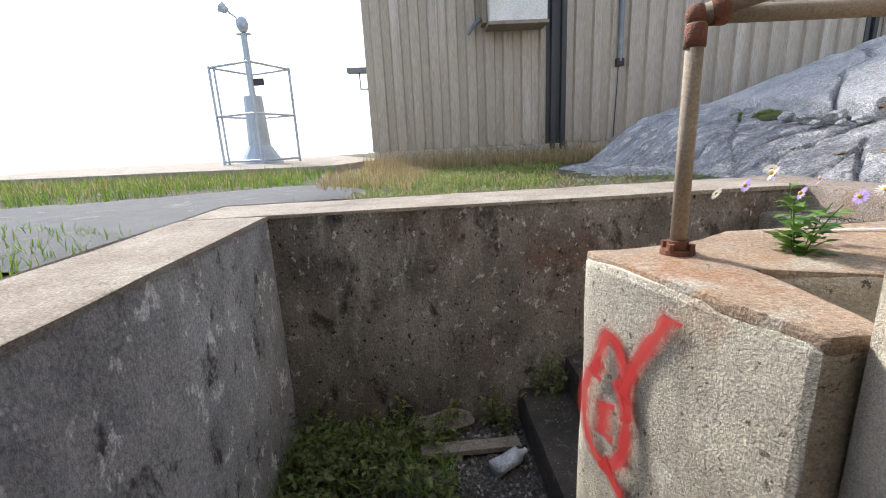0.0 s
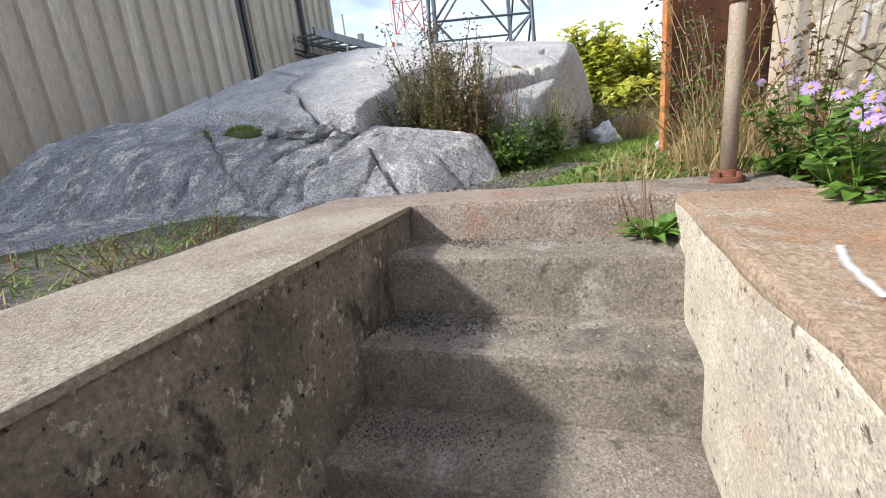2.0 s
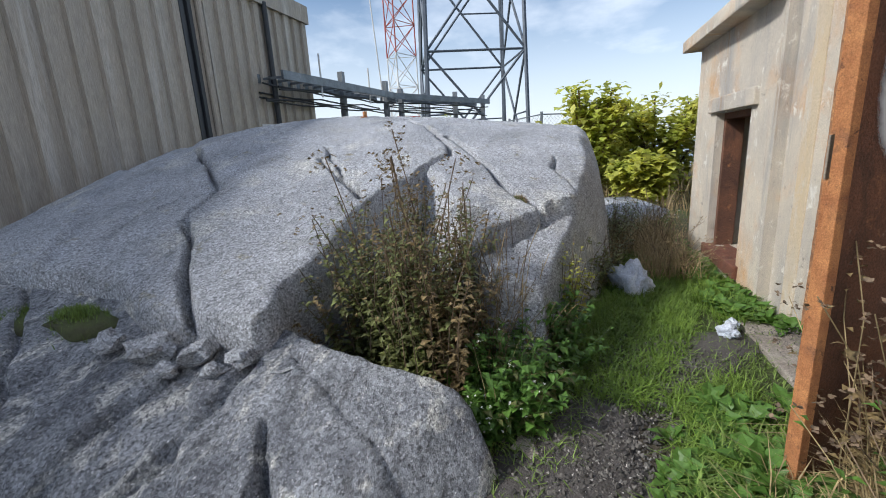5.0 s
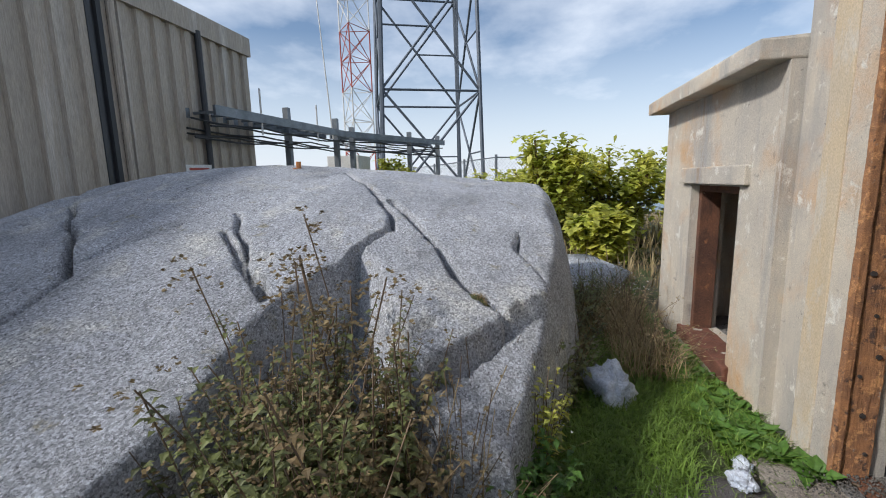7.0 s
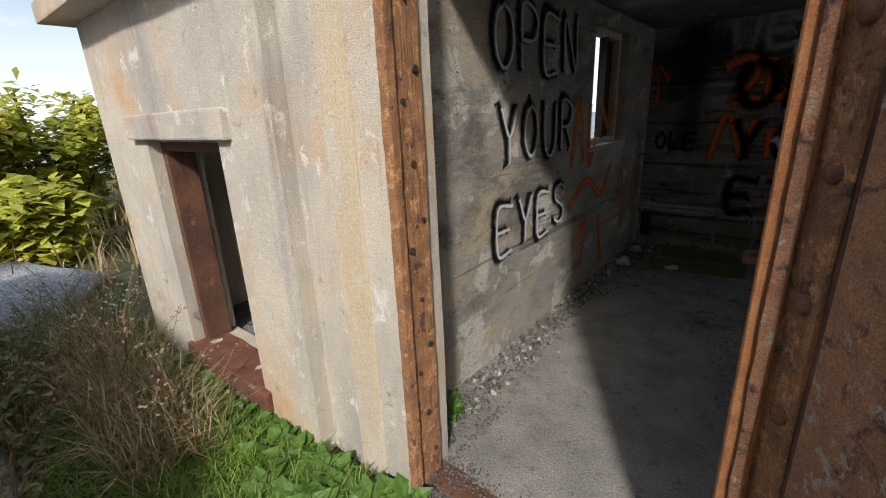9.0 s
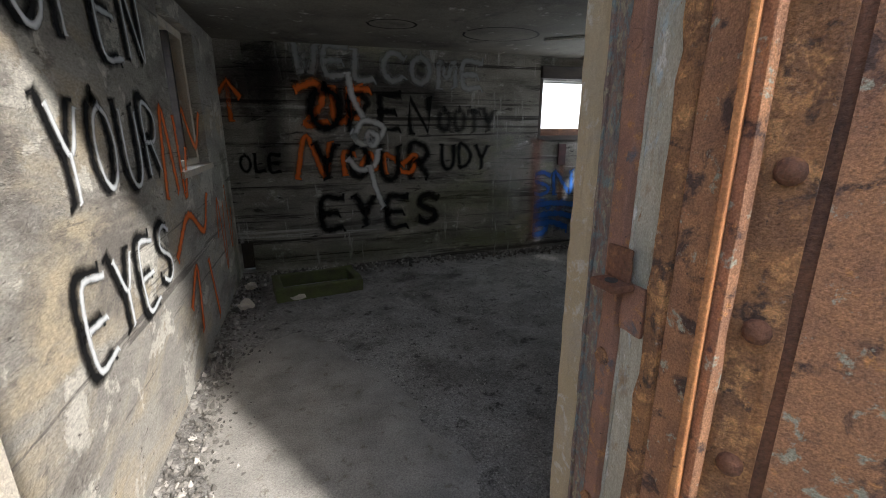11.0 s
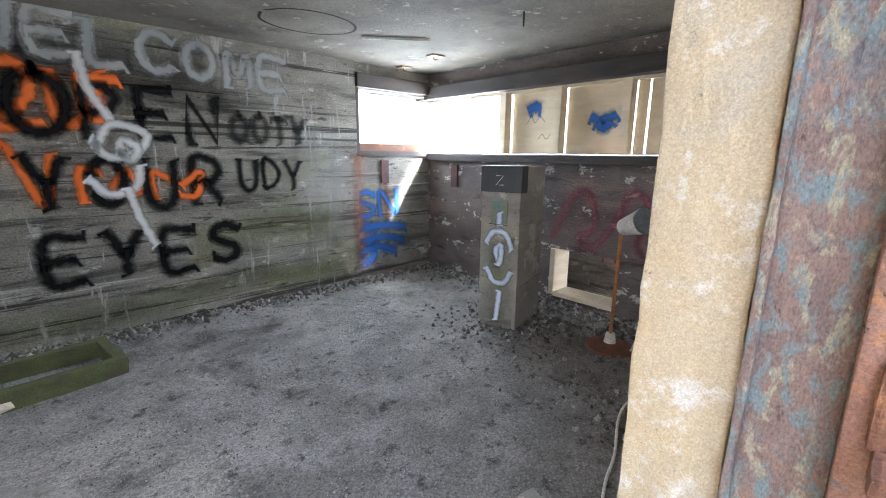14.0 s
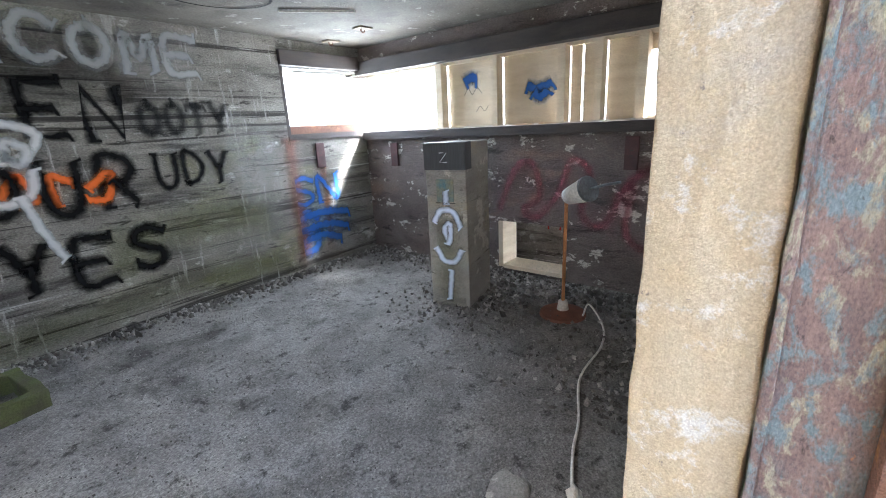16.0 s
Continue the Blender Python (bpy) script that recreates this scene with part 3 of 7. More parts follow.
structure("wall_facade_east", roughen(box(JX1, 5.2, 0.36, FY, 0.0, RH), 0.004, 3, 12), M_FACADE, "stained rendered bunker wall between doorway and annex")
structure("foundation_doorway", box(JX0, JX1, 0.19, FY, 0.0, 0.85), M_PIT, "concrete foundation under the doorway")
wall_with_holes("wall_facade_lower", "y", 0.19, FY, -3.2, 0.86, -0.4, 2.2, [(-0.78, 0.68, -0.4, 2.05)], M_FACADE, "rendered concrete wall with the lower doorway")
wall_with_holes("wall_room_east", "x", 4.98, 5.2, -3.45, 0.36, 0.6, RH, [(-2.42, -1.68, 2.13, 2.95)], M_ROOMLIT, "pale board-marked concrete wall in a sunlit tone, with a small window")
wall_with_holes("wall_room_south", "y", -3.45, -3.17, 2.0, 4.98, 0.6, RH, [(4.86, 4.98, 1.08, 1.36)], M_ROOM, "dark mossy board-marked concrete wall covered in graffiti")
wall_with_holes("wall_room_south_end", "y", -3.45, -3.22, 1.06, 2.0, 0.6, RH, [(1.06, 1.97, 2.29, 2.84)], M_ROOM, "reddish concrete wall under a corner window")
wall_with_holes("wall_room_west", "x", 0.86, 1.08, -3.45, 0.19, 0.6, RH, [(-3.45, -0.05, 2.27, 2.82), (-1.59, -1.06, 1.12, 1.50)], M_PEEL, "peeling dark concrete wall under a long window band")
structure("floor", dense(1.08, 4.98, -3.2, FY, 0.8, FL, 0.2, 0.012, 2, 0.0), M_FLOOR, "dusty grey concrete floor strewn with grit", "floor")
ceil_bm = box(0.86, 5.2, -3.45, 0.19, 3.06, 3.4)
structure("ceiling", ceil_bm, M_CEIL, "sooty board-marked concrete ceiling", "ceiling")
structure("roof_bunker", box(0.80, 5.26, -3.5, FY + 0.06, RH, RH + 0.12), M_FACADE, "flat concrete roof slab of the bunker", "roof")
structure("floor_lower_room", box(-3.2, 0.86, -3.2, 0.19, -0.4, -0.17), M_GRAVEL, "dark earth floor of the lower room", "floor")
structure("wall_lower_west", box(-3.2, -2.95, -3.2, 0.19, -0.4, 2.2), M_PIT, "dark concrete wall of the lower room")
structure("wall_lower_south", box(-2.95, 0.86, -3.2, -2.95, -0.4, 2.2), M_PIT, "dark concrete wall of the lower room")
structure("roof_lower", box(-3.3, 0.86, -3.3, 0.66, 2.2, 2.25), M_FACADE, "flat concrete roof of the lower room", "roof")
structure("wall_below_west", box(0.86, 1.08, -3.2, 0.19, -0.4, 0.6), M_PIT, "dark concrete foundation wall")

# annex
AY, AX = 0.65, 7.05
wall_with_holes("wall_annex", "y", AY - 0.25, AY, 5.2, AX, 0.6, 2.96, [(5.62, 6.40, 1.18, 2.33)], M_FACADE, "stained rendered annex wall with a small doorway")
structure("wall_annex_end", box(AX - 0.25, AX, -1.2, AY - 0.25, 0.6, 2.96), M_FACADE, "stained rendered end wall of the annex")
structure("wall_annex_back", box(5.2, AX - 0.25, -1.2, -1.0, 0.6, 2.96), M_FACADE, "concrete back wall of the annex")
structure("floor_annex", box(5.2, AX - 0.25, -1.0, AY - 0.25, 0.9, 1.15), M_FLOOR, "dusty concrete floor of the annex", "floor")
structure("roof_annex", dense(5.2, AX + 0.14, -1.3, AY + 0.15, 2.96, 3.07, 0.2, 0.012, 4), M_FACADE, "weathered concrete roof slab with an overhang", "roof")

# ---------------------------------------------------------------- metal building
def siding(x0, x1, y, z0, z1, pitch=0.3, depth=0.05):
    bm = bmesh.new()
    prof, x = [], x0
    while x < x1:
        for u, d in ((0, 0), (0.38, 0), (0.46, depth), (0.92, depth), (1.0, 0)):
            if x + u * pitch <= x1 + 0.001:
                prof.append((x + u * pitch, y - d))
        x += pitch
    lo, hi = [bm.verts.new((a, b, z0)) for a, b in prof], [bm.verts.new((a, b, z1)) for a, b in prof]
    for i in range(len(prof) - 1):
        bm.faces.new((lo[i], lo[i + 1], hi[i + 1], hi[i]))
    return bm


BX0, BX1, BY, BZ = -0.72, 10.95, 7.5, 5.3
hall = empty("metal_building", (5, BY, 1.1), "tan corrugated metal building on a concrete base", "building")


def under(ob, parent):
    ob.parent = parent
    ob.matrix_parent_inverse = parent.matrix_basis.inverted()
    return ob


under(part("wall", siding(BX0, 2.22, BY, 1.3, BZ), M_SIDING), hall)
under(part("dark_panel", siding(2.22, 2.56, BY, 1.2, BZ, 0.17), M_SIDED, label="dark painted siding panel"), hall)
under(part("wall", siding(2.56, BX1, BY, 1.3, BZ), M_SIDING), hall)
under(part("base", box(BX0 + 0.03, BX1, BY - 0.02, BY + 8, 0.7, 1.3), M_FACADE, label="concrete base"), hall)
under(part("body", box(BX0 + 0.02, BX1 - 0.02, BY + 0.02, BY + 8, 1.3, BZ - 0.05), M_SIDING), hall)
under(part("fascia", box(BX0 - 0.03, BX1 + 0.05, BY - 0.10, BY + 8, BZ - 0.35, BZ), M_SIDING), hall)

# ---------------------------------------------------------------- ground
def ground_z(x, y):
    """Level of the open ground: flat round the bunker, falling away far off."""
    r = math.hypot(x, y - 2)
    return G - 0.012 - max(0.0, r - 22) ** 1.25 * 0.14 + 0.03 * noise.noise(Vector((x * 0.7, y * 0.7, 0))) * min(1.0, r / 4)


bm = bmesh.new()
xs = [-400, -200, -100, -60, -35, -20, -12, -8] + [-6 + 0.15 * i for i in range(121)] + [12.5, 14, 17, 21, 28, 40, 60, 100, 200, 400]
ys = [-400, -200, -100, -50, -25, -12, -6, -3] + [-1.2 + 0.15 * i for i in range(64)] + [9, 11, 14, 18, 24, 32, 45, 70, 120, 220, 400]
grid = {}
for i, x in enumerate(xs):
    for j, y in enumerate(ys):
        grid[i, j] = bm.verts.new((x, y, ground_z(x, y)))
for i in range(len(xs) - 1):
    for j in range(len(ys) - 1):
        cx, cy = (xs[i] + xs[i + 1]) / 2, (ys[j] + ys[j + 1]) / 2
        if (-1.05 < cx < 2.3 and 0.5 < cy < 2.55) or (-3.1 < cx < 6.9 and -3.3 < cy < 0.5):
            continue
        bm.faces.new((grid[i, j], grid[i + 1, j], grid[i + 1, j + 1], grid[i, j + 1]))
structure("ground", bm, M_GROUND, "grassy soil round the bunker", "ground", True)
bm = bmesh.new()
bmesh.ops.create_grid(bm, x_segments=1, y_segments=1, size=4500, matrix=Matrix.Translation((0, 0, -40)))
structure("water", bm, M_SEA, "hazy pale sea far below", "water")
# ---------------------------------------------------------------- granite outcrop
def inside_distance(X, Y, outline):
    """Distance to a plan outline, positive inside."""
    pts = np.array(outline, float)
    best = np.full(X.shape, 1e9)
    odd = np.zeros(X.shape, bool)
    for (ax, ay), (bx, by) in zip(pts, np.roll(pts, -1, 0)):
        dx, dy = bx - ax, by - ay
        t = np.clip(((X - ax) * dx + (Y - ay) * dy) / (dx * dx + dy * dy), 0, 1)
        best = np.minimum(best, np.hypot(X - ax - t * dx, Y - ay - t * dy))
        if ay != by:
            odd ^= ((ay > Y) != (by > Y)) & (X < (bx - ax) * (Y - ay) / (by - ay) + ax)
    return np.where(odd, best, -best)


def noise_grid(X, Y, scale, seed, sx=1.0, sy=1.0):
    f = np.vectorize(lambda x, y: noise.noise(Vector((x * scale * sx, y * scale * sy, seed))))
    return f(X, Y)


def groove(X, Y, wob, line, width, depth):
    """Depth of a slightly wavy crack along a plan line."""
    best = np.full(X.shape, 1e9)
    for (ax, ay), (bx, by) in zip(line, line[1:]):
        dx, dy = bx - ax, by - ay
        t = np.clip(((X - ax) * dx + (Y - ay) * dy) / (dx * dx + dy * dy), 0, 1)
        best = np.minimum(best, np.hypot(X + wob - ax - t * dx, Y - wob - ay - t * dy))
    return depth * np.clip(1.15 - best / width, 0, 1) ** 0.6


def soft_min(a, b, k):
    h = np.maximum(k - np.abs(a - b), 0) / k
    return np.minimum(a, b) - h * h * k * 0.25


def rock_skin(name, X, Y, Z, label, material, base=0.8):
    nx, ny = X.shape
    keep = Z > base
    verts = np.stack([X, Y, np.maximum(Z, base)], -1).reshape(-1, 3).tolist()
    faces = [(i * ny + j, (i + 1) * ny + j, (i + 1) * ny + j + 1, i * ny + j + 1)
             for i in range(nx - 1) for j in range(ny - 1) if keep[i:i + 2, j:j + 2].any()]
    me = bpy.data.meshes.new(name)
    me.from_pydata(verts, [], faces)
    me.materials.append(material)
    for p in me.polygons:
        p.use_smooth = True
    ob = new(name, me)
    return tagged(ob, label, "rock")


DOME_C = (2.1445, 0.5883, 0.2334, -0.0923, -0.0118, -0.161, -0.11, -0.0221, 0.0718, -0.0557)


def dome_top(x, y):
    """The rounded back of the outcrop: low by the steps, highest to the east, falling towards the metal building."""
    u, v = (x - 5) / 2, (y - 3.5) / 2
    c = DOME_C
    return c[0] + c[1] * u + c[2] * v + c[3] * u * u + c[4] * u * v + c[5] * v * v + c[6] * u ** 3 + c[7] * u * u * v + c[8] * u * v * v + c[9] * v ** 3


X, Y = np.meshgrid(np.arange(2.9, 8.7, 0.018), np.arange(1.2, 7.46, 0.018), indexing="ij")
n_big, n_mid, n_fine = noise_grid(X, Y, 0.8, 2), noise_grid(X, Y, 2.6, 4), noise_grid(X, Y, 11, 1)
wob = 0.025 * noise_grid(X, Y, 4, 8) + 0.008 * n_fine
DOME = [(3.36, 3.92), (3.22, 3.62), (3.20, 3.28), (3.24, 3.00), (3.36, 2.95), (3.55, 2.99), (3.80, 2.93), (4.16, 2.98), (4.50, 2.92), (4.68, 2.86), (4.36, 2.76), (4.06, 2.50), (3.86, 2.26), (3.84, 1.96), (4.20, 1.90),
        (4.52, 1.83), (4.9, 1.74), (5.3, 1.63), (5.8, 1.52), (6.3, 1.45), (7.0, 1.42), (7.7, 1.5), (8.2, 1.9), (8.5, 3.2), (8.4, 5.0), (7.9, 7.5), (3.1, 7.5), (3.15, 6.3), (3.2, 5.4), (3.3, 4.6)]
d = inside_distance(X + 0.02 * n_mid, Y + 0.012 * n_fine, DOME)
soft_side = np.clip((X - 4.9) / 1.2, 0, 1) * np.clip((3.2 - Y) / 0.6, 0, 1) + np.clip((X - 7.0) / 0.8, 0, 1)     # the far flank is rounded
soft_side = np.clip(soft_side, 0, 1)
ramp = inside_distance(X + 0.03 * n_mid, Y + 0.03 * n_mid, [(4.66, 2.92), (4.36, 2.72), (4.10, 2.46), (3.92, 2.24), (3.90, 1.0), (9.5, 1.0), (9.5, 4.5), (5.6, 4.5)])
broken = np.clip((2.90 - Y) / 0.04, 0, 1)
Z = dome_top(X, Y) + 0.03 * n_big + 0.012 * n_mid
Z -= 0.05 * np.clip(1 - np.clip(d, 0, None) / 0.15, 0, 1) ** 2
# the slipped block below the lower crack, and shallow steps along the long joints
slipped = inside_distance(X, Y, [(3.80, 2.40), (3.80, 1.80), (4.55, 1.75), (4.90, 1.82), (4.78, 1.96), (4.60, 2.03), (4.50, 2.10), (4.36, 2.20), (4.22, 2.30), (4.05, 2.42)])
Z -= 0.10 * np.clip((slipped + 0.01) / 0.02, 0, 1)
for (ax, ay), (bx, by), drop in (((5.55, 3.85), (3.51, 4.42), 0.035), ((5.41, 5.35), (3.96, 4.01), 0.03), ((4.0, 5.0), (5.6, 6.6), 0.05), ((4.4, 4.9), (6.6, 6.6), 0.03)):
    side = ((X - ax) * (by - ay) - (Y - ay) * (bx - ax)) / math.hypot(bx - ax, by - ay) + wob * 2
    Z -= drop * np.clip(side / 0.03, 0, 1) * np.exp(-np.clip(side, 0, None) / 0.35)
lean = np.where(broken > 0.5, 1.0 + 3.4 * ramp + 0.02 * noise_grid(X, Y, 7, 17), 9.0)
Z = soft_min(Z, lean, 0.05)
wall_z = 1.0 + 11 * d
k = 0.05 + 0.85 * soft_side
flank = 1.0 + 6.0 * d
wall_z = np.where(soft_side > 0, wall_z * (1 - soft_side) + flank * soft_side, wall_z)
h = np.maximum(k - np.abs(Z - wall_z), 0) / k
Z = np.minimum(Z, wall_z) - h * h * k * 0.25
for line, w, dep in (([(5.41, 5.35), (4.35, 4.11), (3.96, 4.01), (3.70, 3.74), (3.49, 3.57), (3.22, 3.25)], 0.030, 0.15), ([(4.60, 2.90), (4.82, 2.86), (5.0, 2.85), (5.30, 2.76), (5.46, 2.80), (5.98, 3.13), (6.66, 3.67)], 0.028, 0.16),
                     ([(5.76, 2.91), (5.41, 2.63), (5.12, 2.42), (4.80, 2.21), (4.71, 2.12), (4.66, 2.01)], 0.034, 0.20), ([(5.27, 2.74), (5.20, 2.48)], 0.018, 0.07),
                     ([(4.94, 3.67), (4.58, 3.34), (4.38, 3.06)], 0.022, 0.08), ([(5.19, 3.78), (4.65, 3.36), (4.42, 3.08)], 0.022, 0.10), ([(4.66, 2.01), (4.50, 2.10), (4.36, 2.20), (4.20, 2.32)], 0.032, 0.14),
                     ([(5.52, 1.96), (5.29, 1.98)], 0.022, 0.12), ([(5.29, 1.98), (4.98, 1.80)], 0.014, 0.04), ([(5.55, 3.85), (4.55, 4.23), (4.05, 4.51), (3.51, 4.42)], 0.020, 0.05), ([(7.2, 4.6), (5.6, 4.5), (4.3, 4.15)], 0.014, 0.03),
                     ([(4.35, 2.45), (4.48, 2.34)], 0.03, 0.05)):
    Z -= groove(X, Y, wob, line, w * 0.68, dep)
Z += 0.005 * n_fine + 0.008 * noise_grid(X, Y, 5.2, 21, 1.0, 1.6) + 0.006 * noise_grid(X, Y, 24, 23)
rock_skin("granite_dome", X, Y, Z, "large grey speckled granite dome, cracked, with a broken edge", M_ROCK)

X, Y = np.meshgrid(np.arange(0.9, 3.75, 0.016), np.arange(1.95, 5.8, 0.016), indexing="ij")
n_big, n_mid, n_fine = noise_grid(X, Y, 0.9, 12), noise_grid(X, Y, 3.1, 14), noise_grid(X, Y, 14, 11)
wob = 0.03 * noise_grid(X, Y, 5, 18)
LEDGE = [(1.12, 3.6), (1.65, 3.60), (2.15, 3.60), (2.30, 3.42), (2.20, 3.15), (2.08, 2.88), (2.14, 2.62), (2.36, 2.48), (2.58, 2.40), (2.82, 2.30), (3.04, 2.12), (3.26, 2.06), (3.40, 2.12), (3.46, 2.3), (3.50, 2.75), (3.62, 3.2), (3.7, 4.0), (3.6, 5.6), (1.9, 5.7), (1.35, 4.5)]
d = inside_distance(X + 0.025 * n_mid, Y + 0.010 * n_fine, LEDGE)
back = 1.13 + 0.46 * (X - 2.64) + 0.20 * (Y - 2.80) + 0.02 * n_mid
west = np.maximum(1.41 + 0.289 * (X - 2.9) + 0.119 * (Y - 3.97), 1.04 + 0.22 * np.clip(d, 0, 0.6)) + 0.02 * n_big
front = 1.03 + 0.8 * (X - 2.84) + 1.0 * (Y - 2.34) + 0.03 * n_mid                  # the shaded facet above the path
cheek = np.maximum(1.02 + 0.9 * (X - 2.50) + 0.10 * (Y - 2.8), 1.065 + 0.10 * (X - 2.3)) + 0.02 * n_mid
inner = soft_min(soft_min(soft_min(back, west, 0.06), front, 0.03), cheek, 0.05)
u, v = X * 0.80 + Y * 0.60, Y * 0.80 - X * 0.60
for width, drop, seed in ((0.40, 0.040, 6), (0.17, 0.016, 15)):                    # thin broken sheets along the strike
    q = v / width + 0.40 * noise_grid(u, v, 0.9, seed, 0.6, 1.0) + 0.08 * noise_grid(X, Y, 6, seed + 1)
    q -= np.floor(q)
    amount = np.clip((d - 0.04) / 0.30, 0, 1) * (0.30 + 0.70 * np.clip((3.15 - X) / 0.5, 0, 1) * np.clip((Y - 2.75) / 0.3, 0, 1))
    inner += amount * drop * (np.minimum(q / 0.94, (1 - q) / 0.06) - 0.5)
Z = np.where(d > 0, soft_min(inner, 1.0 + 3.5 * d, 0.03), 1.0 + d * 3.0)
for line, w, dep in (([(2.62, 2.44), (2.80, 2.62), (2.88, 2.72), (3.02, 2.82)], 0.024, 0.09), ([(2.95, 2.05), (3.02, 2.35), (3.30, 2.9)], 0.020, 0.03), ([(2.3, 3.0), (2.9, 3.9), (3.4, 4.5)], 0.03, 0.07),
                     ([(3.1, 3.29), (2.81, 3.36), (2.46, 3.38)], 0.032, 0.10), ([(2.65, 3.17), (2.49, 3.18), (2.37, 3.18)], 0.030, 0.09), ([(2.5, 2.88), (2.3, 2.9)], 0.024, 0.06),
                     ([(2.92, 2.74), (2.72, 2.70), (2.56, 2.70)], 0.022, 0.07), ([(3.0, 3.8), (2.71, 3.91), (2.49, 3.89)], 0.030, 0.07), ([(3.38, 3.02), (3.05, 3.02), (2.75, 3.10), (2.50, 3.02)], 0.026, 0.08),
                     ([(3.32, 2.62), (3.10, 2.72), (2.98, 2.95)], 0.016, 0.03)):
    Z -= groove(X, Y, wob, line, w * 0.65, dep * 0.7)
Z += 0.006 * n_fine + 0.006 * noise_grid(X, Y, 26, 29)
rock_skin("granite_ledge", X, Y, Z, "rough grey granite ledge with fissures beside the steps", M_LEDGE)


def pebble(r, seed, flat=0.6, rough=0.35):
    """A broken stone: a low ball pushed about by noise."""
    bm = bmesh.new()
    bmesh.ops.create_icosphere(bm, subdivisions=2, radius=r)
    for v in bm.verts:
        k = 1 + rough * 2 * noise.noise(v.co / r * 1.1 + Vector((seed * 3.7, seed, 0))) + rough * 0.7 * noise.cell(v.co / r * 1.7 + Vector((seed, seed, 4)))
        v.co = Vector((v.co.x * k, v.co.y * k * 0.85, v.co.z * k * flat))
    return bm


far_rock = thing("flat_rock", pebble(0.9, 31, 0.28), M_ROCK, "low flat grey granite slab behind the annex", "rock", smooth=True)
far_rock.matrix_basis = pose(8.9, 1.3, 1.05, 0, 0, 30)

# ---------------------------------------------------------------- steel door, frame and annex frame
DOOR_RZ = math.degrees(math.atan2(0.68, -0.38))
door = empty("steel_door", (3.80, 0.47, 1.07), "heavy rusted steel door standing wide open, with riveted edges", "door", rz=DOOR_RZ)
part("leaf", roughen(box(0.0, 0.76, -0.012, 0.012, 0.0, 2.36), 0.003, 5, 12), M_RUST, door)
part("edge_strip", roughen(box(0.715, 0.785, -0.03, -0.013, 0.0, 0.95, 0.003), 0.003, 9, 6), M_RUSTO, door, "bright orange rusted edge strip")
part("edge_strip", roughen(box(0.715, 0.785, -0.03, -0.013, 1.08, 2.36, 0.003), 0.003, 9, 6), M_RUSTO, door, "bright orange rusted edge strip")
part("free_edge", roughen(box(0.76, 0.795, -0.012, 0.022, 0.0, 2.36, 0.003), 0.003, 9, 6), M_RUSTO, door, "orange rusted door edge")
part("edge_tab", box(0.75, 0.785, -0.034, -0.028, 0.955, 1.075, 0.002), M_PIPE, door, "pale flat patch plate")
part("hinge_angle", roughen(box(0.05, 0.062, -0.075, -0.012, 0.0, 2.36, 0.003), 0.003, 9, 6), M_RUSTO, door, "orange rusted angle iron")
# Inner plates take brighter rust than the leaf, sunlight put into their colour.
part("hinge_plate", roughen(box(0.062, 0.145, -0.022, -0.012, 0.0, 2.36, 0.003), 0.004, 40, 30), M_RUSTM, door, "rusted edge plate, tone raised for sunlight")
part("patch_paint", roughen(box(0.16, 0.69, -0.0155, -0.012, 0.1, 1.95), 0.001, 9, 6), M_FLAKE, door, "rust with flaking paint, tone raised for sunlight")
for i in range(9):
    b = bmesh.new()
    bmesh.ops.create_uvsphere(b, u_segments=10, v_segments=6, radius=0.019, matrix=Matrix.Translation((0.115, -0.024, 0.12 + 0.22 * i)) @ Matrix.Diagonal((1, 0.75, 1, 1)))
    part("rivet", b, M_RUST, door, smooth=True)
    b = bmesh.new()
    bmesh.ops.create_uvsphere(b, u_segments=10, v_segments=6, radius=0.013, matrix=Matrix.Translation((0.03, -0.014, 0.22 + 0.21 * i)) @ Matrix.Diagonal((1, 0.75, 1, 1)))
    part("rivet", b, M_RUST, door, smooth=True)
part("latch_rod", tube((0.06, 0.03, 0.95), (0.06, 0.03, 1.75), 0.011), M_RUST, door)
part("latch_bracket", box(0.03, 0.10, 0.012, 0.05, 1.02, 1.07, 0.006), M_RUST, door)
part("handle", path_tube([(0.20, 0.014, 0.78), (0.205, 0.04, 0.76), (0.21, 0.045, 0.70), (0.205, 0.04, 0.64), (0.20, 0.014, 0.62)], 0.009), M_RUST, door)

frame_r = empty("door_frame", (JX0, 0.262, FL), "rusted steel door frame with flaking blue paint in the concrete jamb", "door frame")
part("channel", roughen(box(0.0, 0.014, 0.013, 0.070, 0.0, 2.42, 0.003), 0.003, 14, 40), M_RUSTB, frame_r)
part("channel_lip", roughen(box(0.0, 0.020, 0.008, 0.015, 0.0, 2.42, 0.002), 0.003, 22, 60), M_RUSTB, frame_r, "dark rusted lip")
part("flange", roughen(box(0.006, 0.030, 0.070, 0.108, 0.0, 2.42, 0.004), 0.004, 12, 40), M_REDRUST, frame_r, "pinkish rusted flange")
part("weld_bead", roughen(box(0.004, 0.014, 0.108, 0.114, 0.0, 2.42, 0.002), 0.004, 40, 60), M_PALE, frame_r, "pale flaking paint bead")
part("stop_bar", roughen(box(0.0, 0.030, 0.180, 0.212, 0.0, 2.42, 0.004), 0.006, 40, 60), M_RUSTM, frame_r, "scaly brown rusted stop")
part("outer_plate", roughen(box(0.0, 0.020, 0.212, 0.305, 0.0, 2.42, 0.004), 0.004, 30, 40), M_FLAKE, frame_r)
part("patch_plate", roughen(box(0.012, 0.020, 0.112, 0.165, 0.93, 1.02, 0.002), 0.003, 30, 12), M_REDRUST, frame_r, "small rusted patch plate")
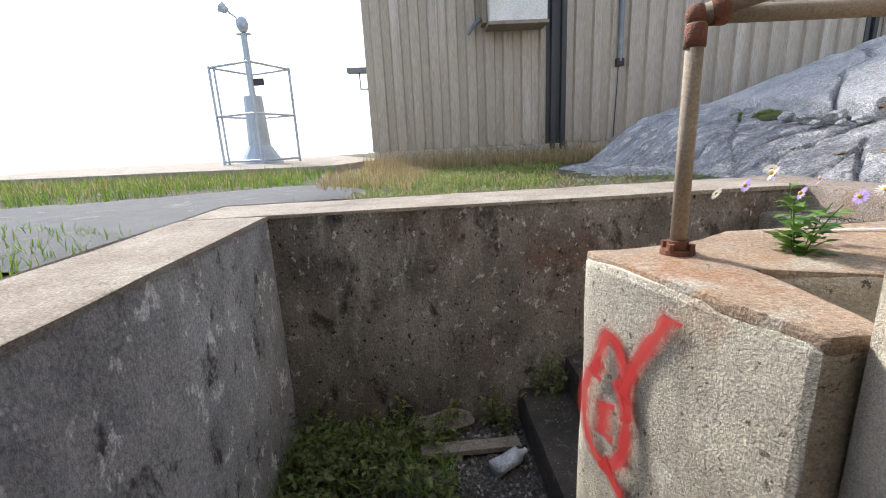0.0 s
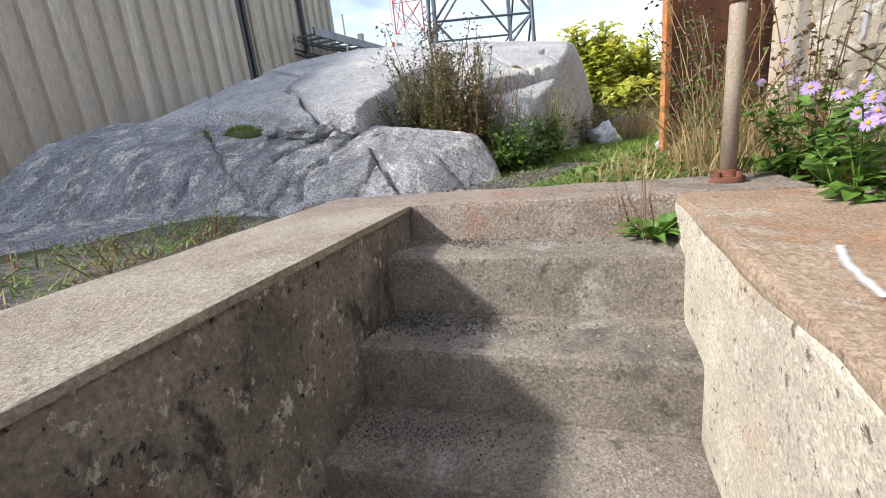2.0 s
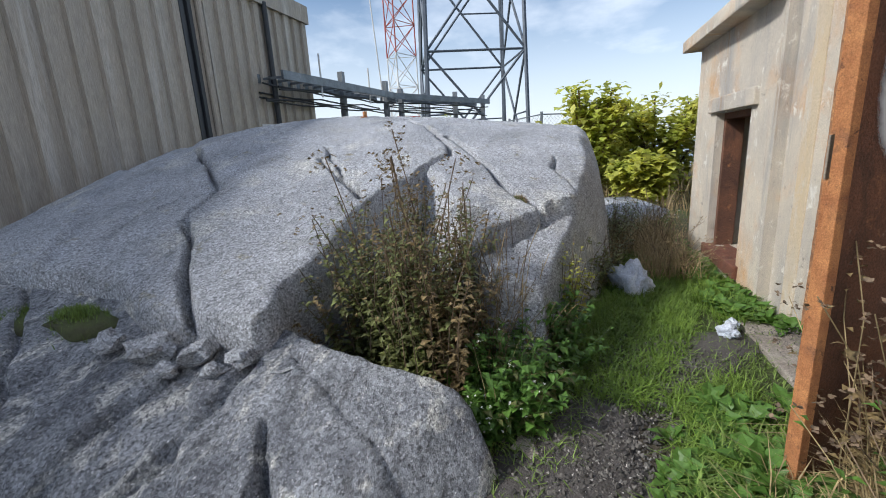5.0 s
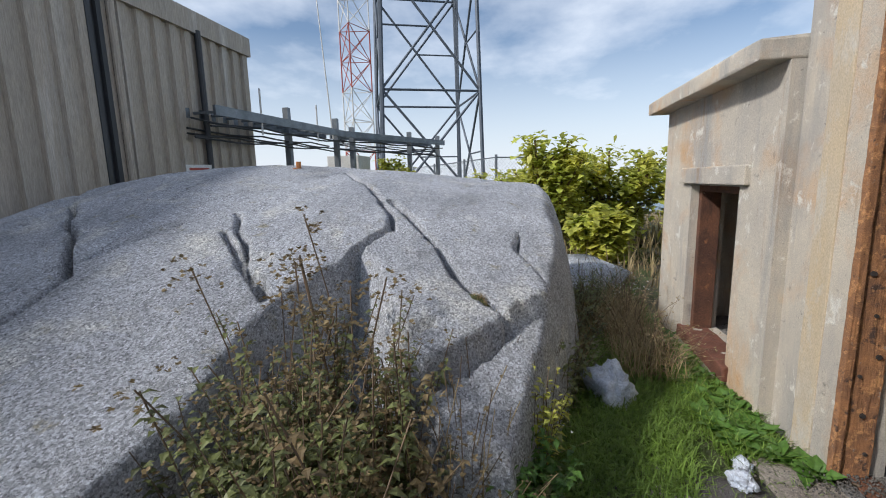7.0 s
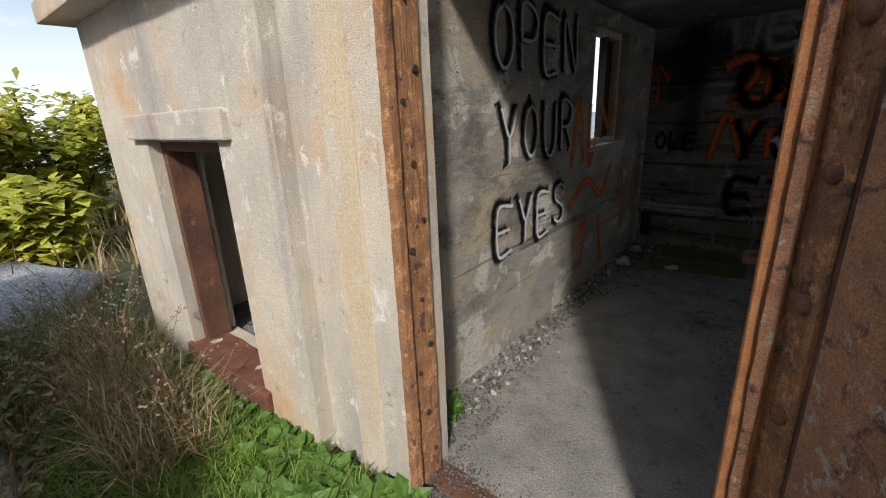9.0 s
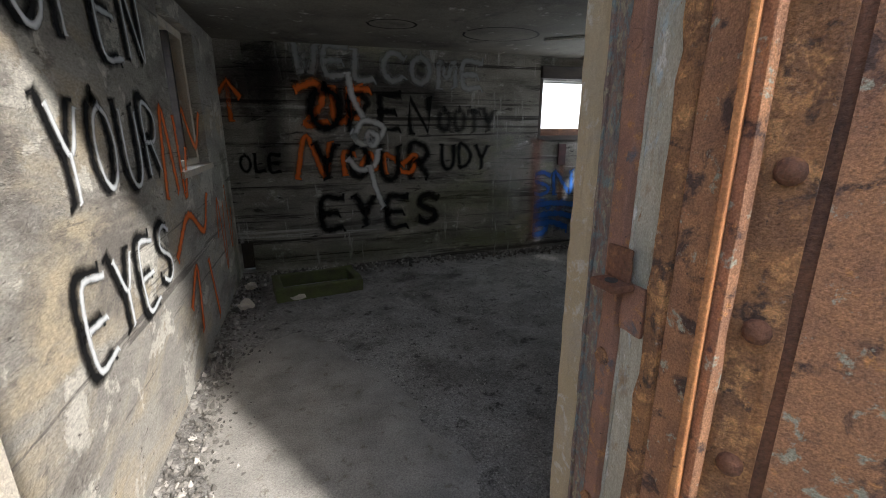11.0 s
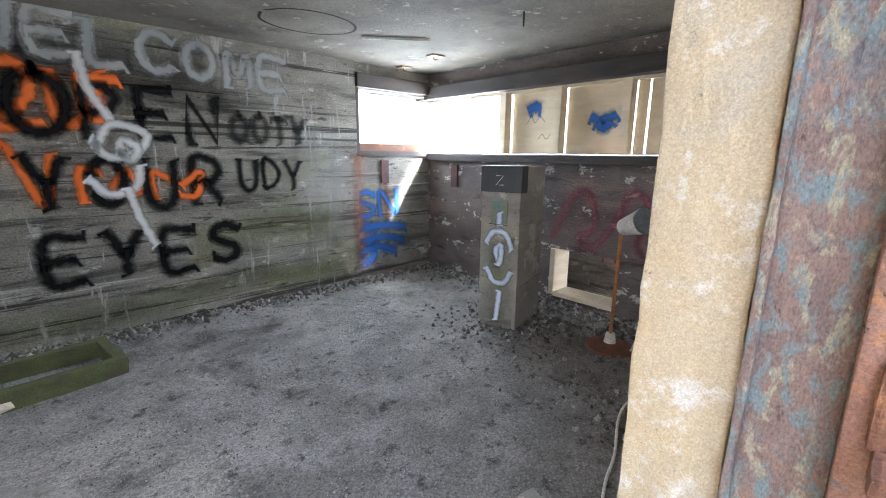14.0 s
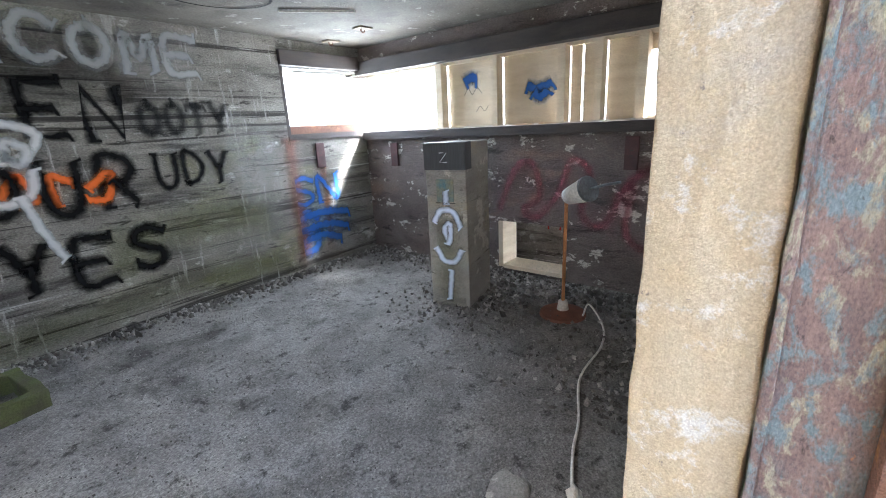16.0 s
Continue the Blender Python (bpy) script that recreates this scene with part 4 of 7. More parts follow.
for z in (0.18, 0.52, 0.86, 1.42, 1.66, 1.95):
    part("rivet", roughen(tube((0.026, 0.090, z), (0.034, 0.090, z), 0.017, 18), 0.003, 60, 2), M_REDRUST if z > 1 else M_RUSTM, frame_r, "flat scaly rivet head")
b = box(0.028, 0.038, 0.082, 0.140, 1.025, 1.085, 0.004)
box(0.028, 0.074, 0.086, 0.150, 1.012, 1.027, 0.005, b)
roughen(b, 0.002, 40, 2)
part("hinge_bracket", b, M_RUST, frame_r, "rusted bracket with a pin hole")
b = bmesh.new()
bmesh.ops.create_cone(b, cap_ends=True, segments=14, radius1=0.011, radius2=0.011, depth=0.004, matrix=Matrix.Translation((0.054, 0.120, 1.0275)))
part("pin_hole", b, M_DKWOOD, frame_r)

structure("jamb_reveal", roughen(box(JX0 - 0.004, JX0 + 0.012, 0.185, 0.269, FL, 3.48, 0.004), 0.0035, 30, 70), M_YELLOW, "ochre rendered door reveal with chipped edges", "trim")
structure("jamb_infill", roughen(box(JX0 - 0.004, JX0 + 0.010, 0.372, 0.442, FL, 3.48, 0.002), 0.003, 30, 60), M_PALE, "pale flaking paint on the concrete jamb", "trim")
frame_l = empty("door_frame", (JX1, 0.36, FL), "rusted perforated steel angle lining the doorway", "door frame")
part("channel", roughen(box(-0.02, 0.0, 0.07, 0.20, 0.0, 2.3, 0.004), 0.004, 40, 40), M_RUSTM, frame_l)
part("flange", roughen(box(-0.034, 0.002, 0.192, 0.226, 0.0, 2.3, 0.004), 0.004, 40, 40), M_RUSTM, frame_l)
for i in range(13):
    part("bolt_hole", tube((-0.027, 0.10 + 0.06 * ((i * 7) % 3) / 2, 0.12 + 0.15 * i + 0.03 * (i % 3)), (-0.019, 0.10 + 0.06 * ((i * 7) % 3) / 2, 0.12 + 0.15 * i + 0.03 * (i % 3)), 0.008 + 0.003 * (i % 2)), M_DKWOOD, frame_l)
structure("pilaster", roughen(box(JX1 + 0.13, JX1 + 0.27, FY - 0.01, FY + 0.007, 0.9, RH, 0.004), 0.006, 6, 16), M_OCHRE, "ochre rendered strip beside the doorway", "trim")
structure("sill", roughen(box(JX0 - 0.1, JX1 + 0.1, 0.52, 0.86, 0.85, FL - 0.012, 0.01), 0.012, 5, 9), M_TOP, "broken sandy concrete doorstep", "floor")
structure("threshold", roughen(box(JX0, JX1, 0.40, 0.52, 0.85, FL + 0.008, 0.006), 0.006, 8, 9), M_RUST, "rusted iron threshold", "trim")

annex_frame = empty("annex_door_frame", (5.62, AY - 0.20, 1.18), "rusty brown steel frame in the small doorway", "door frame")
for x0, x1, z0, z1 in ((-0.004, 0.05, 0, 1.15), (0.73, 0.785, 0, 1.15), (0.05, 0.73, 1.10, 1.154)):
    part("jamb" if z0 == 0 else "head", box(x0, x1, 0.0, 0.14, z0, z1, 0.004), M_RUST, annex_frame)
part("sill", roughen(box(-0.05, 0.83, 0.02, 0.23, -0.10, 0.004, 0.01), 0.01, 6, 6), M_PIPER, annex_frame, "reddish broken sill")
structure("lintel", roughen(box(5.50, 6.56, AY - 0.02, AY + 0.035, 2.34, 2.46, 0.01), 0.004, 6, 6), M_FACADE, "projecting concrete lintel over the small doorway", "trim")
structure("wall_annex_inner", box(5.95, 6.05, -1.0, 0.10, 1.15, 2.96), M_YELLOW, "pale inner partition of the annex")

# ---------------------------------------------------------------- pipe railings
def railing(name, base, height, to, label, r=0.020):
    ob = empty(name, base, label, "railing")
    part("post", tube((0, 0, 0), (0.0, 0, height), r, 18), M_PIPE, ob, smooth=True)
    part("flange", tube((0, 0, 0.0), (0, 0, 0.016), r * 2.1, 20), M_PIPER, ob, "rusted base flange")
    part("collar", tube((0, 0, 0.015), (0, 0, 0.04), r * 1.3, 18), M_PIPER, ob, "rusted collar")
    for a in range(4):
        part("bolt", tube((r * 1.75 * math.cos(a * 1.57 + 0.6), r * 1.75 * math.sin(a * 1.57 + 0.6), 0.015), (r * 1.75 * math.cos(a * 1.57 + 0.6), r * 1.75 * math.sin(a * 1.57 + 0.6), 0.034), 0.008, 6), M_PIPER, ob)
    b = bmesh.new()
    bmesh.ops.create_uvsphere(b, u_segments=18, v_segments=10, radius=r * 1.3, matrix=Matrix.Translation((0, 0, height)))
    part("elbow", b, M_PIPER, ob, "rusted pipe elbow", True)
    part("collar", tube((0, 0, height - 0.07), (0, 0, height - 0.02), r * 1.2, 18), M_PIPER, ob, "rusted collar", True)
    for k, q in enumerate(to):
        e = Vector(q) - Vector(base)
        s = Vector((0, 0, height))
        part("rail", tube(s, e, r, 18), M_PIPE, ob, smooth=True)
        part("collar", tube(s + (e - s).normalized() * 0.03, s + (e - s).normalized() * 0.065, r * 1.2, 18), M_PIPER, ob, "rusted collar", True)
    return ob


railing("pipe_railing", (0.685, 1.085, TOP + 0.004), 0.575, [(1.55, 0.60, 1.88), (1.9, 1.02, 1.66)], "weathered tan pipe handrail with rusted fittings on the stair wall")
railing("pipe_railing", (2.224, 1.13, TOP + 0.008), 0.60, [(2.28, 0.60, 1.72)], "weathered grey-tan pipe handrail with rusted fittings beside the landing", 0.0235)
# ---------------------------------------------------------------- spray paint
def spray(name, colour, strength=1.0):
    """Paint sprayed thin: opaque along the middle of a stroke, fading at its edge."""
    m = bpy.data.materials.new(name)
    m.use_nodes = True
    n, l = m.node_tree.nodes, m.node_tree.links
    bs = n["Principled BSDF"]
    bs.inputs["Base Color"].default_value, bs.inputs["Roughness"].default_value = (*colour, 1), 0.85
    bs.inputs["Specular IOR Level"].default_value = 0.15
    uv, sep = n.new("ShaderNodeUVMap"), n.new("ShaderNodeSeparateXYZ")
    l.new(uv.outputs[0], sep.inputs[0])
    tri = n.new("ShaderNodeMath")
    tri.operation = "PINGPONG"
    tri.inputs[1].default_value = 0.5
    l.new(sep.outputs["X"], tri.inputs[0])
    nz, tc = n.new("ShaderNodeTexNoise"), n.new("ShaderNodeTexCoord")
    nz.inputs["Scale"].default_value, nz.inputs["Detail"].default_value = 28, 6
    l.new(tc.outputs["Object"], nz.inputs["Vector"])
    ad = n.new("ShaderNodeMath")
    ad.operation, ad.inputs[1].default_value = "MULTIPLY_ADD", 0.45
    l.new(nz.outputs["Fac"], ad.inputs[0])
    l.new(tri.outputs[0], ad.inputs[2])
    mr = n.new("ShaderNodeMapRange")
    mr.inputs["From Min"].default_value, mr.inputs["From Max"].default_value, mr.inputs["To Max"].default_value = 0.20, 0.62, strength
    l.new(ad.outputs[0], mr.inputs["Value"])
    l.new(mr.outputs["Result"], bs.inputs["Alpha"])
    return m


S_BLACK, S_WHITE, S_ORANGE = spray("black_spray", (0.005, 0.005, 0.0055)), spray("white_spray", (0.62, 0.64, 0.66), 0.85), spray("orange_spray", (0.75, 0.17, 0.035), 0.9)
S_BLUE, S_RED, S_PINK, S_GREY = spray("blue_spray", (0.035, 0.13, 0.42), 0.9), spray("red_spray", (0.62, 0.05, 0.05), 0.9), spray("pink_spray", (0.36, 0.08, 0.12), 0.6), spray("grey_spray", (0.03, 0.03, 0.033), 0.75)
S_SOOT, S_MOSS = spray("soot", (0.02, 0.018, 0.016), 0.55), spray("green_algae", (0.16, 0.17, 0.06), 0.38)

LETTERS = {
    "W": "0,1 .22,0 .5,.6 .78,0 1,1", "E": "1,1 0,1 0,0 1,0|0,.5 .8,.5", "L": "0,1 0,0 .9,0", "C": "1,.85 .7,1 .3,1 0,.7 0,.3 .3,0 .7,0 1,.15",
    "O": ".5,1 .15,.85 0,.5 .15,.15 .5,0 .85,.15 1,.5 .85,.85 .5,1", "M": "0,0 .1,1 .5,.35 .9,1 1,0", "P": "0,0 0,1 .7,1 1,.75 .7,.48 0,.45", "N": "0,0 0,1 1,0 1,1",
    "Y": "0,1 .5,.5 1,1|.5,.5 .5,0", "U": "0,1 .02,.3 .3,0 .7,0 .98,.3 1,1", "R": "0,0 0,1 .7,1 1,.75 .7,.5 0,.48|.4,.48 1,0", "S": "1,.88 .6,1 .15,.9 .1,.65 .85,.4 .95,.15 .5,0 0,.12",
    "D": "0,0 0,1 .6,.9 1,.5 .6,.08 0,0", "T": "0,1 1,1|.5,1 .5,0", "G": "1,.85 .6,1 .1,.8 0,.4 .3,0 .9,.05 1,.45 .55,.45", "Z": "0,1 1,1 0,0 1,0", "2": "0,.8 .4,1 .9,.8 .8,.5 0,0 1,0",
}


def smooth_line(pts, n=6):
    """A rounded run through the points (Catmull-Rom)."""
    p = [Vector(q) for q in pts]
    if len(p) < 3:
        return [p[0].lerp(p[-1], i / 4) for i in range(5)]
    p = [p[0] * 2 - p[1]] + p + [p[-1] * 2 - p[-2]]
    out = []
    for a, b, c, e in zip(p, p[1:], p[2:], p[3:]):
        for i in range(n):
            t = i / n
            out.append(0.5 * (2 * b + (c - a) * t + (2 * a - 5 * b + 4 * c - e) * t * t + (3 * b - a - 3 * c + e) * t ** 3))
    return out + [p[-2]]


def strokes(name, lines, width, material, m, label, round_off=True, category="graffiti", lift=0.0):
    """Flat painted strokes in the plane of m (x right, y up), as ribbons with a soft edge."""
    verts, faces, uvs = [], [], []
    for k, line in enumerate(lines):
        run = smooth_line(line) if round_off else [Vector(q) for q in line]
        first, last = (run[0] - run[1]).normalized(), (run[-1] - run[-2]).normalized()
        run = [run[0] + first * width * 0.4] + run + [run[-1] + last * width * 0.4]
        base = len(verts)
        for i, q in enumerate(run):
            dirn = run[min(i + 1, len(run) - 1)] - run[max(i - 1, 0)]
            side = Vector((-dirn.y, dirn.x)).normalized() * width / 2
            edge = i in (0, len(run) - 1)
            z = lift + k * 0.0004
            verts += [(*(q + side), z), (*(q - side), z)]
            uvs += [(0.0, 0), (1.0, 0)] if not edge else [(0.0, 0), (0.0, 0)]
            if i:
                faces.append((base + 2 * i - 2, base + 2 * i - 1, base + 2 * i + 1, base + 2 * i))
    me = bpy.data.meshes.new(name)
    me.from_pydata(verts, [], faces)
    layer = me.uv_layers.new(name="UVMap")
    for loop in me.loops:
        layer.data[loop.index].uv = uvs[loop.vertex_index]
    me.materials.append(material)
    ob = new(name, me)
    ob.matrix_basis = m
    return tagged(ob, label, category)


def glyphs(text, width, height, gap, slope=0.0):
    out, x = [], 0.0
    for i, ch in enumerate(text):
        if ch in LETTERS:
            jit = 0.04 * height * math.sin(i * 2.3)
            for run in LETTERS[ch].split("|"):
                out.append([(x + float(a) * width, float(b) * height + jit + slope * x) for a, b in (p.split(",") for p in run.split())])
        x += width + gap
    return out


def word(name, text, width, height, gap, slope, stroke, material, m, label, round_off=True, lift=0.0):
    """A painted word, each letter a part of its own."""
    ob = new(name)
    ob.matrix_basis = m
    for i, ch in enumerate(text):
        runs = glyphs(" " * i + ch, width, height, gap, slope)
        letter = strokes("letter", runs, stroke, material, Matrix.Identity(4), "", round_off, "", lift)
        letter.parent = ob
    return tagged(ob, label, "graffiti")


def south(x, z, y=-3.1665):
    return Matrix.Translation((x, y, z)) @ Matrix(((-1, 0, 0, 0), (0, 0, 1, 0), (0, 1, 0, 0), (0, 0, 0, 1)))


def east(y, z, x=4.9765):
    return Matrix.Translation((x, y, z)) @ Matrix(((0, 0, -1, 0), (-1, 0, 0, 0), (0, 1, 0, 0), (0, 0, 0, 1)))


def west(y, z, x=1.0845):
    return Matrix.Translation((x, y, z)) @ Matrix(((0, 0, 1, 0), (1, 0, 0, 0), (0, 1, 0, 0), (0, 0, 0, 1)))


strokes("soot_stain", [[(0, 0), (0.3, 0.1), (0.9, 0.0), (1.5, 0.08)]], 0.55, S_SOOT, south(4.75, 2.72), "black soot stain on the concrete wall", category="stain")
strokes("soot_stain", [[(0, 0), (0.02, -0.5), (0, -0.9)]], 0.30, S_SOOT, south(4.62, 2.95), "black soot stain on the concrete wall", category="stain", lift=0.0005)
strokes("algae_stain", [[(0, 0), (0.9, -0.03), (1.7, 0.04), (2.6, 0.0)]], 0.24, S_MOSS, south(4.8, 1.22), "green algae low on the concrete wall", category="stain", lift=0.0002)
strokes("algae_stain", [[(0, 0), (0.5, 0.06), (1.0, 0.0)]], 0.40, S_MOSS, south(3.3, 1.62), "green algae on the concrete wall", category="stain", lift=0.0003)
strokes("algae_stain", [[(0, 0), (0.02, -0.5), (0.0, -1.0)]], 0.28, S_MOSS, east(-2.95, 2.1), "green algae down the wall corner", category="stain", lift=0.0004)
word("graffiti_word", "WELCOME", 0.17, 0.22, 0.085, -0.06, 0.095, spray("faded_white_spray", (0.5, 0.52, 0.53), 0.6), south(4.36, 2.83), "faded white spray-painted word WELCOME", lift=0.001)
strokes("graffiti_scribble", [[(0, .3), (.16, .34), (.2, .18), (.05, .0), (.24, .02)], [(.3, .3), (.3, .05), (.42, .05), (.44, .32)], [(.5, .06), (.52, .33)], [(.46, .3), (.62, .3)]], 0.095, S_ORANGE, south(4.36, 2.40),
        "orange spray-painted scribble on concrete", lift=0.0015)
strokes("graffiti_scribble", [[(0, 0), (.1, .36), (.24, 0), (.3, .3)], [(.42, .02), (.42, .2), (.52, .2)], [(.58, .1), (.66, .2), (.72, .06), (.58, .04)], [(.8, .02), (.8, .18), (.9, .14)], [(.98, .1), (1.1, .18), (1.06, .02), (.96, .02)]],
        0.075, S_ORANGE, south(4.42, 1.94), "orange spray-painted scribble on concrete", lift=0.0015)
strokes("graffiti_arrow", [[(0, 0), (0, .3)], [(-.09, .18), (0, .31), (.09, .18)]], 0.065, S_ORANGE, south(4.91, 2.44), "orange spray-painted arrow pointing up", False)
word("graffiti_word", "O", 0.25, 0.34, 0.1, 0.0, 0.11, S_BLACK, south(4.26, 2.36), "black spray-painted letter O", lift=0.003)
word("graffiti_word", "PEN", 0.17, 0.30, 0.115, -0.03, 0.085, S_BLACK, south(3.93, 2.36), "black spray-painted word OPEN", False, lift=0.003)
word("graffiti_word", "OOTY", 0.105, 0.19, 0.05, 0.0, 0.075, S_GREY, south(3.08, 2.34), "faded black spray-painted letters", lift=0.003)
word("graffiti_word", "YOUR", 0.17, 0.30, 0.12, -0.02, 0.085, S_BLACK, south(4.24, 1.92), "black spray-painted word YOUR", lift=0.003)
word("graffiti_word", "UDY", 0.12, 0.22, 0.06, 0.0, 0.058, S_BLACK, south(3.05, 1.98), "black spray-painted letters UDY", lift=0.003)
word("graffiti_word", "EYES", 0.17, 0.28, 0.14, -0.01, 0.095, S_BLACK, south(4.22, 1.45), "black spray-painted word EYES", lift=0.003)
word("graffiti_word", "OLE", 0.08, 0.14, 0.04, 0.0, 0.035, S_BLACK, south(4.88, 2.0), "black spray-painted letters OLE", lift=0.001)
strokes("graffiti_squiggle", [[(0, 1.19), (.03, 1.0), (.12, .82)], [(.02, .66), (.12, .80), (.30, .74), (.22, .62), (.08, .60), (.0, .7)], [(.14, .62), (.16, .7), (.24, .66), (.2, .58), (.14, .62)],
                              [(-.03, .45), (.06, .36), (.2, .40), (.24, .54)], [(.16, .38), (.2, .2), (.27, .0)]], 0.075, S_WHITE, south(3.92, 1.63), "white spray-painted eye symbol", lift=0.005)
# the words on the wall by the doorway
for text, y, z, w, h in (("OPEN", -0.36, 2.60, 0.17, 0.30), ("YOUR", -0.42, 2.14, 0.15, 0.29), ("EYES", -0.38, 1.66, 0.14, 0.27)):
    word("graffiti_word", text, w, h, 0.09, 0.03, 0.068, S_BLACK, east(y, z), "black spray-painted word %s" % text, lift=0.002)
    word("graffiti_highlight", text, w, h * 0.92, 0.09, 0.03, 0.03, S_WHITE, east(y - 0.035, z), "thin white highlight along painted letters", lift=0.004)
strokes("graffiti_scribble", [[(0, .1), (.1, .5), (.2, .1)], [(.3, .45), (.32, .05), (.45, .3)], [(.0, -.2), (.3, -.05), (.6, -.2), (.8, .0)], [(.5, .5), (.7, .3), (.9, .5)], [(.1, -.5), (.3, -.35), (.25, -.7)], [(.6, -.4), (.7, -.8)]],
        0.07, S_ORANGE, east(-1.35, 1.95), "orange spray-painted scribble on concrete", lift=0.001)
strokes("graffiti_scribble", [[(0, 0), (.12, .25), (.2, -.3), (.3, .2)], [(.45, .3), (.5, -.2), (.62, .1)]], 0.04, S_ORANGE, east(-2.35, 1.62), "orange spray-painted scribble on concrete", lift=0.001)
word("graffiti_word", "SN", 0.2, 0.24, 0.07, 0.0, 0.08, S_BLUE, south(2.0, 1.66, -3.2165), "blue spray-painted letters on concrete", lift=0.001)
strokes("graffiti_word", glyphs("G", 0.24, 0.36, 0.05) + [[(0.0, 0.3), (0.3, 0.34), (0.62, 0.3)], [(.1, .1), (.3, .12), (.5, .05)], [(.05, .2), (.35, .22), (.6, .16)]], 0.13, S_BLUE, south(2.04, 1.22, -3.2165), "blue spray-painted scrawl on concrete")
strokes("graffiti_squiggle", [[(-.0, .0), (.15, .32), (.3, .36), (.36, .1), (.22, .0), (.34, -.06), (.5, .12), (.62, .38), (.75, .3), (.7, .0), (.86, -.08), (1.0, .2), (1.16, .34), (1.3, .28)],
                              [(1.05, .2), (1.02, -.1), (1.16, -.22), (1.34, -.14)]], 0.075, S_PINK, west(-1.62, 1.62), "faded pink spray-painted squiggle")
word("graffiti_word", "OUT", 0.15, 0.36, 0.06, 0.0, 0.065, S_WHITE,
        pose(3.80, 0.47, 1.07, 0, 0, DOOR_RZ) @ Matrix.Translation((0.68, 0.0165, 1.02)) @ Matrix(((-1, 0, 0, 0), (0, 0, 1, 0), (0, 1, 0, 0), (0, 0, 0, 1))), "faded white spray-painted word OUT")
strokes("graffiti_cross", [[(0, 0), (.06, .10), (.13, .22), (.2, .42)], [(.27, -.03), (.22, .10), (.16, .28), (.12, .45)], [(.52, .0), (.42, .12), (.34, .30)]], 0.06, S_RED, south(3.34, 2.14, FY + 0.020), "red spray-painted strokes on the wall")
strokes("drip_mark", [[(0, 0), (.01, -.2), (0, -.42)]], 0.05, spray("bluish_drip", (0.45, 0.48, 0.55), 0.6), south(2.72, 1.95, FY + 0.019), "pale bluish drip down the wall", category="stain")
face = Vector((0.148, -0.53, 0)).normalized()
target_m = Matrix.Translation((0.500, 1.02, 0.66)) @ Matrix(((face.x, 0, face.y, 0), (face.y, 0, -face.x, 0), (0, 1, 0, 0), (0, 0, 0, 1)))
strokes("graffiti_target", [[(-.02 + .085 * math.cos(1.9 + a * .45), .15 * math.sin(1.9 + a * .45)) for a in range(13)], [(-.06, .12), (-.02, .24), (.04, .2), (.07, .05)], [(.05, .12), (.09, .22), (.17, .36)], [(-.0, -.15), (.06, -.19)]],
        0.060, S_RED, target_m, "red spray-painted target on the concrete", lift=0.012)
strokes("graffiti_target_dot", [[(-.02, -.035), (-.02, .0), (-.02, .035)]], 0.085, S_RED, target_m, "red spray-painted dot on the concrete", lift=0.0135)

# ---------------------------------------------------------------- the room
pillar = empty("concrete_pillar", (1.90, -1.37, FL), "square concrete pedestal with a black cap band and painted symbols", "pillar", rz=14)
PW, PD, PH = 0.29, 0.44, 1.13
b = roughen(box(-PD, 0, -PW, 0, 0, PH, 0.008), 0.004, 5, 12)
part("shaft", b, M_ROOMLIT, pillar)
part("cap_band", box(-0.10, 0.004, -PW - 0.003, 0.003, PH - 0.17, PH + 0.004), M_SIDED, pillar, "black painted band")
part("niche", box(-0.02, 0.0045, -0.21, -0.09, PH - 0.38, PH - 0.23), M_TEAL, pillar, "small recessed switch box")
part("niche_rim", box(0.004, 0.008, -0.22, -0.08, PH - 0.39, PH - 0.385), M_DKWOOD, pillar)
pm = pose(1.90, -1.37, FL, 0, 0, 14) @ Matrix.Translation((0.006, -0.145, 0)) @ Matrix(((0, 0, 1, 0), (1, 0, 0, 0), (0, 1, 0, 0), (0, 0, 0, 1)))
strokes("graffiti_symbol", [[(0, .75), (.0, .82)], [(-.09, .62), (-.04, .69), (.05, .68), (.10, .58)], [(.0, .5), (-.02, .56), (.02, .6), (.02, .5), (.0, .46)], [(-.08, .42), (-.03, .34), (.05, .34), (.10, .42)], [(.02, .26), (.0, .06)]],
        0.055, spray("bluish_white_spray", (0.62, 0.70, 0.85), 0.95), pm, "white spray-painted eye symbol on the pillar", lift=0.002)
strokes("algae_stain", [[(0, .1), (.0, .6)]], 0.24, S_MOSS, pm, "green algae on the pillar", category="stain", lift=0.0005)
strokes("chalk_mark", glyphs("Z", 0.05, 0.06, 0), 0.008, S_WHITE, pm @ Matrix.Translation((-0.03, 1.01, 0)), "white scratched letter Z on black", False, lift=0.006)

lamp = empty("broken_lamp", (1.65, -0.80, FL), "broken standing lamp with a cream socket on a rusty round base", "lamp")
b = bmesh.new()
for r1, r2, z, h in ((0.15, 0.145, 0.0, 0.018), (0.145, 0.06, 0.018, 0.02)):
    bmesh.ops.create_cone(b, cap_ends=True, segments=28, radius1=r1, radius2=r2, depth=h, matrix=Matrix.Translation((0, 0, z + h / 2)))
part("base", b, M_PIPER, lamp, "rusted round base")
part("socket_cup", tube((0, 0, 0.035), (0, 0, 0.10), 0.038, 16, None, 0.028), M_WHITE, lamp, "cream plastic cup", True)
part("pole", tube((0, 0, 0.09), (-0.01, 0.0, 0.80), 0.011, 10), M_RUSTO, lamp, "brassy pole", True)
